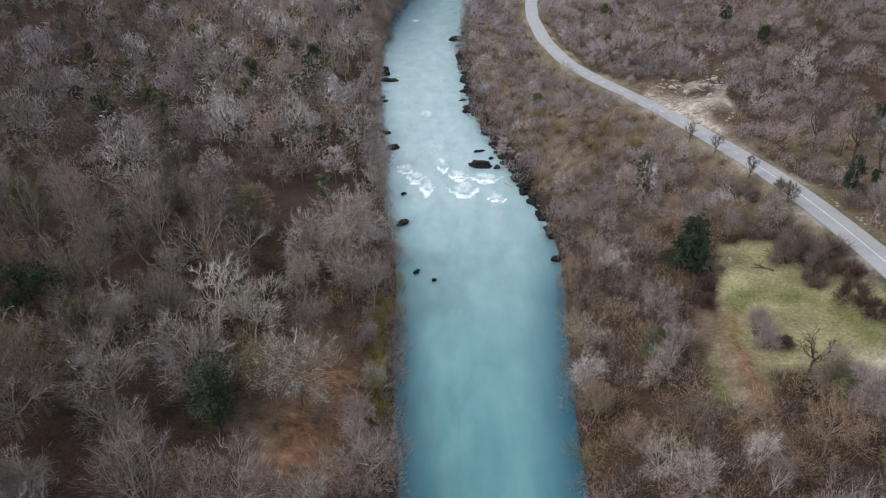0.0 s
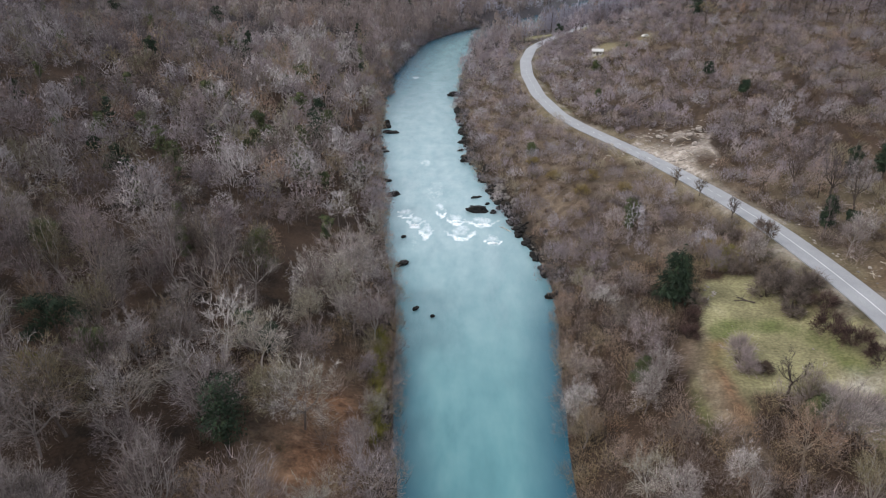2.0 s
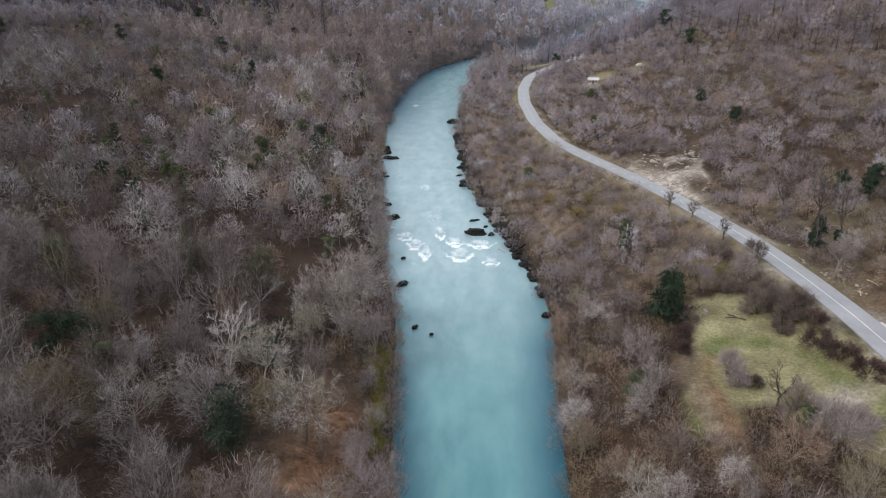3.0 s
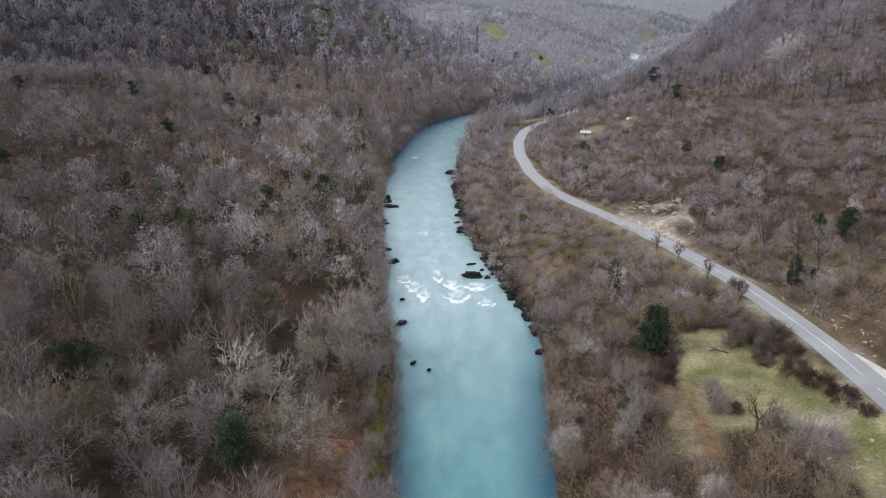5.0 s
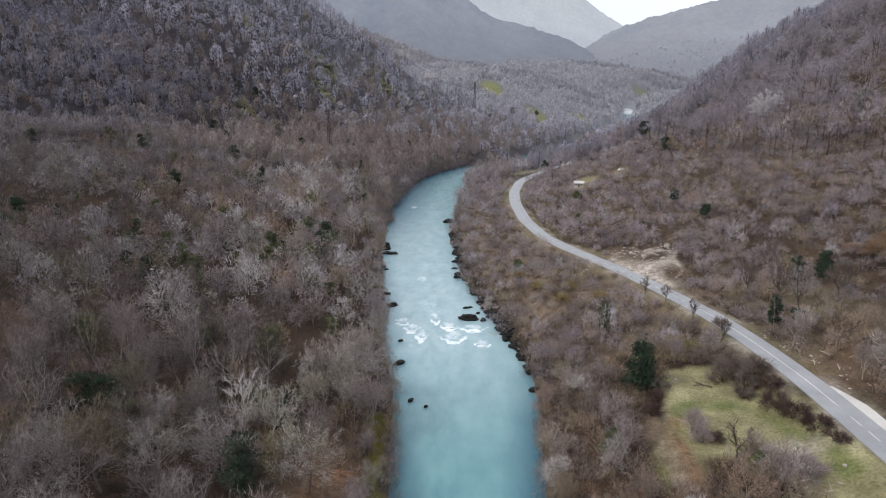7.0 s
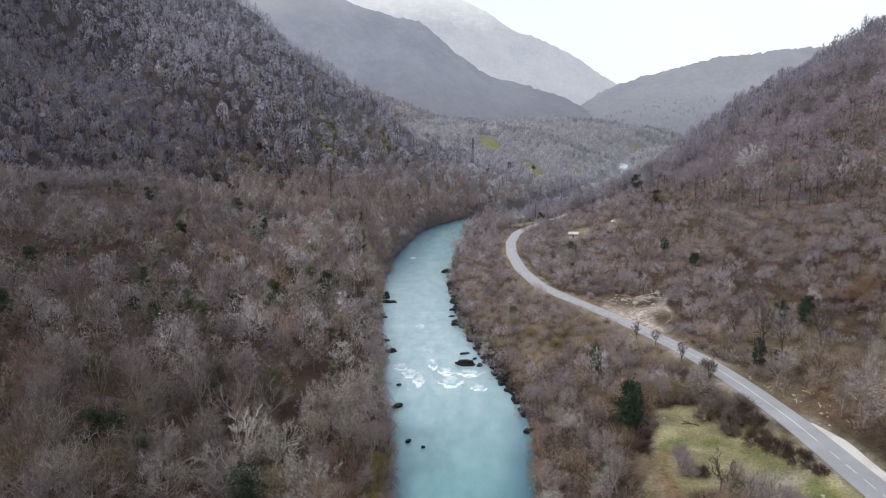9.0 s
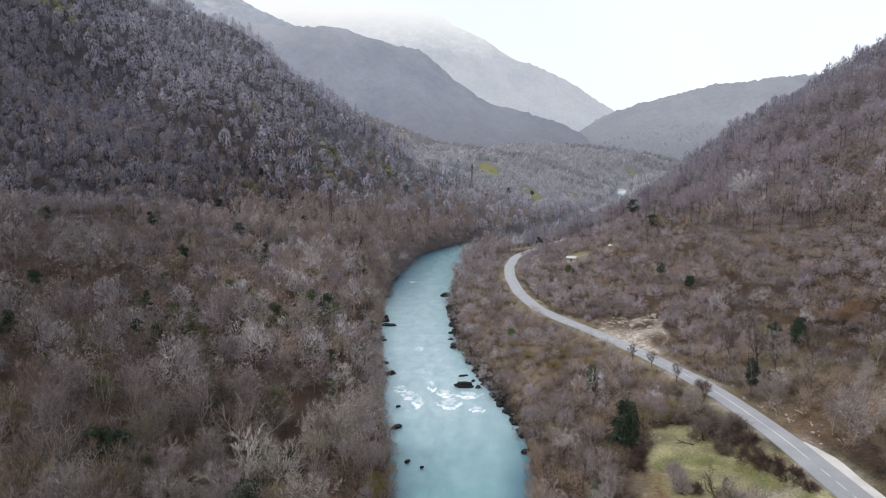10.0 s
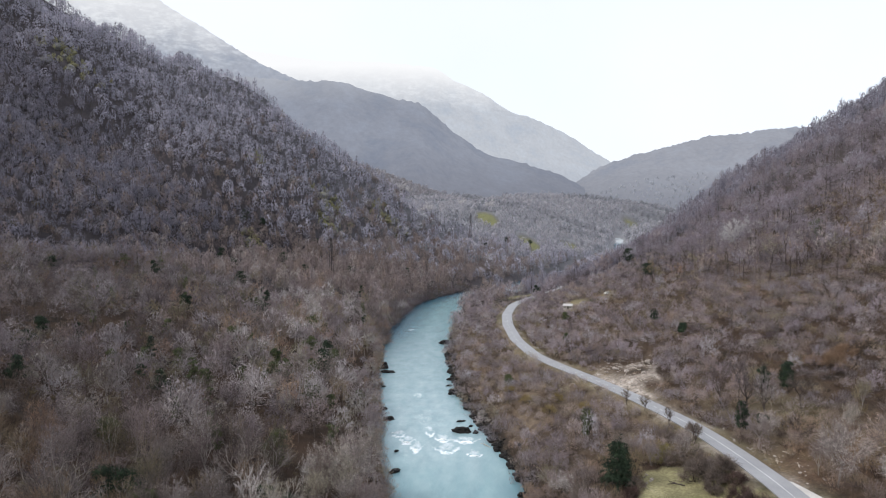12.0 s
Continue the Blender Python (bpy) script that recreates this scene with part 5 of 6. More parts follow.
# ---- low brush: young growth on the banks and the lower slopes ----
def broom(seed, height, radius, n, width, stems=5):
    """A many-stemmed bush: fine twigs rising and spreading from all over its base."""
    g4 = np.random.default_rng(seed)
    a, rr = g4.uniform(0, 6.28, n), radius * np.sqrt(g4.uniform(0, 1, n)) * 0.82
    lump = 1 + 0.25 * np.sin(a * 2 + seed) + 0.15 * np.sin(a * 5 + 2 * seed)
    rr = rr * lump
    dome = np.sqrt(np.clip(1 - (rr / radius / 1.15) ** 2, 0.08, 1))
    root = np.column_stack([np.cos(a) * rr, np.sin(a) * rr, height * dome * g4.uniform(0.1, 0.80, n)])
    dirs = np.column_stack([np.cos(a) * rr / radius * 0.6, np.sin(a) * rr / radius * 0.6, np.full(n, 0.60)]) + g4.normal(size=(n, 3)) * 0.50
    out = np.column_stack([np.cos(a) * rr / radius, np.sin(a) * rr / radius, dome])
    out /= np.linalg.norm(out, axis=1)[:, None]
    v, f, nrm = sprays(root, dirs, height * g4.uniform(0.16, 0.40, n), width * g4.uniform(0.7, 1.3, n), out, g4.uniform(size=n) < 0.5, g4)
    b0 = np.column_stack([g4.normal(size=stems) * radius * 0.25, g4.normal(size=stems) * radius * 0.25, np.full(stems, -0.1)])
    b1 = b0 * [2.2, 2.2, 0] + np.column_stack([np.zeros(stems), np.zeros(stems), g4.uniform(0.5, 0.85, stems) * height])
    return join([cones(b0, b1, 0.05)]), (v, np.zeros((0, 4), int), f, nrm)


fine_brush = [broom(600 + k, 3.9, 2.4, 270, 0.045) for k in range(4)]
brush = [broom(620 + k, 3.4, 2.9, 100, 0.13, 2) for k in range(4)]
soft_brush = [broom(630 + k, 3.4, 2.8, 230, 0.065, 2) for k in range(4)]


def brush_sheet(name, protos_wc, x, y, label, mat):
    keep_b = open_for_trees(x, y, -0.9) & in_sight(x, y)
    x, y = x[keep_b], y[keep_b]
    low_zone = (x > left_edge(y) - np.where(y < 150, 10, 4)) | (vnoise(x, y, 18, 51) > 0.52) | ((vnoise(x, y, 15, 53) + 0.35 * vnoise(x, y, 40, 54) > 0.44) & (x > 0))
    low_zone &= ~((x > np.interp(y, RD[:, 0], RD[:, 1])) & (y > 100) & (vnoise(x, y, 10, 58) > 0.5))
    x, y = x[low_zone], y[low_zone]
    woods(name, protos_wc, x, y, [dark_bark_mat, mat], label, g, 0.7, 1.3, even=True)


bx, by = jittered(-100, 100, 45, 125, 3.7, g)
brush_sheet("bank_brush", fine_brush, bx, by, "dense low brown-grey brush on the river banks", brush_mat)
bx, by = jittered(-100, 150, 124, 240, 4.4, g)
brush_sheet("roadside_brush", soft_brush, bx, by, "dense soft tan and grey brush between river, road and slope", slope_brush_mat)
bx, by = jittered(-260, 215, 240, 430, 4.7, g)
brush_sheet("slope_brush", brush, bx, by, "dense low brown-grey brush on the lower slopes", slope_brush_mat)

bx, by = jittered(118, 178, 180, 290, 4.4, g)
woods("slope_brush", soft_brush, bx, by, [dark_bark_mat, slope_brush_mat], "low mauve-brown brush under the tall trees of the slope", g, 0.7, 1.4, None, True)

edge_brush = [broom(640 + k, 3.2, 2.2, 190, 0.05, 4) for k in range(4)]
ey = np.concatenate([np.arange(44, 330, 1.5), np.arange(44, 140, 1.7)])
left_bank = np.arange(len(ey)) < len(np.arange(44, 330, 1.5))
ex = np.where(left_bank, left_edge(ey) - g.uniform(-1.0, 1.6, len(ey)), right_edge(ey) + g.uniform(0.0, 2.0, len(ey)))
by = np.concatenate([np.arange(330, 670, 1.3)] * 2)
bx = left_edge(by) - g.uniform(-1.0, 11.0, len(by))
woods("far_bank_brush", brush, bx, by, [dark_bark_mat, dark_woods_mat], "dark twiggy brush covering the far river bank", g, 1.0, 2.0, None, True)
woods("waterside_brush", edge_brush, ex, ey + g.uniform(-0.7, 0.7, len(ey)), [dark_bark_mat, brush_mat], "grey-brown twiggy brush hanging over the water's edge", g, 0.55, 1.25, np.full(len(ey), 0.35), True)

# ---- single trees that stand out ----


def thing(name, label, category, x, y, z=None, turn=0.0, group=""):
    ob = tagged(new(name), label, category, group)
    ob.matrix_world = pose(x, y, float(ground(x, y)) if z is None else z, 0, 0, turn)
    return ob


def lone_tree(name, label, x, y, height, radius, habit, seed, wood_mat, crown_mat, twigs=12, width=0.05, length=1.2, limbs=6, group="", girth=1.0):
    wood, crown = bare_tree(seed, height, radius, limbs, 5, 4, twigs, width, length, habit, girth=girth)
    ob = thing(name, label, "tree", x, y, group=group)
    part("trunk", mesh_from("trunk", wood[0], [wood[1], wood[2]], [wood_mat]), ob)
    part("crown", mesh_from("crown", crown[0], [crown[1], crown[2]], [crown_mat]), ob)
    return ob


def leafy_tree(name, label, x, y, height, radius, seed, mat, shape="round", count=1500, size=0.42, bare_top=False, group="evergreens among the bare trees"):
    """An evergreen or an ivy-covered tree: trunk and a crown of clumped leaf sprays."""
    g3 = np.random.default_rng(seed)
    blobs = []
    if shape == "cone":
        for lv in np.linspace(0.18, 1.0, 11):
            r = radius * (1.06 - lv) ** 0.5 * (0.72 + 0.28 * min(1, lv * 3))
            for k in range(5 if lv < 0.8 else 2):
                a = g3.uniform(0, 6.28)
                o, br = g3.uniform(0.25, 0.95), g3.uniform(0.28, 0.55)
                blobs.append((math.cos(a) * r * o, math.sin(a) * r * o, height * (lv + g3.normal() * 0.03), r * br + 0.2, r * br + 0.2, height * 0.08))
    elif shape == "column":
        for lv in np.linspace(0.28, 0.97, 8):
            r = radius * (0.75 + 0.35 * math.sin(lv * 3.0)) * g3.uniform(0.8, 1.2)
            blobs.append((g3.normal() * 0.25 * radius, g3.normal() * 0.25 * radius, height * lv, r, r, height * 0.085))
    else:
        for k in range(11):
            a, rr, lv = g3.uniform(0, 6.28), radius * g3.uniform(0.1, 0.75), g3.uniform(0.4, 0.95)
            rr *= 1.2 - 0.7 * lv
            br = radius * g3.uniform(0.26, 0.46)
            blobs.append((math.cos(a) * rr, math.sin(a) * rr, height * lv, br, br, br * 0.8))
    ob = thing(name, label, "tree", x, y, turn=g3.uniform(0, 360), group=group)
    stems = [tubes([(0, 0, -0.4), (0.1, 0, height * 0.45)], [(0.1, 0, height * 0.45), (0.0, 0.1, height * 0.93)], [0.022 * height, 0.014 * height], [0.014 * height, 0.004 * height], 6)]
    for b in blobs:
        stems.append(cones([(0, 0, b[2] * 0.72)], [(b[0], b[1], b[2])], 0.008 * height))
    w = join(stems)
    part("trunk", mesh_from("trunk", w[0], [w[1], w[2]], [dark_bark_mat]), ob)
    v, f = leaf_mass(seed + 1, blobs, count, size)
    if shape == "cone":  # drooping sprays along every bough
        n_b = 110
        lv, az = g3.uniform(0.14, 0.97, n_b), g3.uniform(0, 6.28, n_b)
        reach_b = radius * (1.06 - lv) ** 0.55 * g3.uniform(0.75, 1.25, n_b)
        tb = g3.uniform(0.25, 1.0, (n_b, 22))
        px = np.cos(az)[:, None] * reach_b[:, None] * tb
        py = np.sin(az)[:, None] * reach_b[:, None] * tb
        pz = height * lv[:, None] - 0.30 * reach_b[:, None] * tb ** 2
        root = np.stack([px, py, pz], 2).reshape(-1, 3) + g3.normal(size=(n_b * 22, 3)) * 0.10
        way = np.stack([np.repeat(np.cos(az), 22) * 0.5, np.repeat(np.sin(az), 22) * 0.5, np.full(n_b * 22, -0.55)], 1) + g3.normal(size=(n_b * 22, 3)) * 0.35
        v2, f2 = blades(root, way, 1.05 * g3.uniform(0.5, 1.4, n_b * 22), 0.19, g3)
        v, f, f3 = join([(v, f), (v2, f2)])
        part("crown", mesh_from("crown", v, [f, f3], [mat]), ob)
    else:
        part("crown", mesh_from("crown", v, f, [mat]), ob)
    if bare_top:
        wood, crown = bare_tree(seed + 2, height * 1.25, radius * 1.6, 5, 4, 3, 9, 0.05, 1.1, "brush")
        part("bare_top", mesh_from("bare_top", np.concatenate([wood[0], crown[0]]), [wood[1], np.concatenate([wood[2], crown[2] + len(wood[0])])], [twig_mat]), ob, "bare grey twigs above the ivy")
    return ob


leafy_tree("conifer", "dark green conifer with drooping layered boughs beside a clearing", 41.3, 106.5, 11.6, 4.2, 700, evergreen_mat, "cone", 1500, 0.30, group="evergreens")
lone_tree("pale_tree", "whitish leafless tree with bright forked branches", -38.9, 91.0, 13.0, 4.6, "dome", 721, pale_mat, pale_mat, 10, 0.035, 0.8, 7, girth=0.6)
lone_tree("dark_bare_tree", "small dark leafless tree standing in the grass clearing", 49.4, 78.6, 7.2, 3.2, "dome", 725, dark_bark_mat, dark_bark_mat, 3, 0.05, 0.8, 7, girth=1.7)
for k, (x, y, h) in enumerate([(64.6, 121.5, 5.2), (63.6, 136.0, 5.0), (62.0, 152, 4.4), (59.2, 161, 4.6)]):
    lone_tree("roadside_tree", "stunted dark leafless tree at the road edge", x, y, h, 2.2, "brush", 730 + k, dark_bark_mat, shrub_mat, 4, 0.045, 0.8, group="roadside trees", girth=1.8)
leafy_tree("ivy_tree", "tree trunk wrapped in a narrow column of dark ivy", 78.0, 125.0, 8.6, 1.25, 740, evergreen_mat, "column", 1500, 0.32, True)
leafy_tree("evergreen_bush", "rounded dark evergreen bush at the foot of a bare tree", 84.0, 126.0, 3.6, 2.3, 742, evergreen_mat, "round", 1000, 0.36)
leafy_tree("ivy_tree", "slim ivy-covered tree on the slope above the road", 100.0, 143.5, 8.8, 1.7, 744, evergreen_mat, "column", 1500, 0.4)
leafy_tree("ivy_tree", "slim ivy-covered tree on the slope above the road", 95.0, 147.5, 8.2, 1.2, 746, evergreen_mat, "column", 1100, 0.38, True)
for k, (x, y) in enumerate([(92, 158), (88.6, 132.6), (86.5, 139), (98, 133), (84, 150)]):
    lone_tree("slope_tree", "tall leafless tree with a dark trunk on the grassy slope", x, y, 10.5 + k % 3, 4.0, ("dome", "brush", "dome")[k % 3], 760 + k, dark_bark_mat, twig_mat, 11, 0.05, 1.2, group="trees on the grassy slope", girth=1.5)
lone_tree("crooked_tree", "crooked leafless tree leaning over the grassy slope", 87.0, 113.5, 7.5, 5.0, "oak", 770, dark_bark_mat, shrub_mat, 6, 0.05, 1.0, 5, girth=1.8)
slope_proto = []
for k, (x, y) in enumerate([(139, 250), (143, 246), (146, 241), (148, 236), (152, 232), (150, 226), (155, 224), (153, 217), (158, 214), (156, 206), (161, 207), (160, 199), (164, 198), (163, 190), (168, 188),
                            (150, 250), (158, 240), (163, 230), (167, 219), (171, 206), (174, 195), (147, 262), (139, 264), (134, 258), (128, 268), (132, 280), (120, 285), (114, 300), (106, 296)]):
    at = pose(x, y, float(ground(x, y)), 0, 0, 47.0 * k)
    if k < 3:
        slope_proto.append(lone_tree("hillside_tree", "tall leafless tree with a bare dark trunk on the steep slope", x, y, 13.5, 4.4, ("dome", "brush", "dome")[k], 780 + k, dark_bark_mat, east_twig_mat, 6, 0.11, 1.5, 5, group="dark-trunked hillside trees"))
    else:
        sc = 0.8 + 0.35 * ((k * 7) % 10) / 10
        copy_thing(slope_proto[k % 3], at @ Matrix.Diagonal((sc, sc, sc, 1)))
for k, (x, y, h, r) in enumerate([(-118.5, 136.3, 14, 6.5), (-175, 225, 16, 7.0), (-101, 120, 12, 5.0), (-96, 152, 12, 4.5), (-62, 142, 12, 4.5)]):
    lone_tree("dark_limbed_tree", "spreading leafless tree with dark crooked limbs in the woods", x, y, h, r, ("oak", "dome")[k % 2], 790 + k, dark_bark_mat, dark_bark_mat, 8, 0.06, 1.1, 7, group="dark-limbed trees")
IVY_LEFT = [(-62.6, 86, 13.0, 5.2, 0, "round"), (-31.0, 68.5, 12.5, 2.6, 0, "column"), (-30.6, 90.5, 9.5, 2.8, 0, "round"), (-35.5, 93.0, 8.5, 2.6, 0, "round"),
            (-46.0, 208, 14, 3.0, 0, "column"), (-62.0, 193, 10, 4.2, 1, "round"), (-53.0, 114, 11, 2.8, 1, "round"), (-45.5, 226, 13, 3.6, 2, "round"),
            (-78.5, 112, 11, 4.4, 1, "round"), (-123, 146, 12, 4.0, 0, "round"), (-55.0, 82, 9, 3.6, 1, "round"), (-41, 121, 10, 2.6, 1, "column"),
            (-201, 396, 15, 5.0, 0, "round"), (-151, 428, 14, 4.0, 0, "column"), (-145, 312, 13, 3.2, 1, "round"), (-119, 383, 12, 3.0, 0, "round"),
            (-158, 572, 18, 5.0, 0, "column"), (-277, 495, 17, 6.0, 0, "round"), (-85, 158, 9, 3.4, 0, "round"), (-108, 190, 10, 3.6, 1, "round"), (-80, 176, 9, 2.4, 1, "column"), (-122, 240, 11, 3.4, 1, "round"), (-60, 250, 10, 2.2, 1, "column"), (-96, 250, 12, 4.0, 1, "round"), (-70, 300, 12, 3.6, 1, "column"),
            (94, 240, 7, 3.4, 0, "round"), (96.5, 214, 6, 2.6, 0, "round"), (165, 240, 12, 2.6, 1, "column"), (30.5, 86.5, 6, 2.6, 1, "round"),
            (58, 255, 5, 1.2, 1, "column"), (66, 300, 6, 1.3, 1, "column"), (26, 205, 5, 1.4, 1, "column"), (42, 140, 9, 1.3, 1, "column"), (-36, 170, 9, 2.4, 1, "round"),
            (-30, 196, 6, 2.0, 1, "round"), (49, 71, 6, 3.0, 1, "round"), (86, 322, 6, 2.0, 1, "round"), (70, 430, 9, 4.0, 0, "round"),
            (-230, 413, 14, 5.0, 1, "round"), (-138, 299, 13, 4.0, 0, "round"), (-110, 349, 12, 2.6, 0, "column"), (-130, 545, 14, 5.0, 0, "round"), (-52, 241, 12, 4.2, 0, "round"),
            (-157, 209, 10, 4.0, 0, "round"), (-147, 186, 9, 3.0, 0, "column"), (-221, 657, 16, 7.0, 0, "round"), (-205, 668, 15, 6.0, 0, "round"), (-68, 480, 12, 3.4, 0, "round"),
            (-261, 378, 14, 5.5, 0, "round"), (-67, 216, 11, 3.6, 1, "round"), (-74, 280, 11, 4.0, 1, "round"), (-48, 196, 13, 2.4, 1, "column"), (-223, 584, 15, 5.5, 0, "round"),
            (-300, 470, 14, 6.0, 0, "round"), (-190, 530, 14, 5.0, 0, "round"), (-95, 590, 13, 4.4, 0, "column"), (-40, 640, 13, 5.0, 0, "round"), (-150, 690, 15, 6.0, 0, "round"),
            (60, 900, 14, 6.0, 0, "round"), (100, 1000, 15, 7.0, 0, "round"), (150, 1060, 15, 7.0, 0, "round"), (30, 1080, 15, 7.0, 0, "round"), (120, 330, 9, 3.0, 0, "column"), (135, 420, 11, 3.6, 0, "column"), (110, 520, 11, 4.5, 0, "round"), (88, 455, 7, 4.0, 0, "round")]
for k, (x, y, h, r, kind, shape) in enumerate(IVY_LEFT):
    label = ("dark evergreen tree rising among leafless trees", "ivy-clad leafless tree with olive green foliage", "bright green leafy tree among grey woods")[kind]
    leafy_tree("ivy_clad_tree" if kind == 1 else "evergreen_tree", label, x, y, h, r, 800 + 5 * k, (evergreen_mat, olive_mat, olive_mat)[kind], shape, 2600 if y < 130 else 1300 if y < 250 else 700, 0.24 if y < 130 else 0.36 if y < 250 else 0.55, (kind == 1 and y < 150) or y == 68.5)

ivy_g = np.random.default_rng(41)
for k in range(46):
    y = 128 + 300 * ivy_g.uniform() ** 1.3
    x = float(left_edge(y)) - 6 - ivy_g.uniform() * (0.66 * (y + 30) - 40)
    tall, slim = ivy_g.uniform(6, 11), bool(ivy_g.uniform() < 0.4)
    leafy_tree("ivy_clad_tree", "ivy-clad leafless tree with dull olive foliage in the woods", x, y, tall, tall * (0.16 if slim else 0.30), 2000 + 5 * k, olive_mat if k % 3 else evergreen_mat, "column" if slim else "round", 420, 0.42)

far_pale = bare_tree(905, 13, 6.5, 6, 4, 3, 14, 0.20, 1.8, "dome", 3, 1)
far_pale_wood, far_pale_crown = mesh_from("trunk", far_pale[0][0], [far_pale[0][1], far_pale[0][2]], [dark_bark_mat]), mesh_from("crown", far_pale[1][0], [far_pale[1][1], far_pale[1][2]], [far_pale_mat])
for k, (x, y, sc) in enumerate([(152, 297, 0.95), (158, 298, 1.05), (164, 300, 0.95), (158, 304, 1.0), (-69, 936, 1.5), (-60, 944, 1.2), (-38, 1300, 2.2), (-46, 1310, 1.8), (300, 640, 1.0), (40, 1500, 2.0), (110, 1490, 2.0)]):
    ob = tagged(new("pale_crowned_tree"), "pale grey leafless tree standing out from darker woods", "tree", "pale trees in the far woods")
    ob.matrix_world = pose(x, y, float(ground(x, y)), 0, 0, 67.0 * k) @ Matrix.Diagonal((sc, sc, sc, 1))
    part("trunk", far_pale_wood, ob)
    part("crown", far_pale_crown, ob)

# ---- thickets along the clearing and the road ----


def thicket(x, y, r, h, seed, mat, label, count=900):
    """A leafless bush: stems from the ground to many tufts of forked twigs."""
    g3 = np.random.default_rng(seed)
    c = np.array([0, 0, h * 0.22])
    (v, f), seat = fan_crown(g3, c, np.array([r * g3.uniform(0.85, 1.1), r * g3.uniform(0.85, 1.1), h * 0.70]), 22, 0, count, 0.1, 0.055, 0.30 * h + 0.25, -0.05, 0.5, 0.55)
    ob = thing("thicket", label, "shrub", x, y, group="thickets")
    part("bush_crown", mesh_from("bush_crown", v, f, [mat]), ob)
    b0 = seat * [0.25, 0.25, 0] + [0, 0, -0.15]
    v, f = cones(b0, seat + (seat - c) * 0.25, 0.055)
    part("stem_base", mesh_from("stem_base", v, f, [dark_bark_mat]), ob)


BRAMBLE = wood_material("dark_red_brambles", [(0.3, (0.080, 0.055, 0.050)), (0.7, (0.165, 0.11, 0.10))], 2.0, crown=0.9)
TANGLE = wood_material("grey_brown_tangle", [(0.3, (0.15, 0.12, 0.105)), (0.6, (0.27, 0.225, 0.20)), (0.8, (0.30, 0.26, 0.17))], 2.0, crown=0.9)
OCHRE = wood_material("ochre_twigs", [(0.3, (0.24, 0.185, 0.085)), (0.7, (0.36, 0.285, 0.14))], 2.0, crown=0.7)
ORANGE = wood_material("russet_twigs", [(0.3, (0.26, 0.175, 0.115)), (0.7, (0.38, 0.27, 0.19))], 2.5, crown=0.6)
MAUVE = wood_material("mauve_twigs", [(0.3, (0.33, 0.275, 0.275)), (0.7, (0.46, 0.39, 0.39))], 2.0, crown=0.8)
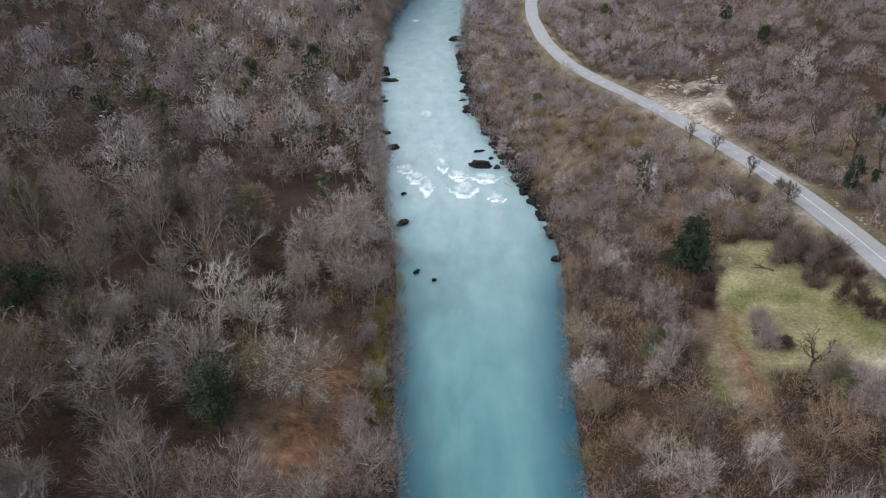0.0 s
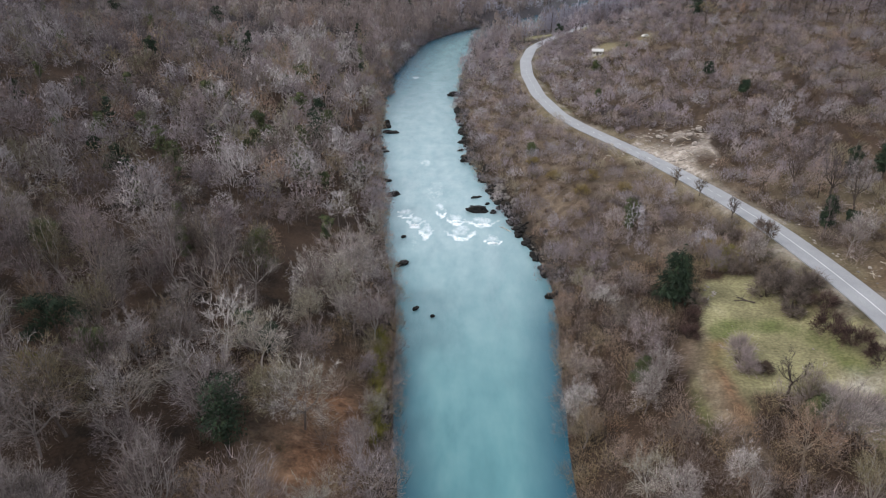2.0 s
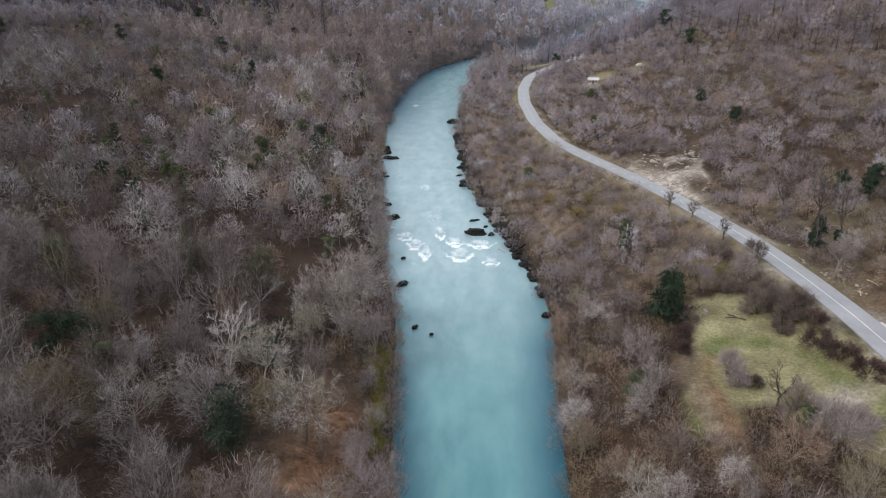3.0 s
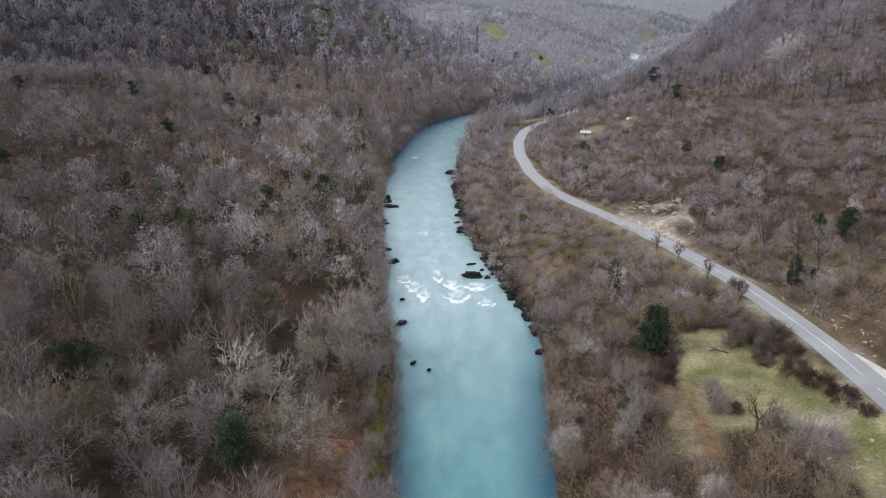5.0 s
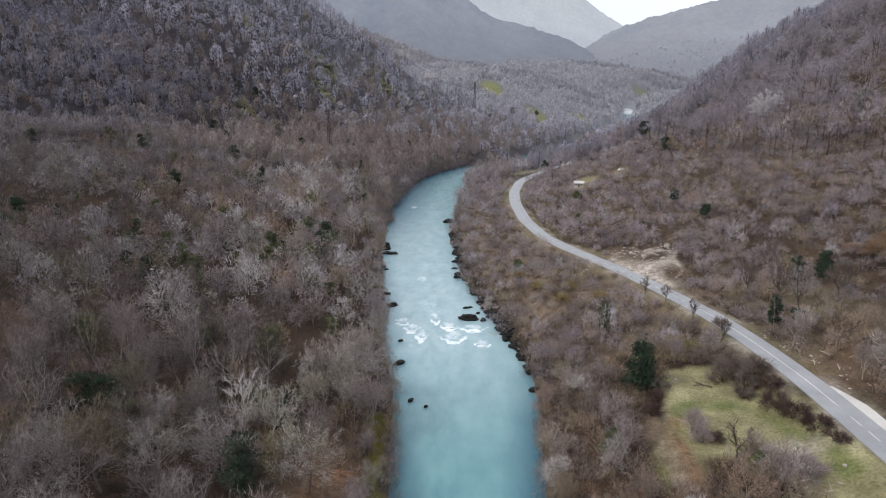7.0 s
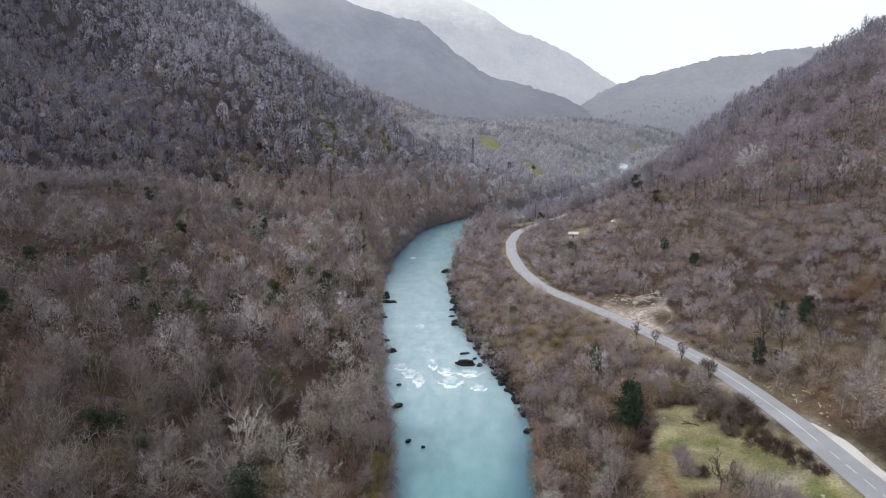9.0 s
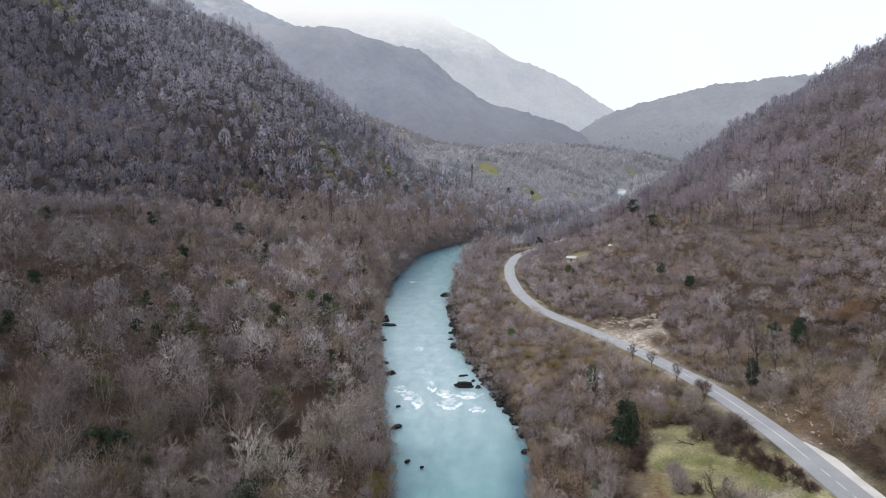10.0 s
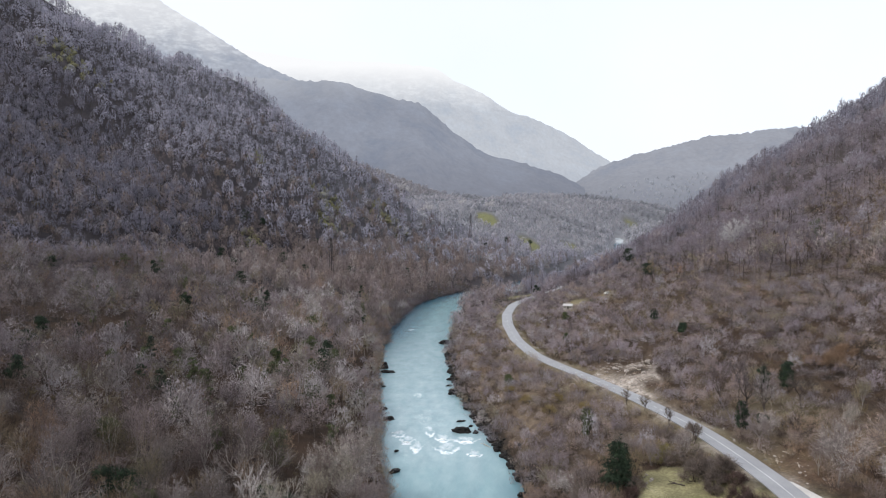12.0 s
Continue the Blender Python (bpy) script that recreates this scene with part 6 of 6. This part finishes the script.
for k, (x, y, r, h, m, label) in enumerate([
        (63.2, 93.5, 3.8, 3.0, BRAMBLE, "dense dark red-brown bramble thicket below the road"), (63.6, 87.5, 3.6, 3.0, BRAMBLE, "dense dark red-brown bramble thicket below the road"),
        (64.4, 82.0, 3.4, 2.6, BRAMBLE, "dense dark red-brown bramble thicket below the road"), (65.3, 77.0, 2.2, 1.5, BRAMBLE, "low dark bramble bush in dry grass"),
        (61.5, 110.5, 4.0, 5.4, TANGLE, "tangled brown thicket with mossy stems at the clearing edge"), (64.3, 104.0, 3.8, 4.8, TANGLE, "tangled brown thicket with mossy stems at the clearing edge"),
        (59.2, 107.0, 3.8, 5.2, TANGLE, "tangled brown thicket with mossy stems at the clearing edge"), (61.8, 102.0, 3.4, 4.0, TANGLE, "tangled brown thicket with mossy stems at the clearing edge"),
        (60.0, 99.5, 2.2, 2.6, TANGLE, "tangled brown thicket with mossy stems at the clearing edge"), (64.6, 98.5, 2.8, 3.0, BRAMBLE, "dense dark red-brown bramble thicket below the road"),
        (42.6, 99.5, 2.2, 3.0, BRAMBLE, "dark brown thicket at the shaded clearing edge"), (40.6, 95.0, 2.0, 2.8, BRAMBLE, "dark brown thicket at the shaded clearing edge"),
        (45.2, 104.5, 2.0, 2.6, TANGLE, "dark brown thicket at the shaded clearing edge"), (67.0, 128.0, 2.4, 2.6, TANGLE, "tangled brown thicket beside the road"), (61.0, 131.0, 3.2, 3.6, TANGLE, "tangled brown thicket beside the road"),
        (57.5, 116.5, 3.0, 3.8, TANGLE, "tangled brown thicket with mossy stems at the clearing edge"),
        (45.3, 86.6, 2.7, 5.0, MAUVE, "mauve twiggy bush in the grass clearing"), (48.4, 84.0, 1.1, 1.8, shrub_mat, "small brown bush in the grass clearing"),
        (45.6, 83.6, 1.9, 3.0, MAUVE, "mauve twiggy bush in the grass clearing"), (52.0, 73.0, 4.4, 5.2, MAUVE, "large grey-mauve twiggy bush by the clearing"),
        (57.0, 72.0, 3.6, 4.4, MAUVE, "large grey-mauve twiggy bush by the clearing"),
        (53.5, 117.5, 2.0, 3.2, yellow_mat, "yellow-green shrub at the clearing edge"), (58.6, 122.5, 2.0, 2.8, yellow_mat, "yellow-green shrub at the clearing edge"),
        (-65.0, 81.5, 2.6, 4.5, yellow_mat, "yellow-green shrub among leafless trees"),
        (115, 147, 4.6, 5.0, ORANGE, "large russet-orange thicket on the hillside"), (120, 149, 3.8, 4.4, ORANGE, "large russet-orange thicket on the hillside"), (112, 152, 3.0, 3.6, ORANGE, "large russet-orange thicket on the hillside"),
        (36, 168, 3.0, 3.0, OCHRE, "ochre-yellow twiggy bush between river and road"), (40, 176, 2.6, 2.6, OCHRE, "ochre-yellow twiggy bush between river and road"), (30, 182, 2.8, 2.6, OCHRE, "ochre-yellow twiggy bush between river and road"), (26, 198, 2.6, 2.6, OCHRE, "ochre-yellow twiggy bush between river and road"),
        (47, 165, 2.6, 2.4, OCHRE, "ochre-yellow twiggy bush between river and road"), (56, 126, 2.8, 3.2, OCHRE, "ochre-yellow twiggy bush between river and road"), (34, 208, 2.6, 2.4, OCHRE, "ochre-yellow twiggy bush between river and road"), (90, 108, 3.0, 2.0, BRAMBLE, "low dark bramble bush in dry grass")]):
    thicket(x, y, r, h, 1000 + k, m, label, 2600 if r > 3 else 1200)

for k, y in enumerate(np.arange(79.0, 110.0, 2.6)):
    thicket(float(left_edge(y)) - 2.4 + 0.5 * math.sin(2.1 * k), float(y), 1.05, 3.4 + 0.5 * math.sin(3.3 * k), 1060 + k, yellow_mat, "mossy yellow-green shrub on the river bank", 520)

# ---- rocks ----


def rock_mesh(name, seed, mat, flat=0.6, detail=2):
    bm = bmesh.new()
    bmesh.ops.create_icosphere(bm, subdivisions=detail, radius=1.0)
    off = Vector((seed * 3.1, seed * 1.7, seed * 0.9))
    for vert in bm.verts:
        c = vert.co.normalized()
        r = 1 + 0.42 * noise.noise(c * 1.3 + off) + 0.22 * noise.noise(c * 3.1 + off)
        vert.co = Vector((c.x * r, c.y * r, c.z * r * flat))
    me = bpy.data.meshes.new(name)
    bm.to_mesh(me)
    bm.free()
    me.materials.append(mat)
    return me


wet_rocks = [rock_mesh("wet_rock", k, wet_rock_mat, 0.55, 3) for k in range(4)]
bank_rocks = [rock_mesh("bank_rock", 10 + k, grey_rock_mat, 0.7) for k in range(5)]
dark_rocks = [rock_mesh("dark_rock", 20 + k, wet_rock_mat, 0.7) for k in range(4)]
rubble_rocks = [rock_mesh("rubble_rock", 30 + k, pale_rock_mat, 0.6) for k in range(4)]


def rock(name, meshes, k, x, y, z, sx, sy, sz, label, group):
    ob = tagged(new(name, meshes[k % len(meshes)]), label, "rock", group)
    ob.matrix_world = pose(x, y, z, 0, 0, 53.0 * k) @ Matrix.Diagonal((sx, sy, sz, 1))


BOULDERS = [(8.0, 179.6, 3.3, 1.7, 1.5), (12.3, 178.2, 0.9, 0.7, 0.8), (7.6, 190.5, 1.6, 0.5, 0.5), (10.9, 185.0, 0.8, 0.5, 0.5), (-18.8, 192.8, 2.3, 1.4, 1.1), (-24.3, 201.8, 2.0, 1.2, 0.9),
            (-22.3, 205.5, 1.4, 0.9, 0.8), (-25.6, 206.5, 2.0, 1.3, 0.9), (-25.6, 239.4, 1.4, 0.5, 0.5), (-28.2, 243.0, 2.2, 1.4, 1.0), (-26.3, 266.8, 3.0, 1.3, 1.1), (-28.9, 276.0, 1.8, 1.8, 1.8),
            (-29.2, 283.5, 1.3, 1.3, 1.5), (-12.7, 144.4, 1.6, 0.9, 0.55), (-8.3, 122.5, 0.8, 0.5, 0.4), (-4.5, 119.4, 0.45, 0.35, 0.3), (1.6, 342.0, 3.4, 2.2, 2.2), (3.4, 241.5, 1.5, 0.7, 0.5),
            (5.6, 228.5, 2.6, 1.7, 1.4), (4.4, 233.5, 1.4, 0.9, 0.7), (4.2, 252.3, 1.7, 1.2, 0.9), (23.5, 122.0, 1.0, 0.7, 0.6), (22.7, 128.4, 1.6, 1.0, 0.7), (-22.8, 199.0, 0.8, 0.6, 0.5),
            (-24.4, 214.0, 0.7, 0.5, 0.4), (-35.8, 330, 1.8, 1.6, 1.0), (-36.4, 352, 1.6, 1.4, 1.0), (-13.6, 160.5, 0.7, 0.5, 0.3)]
for k, (x, y, sx, sy, sz) in enumerate(BOULDERS):
    ob = tagged(new("river_boulder", wet_rocks[k % 4]), "dark wet boulder standing in the turquoise river", "rock", "boulders in the river")
    ob.matrix_world = pose(x, y, 0.25, 0, 0, 12.0 * (k % 5)) @ Matrix.Diagonal((sx * 1.02, sy * 1.1, sz * 1.9, 1))
g = np.random.default_rng(31)
for k in range(210):
    y = g.uniform(136, 330)
    inland = abs(g.normal()) * 1.7 - 0.7
    x = float(right_edge(y)) + inland
    r = g.uniform(0.35, 1.15) * (1.35 if inland < 0.6 else 0.9)
    pile = dark_rocks if inland < 2.3 or k % 3 else bank_rocks
    rock("bank_rock", pile, k, x, y, max(float(ground(x, y)), 0.0) + 0.15 * r, r, r * g.uniform(0.7, 1.1), r * g.uniform(0.8, 1.2),
         "dark wet rock on the river bank" if pile is dark_rocks else "weathered grey rock on the river bank", "rocks along the river bank")


def stones(name, meshes, spots, label):
    """Many small stones joined into one mesh."""
    bm = bmesh.new()
    for k, (x, y, z, r) in enumerate(spots):
        one = meshes[k % len(meshes)].copy()
        one.transform(pose(x, y, z, 0, 0, 53.0 * k) @ Matrix.Diagonal((r, r * (0.65 + 0.11 * (k % 4)), r, 1)))
        bm.from_mesh(one)
        bpy.data.meshes.remove(one)
    me_ = bpy.data.meshes.new(name)
    bm.to_mesh(me_)
    bm.free()
    me_.materials.append(meshes[0].materials[0])
    tagged(new(name, me_), label, "stones", kind="stuff")


def edge_spots(count, y0, y1, lo, hi):
    spots = []
    for k in range(count):
        y = g.uniform(y0, y1)
        x, r = float(right_edge(y)) + abs(g.normal()) * 1.6 - 0.5, g.uniform(lo, hi)
        spots.append((x, y, max(float(ground(x, y)), 0.0) + 0.1 * r, r))
    return spots


stones("bank_stones", dark_rocks, edge_spots(110, 134, 262, 0.2, 0.5) + edge_spots(80, 290, 640, 0.5, 1.3), "dark wet stones strewn along the river bank")
stones("pale_bank_stones", bank_rocks, edge_spots(70, 134, 262, 0.2, 0.5), "small weathered grey stones strewn along the river bank")
for k in range(46):
    x, y, r = 15.2 + g.normal() * 1.5, 192 + g.normal() * 5.5, g.uniform(0.4, 1.0)
    rock("bank_rock", bank_rocks, k, x + (192 - y) * 0.2, y, max(float(ground(x + (192 - y) * 0.2, y)), 0) + 0.25, r, r * 0.9, r, "weathered grey rock on the river bank", "rocks along the river bank")
for k in range(40):
    y = g.uniform(300, 640) if k > 22 else g.uniform(190, 300)
    x, r = float(left_edge(y)) - g.uniform(-0.6, 0.8), g.uniform(0.5, 1.4)
    rock("bank_rock", dark_rocks, k, x, y, 0.15, r, r, r * 0.8, "dark wet rock on the river bank", "rocks along the river bank")

# rubble and cut wood beside the road
for k in range(9):
    x, y, r = 36.5 + g.normal() * 2.2, 74.0 + g.normal() * 2.2, g.uniform(0.10, 0.28)
    rock("loose_stone", rubble_rocks, k, x, y, float(ground(x, y)) + 0.1 * r, r, r, r * 0.8, "pale loose stone beside the dirt track", "loose stones")
n_done = 0
while n_done < 150:
    x, y = g.uniform(56, 82), g.uniform(163, 212)
    if not bool(inside(np.array([x]), np.array([y]), SCREE)[0]):
        continue
    r = g.uniform(0.15, 0.5) * (2.0 if g.uniform() < 0.12 else 1)
    rock("rubble_rock", rubble_rocks, n_done, x, y, float(ground(x, y)) + 0.2 * r, r * 1.2, r, r, "pale broken rock in the rubble heap", "rubble beside the road")
    n_done += 1
for k in range(34):
    near_road = k % 3 == 0
    x, y = (g.uniform(78, 84), g.uniform(92, 112)) if near_road else (g.uniform(56, 75), g.uniform(66, 120))
    if not near_road and k % 2:
        x, y = g.uniform(47, 50), g.uniform(106, 111)
    r = g.uniform(0.12, 0.4)
    rock("loose_stone", rubble_rocks, k, x, y, float(ground(x, y)) + 0.1 * r, r, r, r, "pale loose stone on the ground", "loose stones")


for k in range(40):
    y = g.uniform(92, 150)
    x, r = float(np.interp(y, RD[:, 0], RD[:, 1])) + g.uniform(4.6, 9.5), g.uniform(0.12, 0.38)
    rock("loose_stone", rubble_rocks if k % 3 else bank_rocks, k, x, y, float(ground(x, y)) + 0.1 * r, r * 1.2, r, r, "pale loose stone on the ground" if k % 3 else "grey loose stone on the ground", "loose stones")


def log(x, y, length, radius, turn, tilt, seed, label, mat=None):
    g3 = np.random.default_rng(seed)
    a = np.linspace(0, 1, 6)
    line = np.column_stack([a * length, np.cumsum(g3.normal(size=6)) * 0.06 * length / 4, 0.06 * length * np.sin(a * 3) + tilt * a])
    w = [tubes(line[:-1], line[1:], radius * (1 - 0.5 * a[:-1]), radius * (1 - 0.5 * a[1:]), 6)]
    q = line[2:5]
    w.append(cones(q, q + g3.normal(size=(3, 3)) * [0.5, 0.9, 0.5] + [0.3, 0, 0.5], radius * 0.5))
    v, f4, f3 = join(w)
    ob = tagged(new("fallen_log", mesh_from("fallen_log", v, [f4, f3], [mat or driftwood_mat])), label, "log", "fallen logs")
    ob.matrix_world = pose(x, y, float(ground(x, y)) + radius * 0.8, 0, 0, turn)


for k, (x, y, ln, turn) in enumerate([(57.0, 70.0, 4.2, -62), (56.2, 68.5, 3.2, -38), (57.8, 67.6, 2.6, 10), (55.9, 104.6, 3.8, 176), (54.6, 105.4, 1.8, 150)]):
    log(x, y, ln, 0.14, turn, 0.2, 1100 + k, "bleached fallen log lying in the grass" if k < 3 else "dark rotten branch lying in the grass", driftwood_mat if k < 3 else dark_bark_mat)
for k in range(36):
    x, y = g.uniform(62, 92), g.uniform(172, 222)
    log(x, y, g.uniform(2, 5.5), g.uniform(0.06, 0.14), g.uniform(0, 360), g.uniform(0, 0.6), 1120 + k, "bleached cut branch on the rubble slope")
for k in range(14):
    log(g.uniform(76, 96), g.uniform(100, 150), g.uniform(1.5, 4), 0.08, g.uniform(0, 360), 0.2, 1220 + k, "bleached cut branch on the slope above the road")
for k in range(10):
    log(g.uniform(44, 57), g.uniform(190, 202) - 0, g.uniform(2, 4.5), 0.09, g.uniform(0, 360), 0.3, 1170 + k, "bleached cut branch below the road")
log(17.5, 163.0, 6.5, 0.12, 130, 0.6, 1190, "bleached driftwood branch on the river bank")

# crags on the west hill
crag_meshes = [rock_mesh("crag", 50 + k, crag_mat, 0.8, 3) for k in range(4)]
moss_meshes = [rock_mesh("mossy_outcrop", 60 + k, moss_mat, 0.5, 3) for k in range(3)]
for cx, cy, spread, count in CRAGS:
    for k in range(count):
        x, y = cx + g.normal() * spread * 0.5, cy + g.normal() * spread * 0.5
        mossy = k % 2 == 1
        r = g.uniform(3.0, 5.5)
        ob = tagged(new("mossy_outcrop" if mossy else "crag", (moss_meshes if mossy else crag_meshes)[k % 3]),
                    "yellow-green mossy outcrop on the wooded hill" if mossy else "grey lichened crag on the wooded hill", "rock", "crags on the hill")
        ob.matrix_world = pose(x, y, float(ground(x, y)) + r * 0.45, 0, 0, 40.0 * k) @ Matrix.Diagonal((r * 1.2, r * 0.8, r * 1.25, 1))

# ---- a shed and a parked car on the grass above the road's bend ----


def box_mesh(name, x0, x1, y0, y1, z0, z1, mat, bevel=0.05, shear=0.0):
    bm = bmesh.new()
    bmesh.ops.create_cube(bm, size=1.0)
    for vert in bm.verts:
        vert.co = Vector(((x0 + x1) / 2 + vert.co.x * (x1 - x0), (y0 + y1) / 2 + vert.co.y * (y1 - y0), (z0 + z1) / 2 + vert.co.z * (z1 - z0) + shear * vert.co.y))
    bmesh.ops.bevel(bm, geom=bm.edges[:], offset=bevel, segments=1, affect="EDGES")
    me_ = bpy.data.meshes.new(name)
    bm.to_mesh(me_)
    bm.free()
    me_.materials.append(mat)
    return me_


plaster_mat = asphalt_material("weathered_plaster", (0.36, 0.34, 0.32), (0.50, 0.48, 0.45))
tin_mat = asphalt_material("pale_tin_roof", (0.40, 0.39, 0.385), (0.56, 0.55, 0.54))
dark_gap_mat = asphalt_material("dark_planks", (0.05, 0.045, 0.04), (0.09, 0.08, 0.07))
white_paint_mat = asphalt_material("white_car_paint", (0.76, 0.76, 0.74), (0.84, 0.84, 0.82))
glass_mat = asphalt_material("dark_car_glass", (0.02, 0.025, 0.03), (0.03, 0.035, 0.04))
tyre_mat = asphalt_material("tyre_rubber", (0.02, 0.02, 0.02), (0.035, 0.035, 0.035))
shed = thing("shed", "low plastered shed with a pale tin roof in rough grass", "shed", 75.2, 339.0, turn=-14)
part("wall", box_mesh("wall", -2.6, 2.6, -2.0, 2.0, -1.2, 2.2, plaster_mat), shed)
part("roof", box_mesh("roof", -3.0, 3.0, -2.5, 2.5, 2.3, 2.46, tin_mat, 0.04, 0.7), shed, "pale grey tin roof")
part("door", box_mesh("door", -0.6, 0.6, -2.06, -1.98, 0.0, 1.75, dark_gap_mat, 0.01), shed, "dark plank door")
for wx0 in (-2.0, 1.1):
    part("window", box_mesh("window", wx0, wx0 + 0.9, -2.05, -1.98, 0.8, 1.5, dark_gap_mat, 0.01), shed)
car = thing("parked_car", "small white car parked on a grassy clearing", "car", 98.8, 339.2, turn=20)
part("body", box_mesh("body", -2.05, 2.05, -0.85, 0.85, 0.35, 0.95, white_paint_mat, 0.12), car)
part("cabin", box_mesh("cabin", -1.3, 1.0, -0.75, 0.75, 0.93, 1.46, white_paint_mat, 0.16), car)
part("side_window", box_mesh("side_window", -1.1, 0.8, -0.77, -0.73, 1.02, 1.34, glass_mat, 0.01), car)
part("side_window", box_mesh("side_window", -1.1, 0.8, 0.73, 0.77, 1.02, 1.34, glass_mat, 0.01), car)
for wx0 in (-1.3, 1.3):
    for wy0 in (-0.80, 0.80):
        v, f = tubes([(wx0, wy0 - 0.1, 0.32)], [(wx0, wy0 + 0.1, 0.32)], 0.32, 0.32, 14)
        cap = np.arange(14)
        part("wheel", mesh_from("wheel", v, [f, cap[None, ::-1], cap[None] + 14], [tyre_mat]), car)

# ---- lattice pylons of the power line ----


def pylon(x, y, height, turn):
    ob = thing("power_pylon", "tall slim rust-grey lattice power pylon among trees", "pylon", x, y, turn=turn, group="power line pylons")
    base, top = 1.9, 0.6
    corners = [(-1, -1), (1, -1), (1, 1), (-1, 1)]
    for cx, cy in corners:
        v, f = tubes([(cx * base, cy * base, -0.5)], [(cx * top, cy * top, height)], 0.22, 0.18, 4)
        part("leg", mesh_from("leg", v, f, [steel_mat]), ob)
    st, en = [], []
    levels = np.linspace(0, 1, 11)
    for a, b in zip(levels, levels[1:]):
        ra, rb = base + (top - base) * a, base + (top - base) * b
        for (cx, cy), (ex, ey) in zip(corners, corners[1:] + corners[:1]):
            st += [(cx * ra, cy * ra, a * height), (cx * rb, cy * rb, b * height)]
            en += [(ex * rb, ey * rb, b * height), (ex * rb, ey * rb, b * height)]
    v, f = tubes(st, en, 0.09, 0.09, 3)
    part("bracing", mesh_from("bracing", v, f, [steel_mat]), ob)
    for lv, w in ((0.80, 5.5), (0.89, 4.5), (0.97, 3.5)):
        v, f = tubes([(-w, 0, lv * height), (0, 0, lv * height + 1.2), (-w, 0, lv * height)], [(w, 0, lv * height), (w, 0, lv * height), (0, 0, lv * height + 1.2)], 0.16, 0.12, 4)
        part("crossarm", mesh_from("crossarm", v, f, [steel_mat]), ob)


pylon(-108, 560, 42, 62)
pylon(41, 972, 46, 62)

# ---- white water ----


def foam_patch(x, y, rx, ry_, seed, label):
    """A breaking wave: a ragged raised sheet, curled on its downstream side."""
    g3 = np.random.default_rng(seed)
    a = np.linspace(0, 2 * math.pi, 29)[:-1]
    rings = np.linspace(0, 1, 6)
    lob = 1 + 0.25 * np.sin(a * 3 + seed) + 0.18 * np.sin(a * 5 + 2 * seed) + g3.normal(size=28) * 0.13
    pts = []
    for r in rings:
        h = 0.05 + 0.30 * (1 - r ** 2) * (1 + 0.5 * np.sin(a * 4 + r * 9 + seed))
        pts.append(np.column_stack([np.cos(a) * rx * r * lob, np.sin(a) * ry_ * r * lob, h - 0.2 * (r > 0.95)]))
    v = np.concatenate(pts)
    f = [(r * 28 + i, r * 28 + (i + 1) % 28, (r + 1) * 28 + (i + 1) % 28, (r + 1) * 28 + i) for r in range(5) for i in range(28)]
    ob = tagged(new("foam", mesh_from("foam", v, np.array(f), [foam_mat], True)), label, "foam", "white water of the rapids")
    ob.matrix_world = pose(x, y, float(np.clip((165 - y) / 25, -1, 1)) * -0.17, 0, 0, 0)


for k, (x, y, rx, ry_) in enumerate([(2.2, 159.6, 1.7, 0.7), (9.0, 169.2, 2.4, 0.8), (-7.6, 161.8, 1.0, 0.6), (10.8, 157.0, 1.2, 0.45), (-11.0, 168.6, 1.1, 0.5), (1.2, 171.5, 1.6, 0.6)]):
    foam_patch(x, y, rx, ry_, 3 + k, "white foam crest of a breaking river wave")
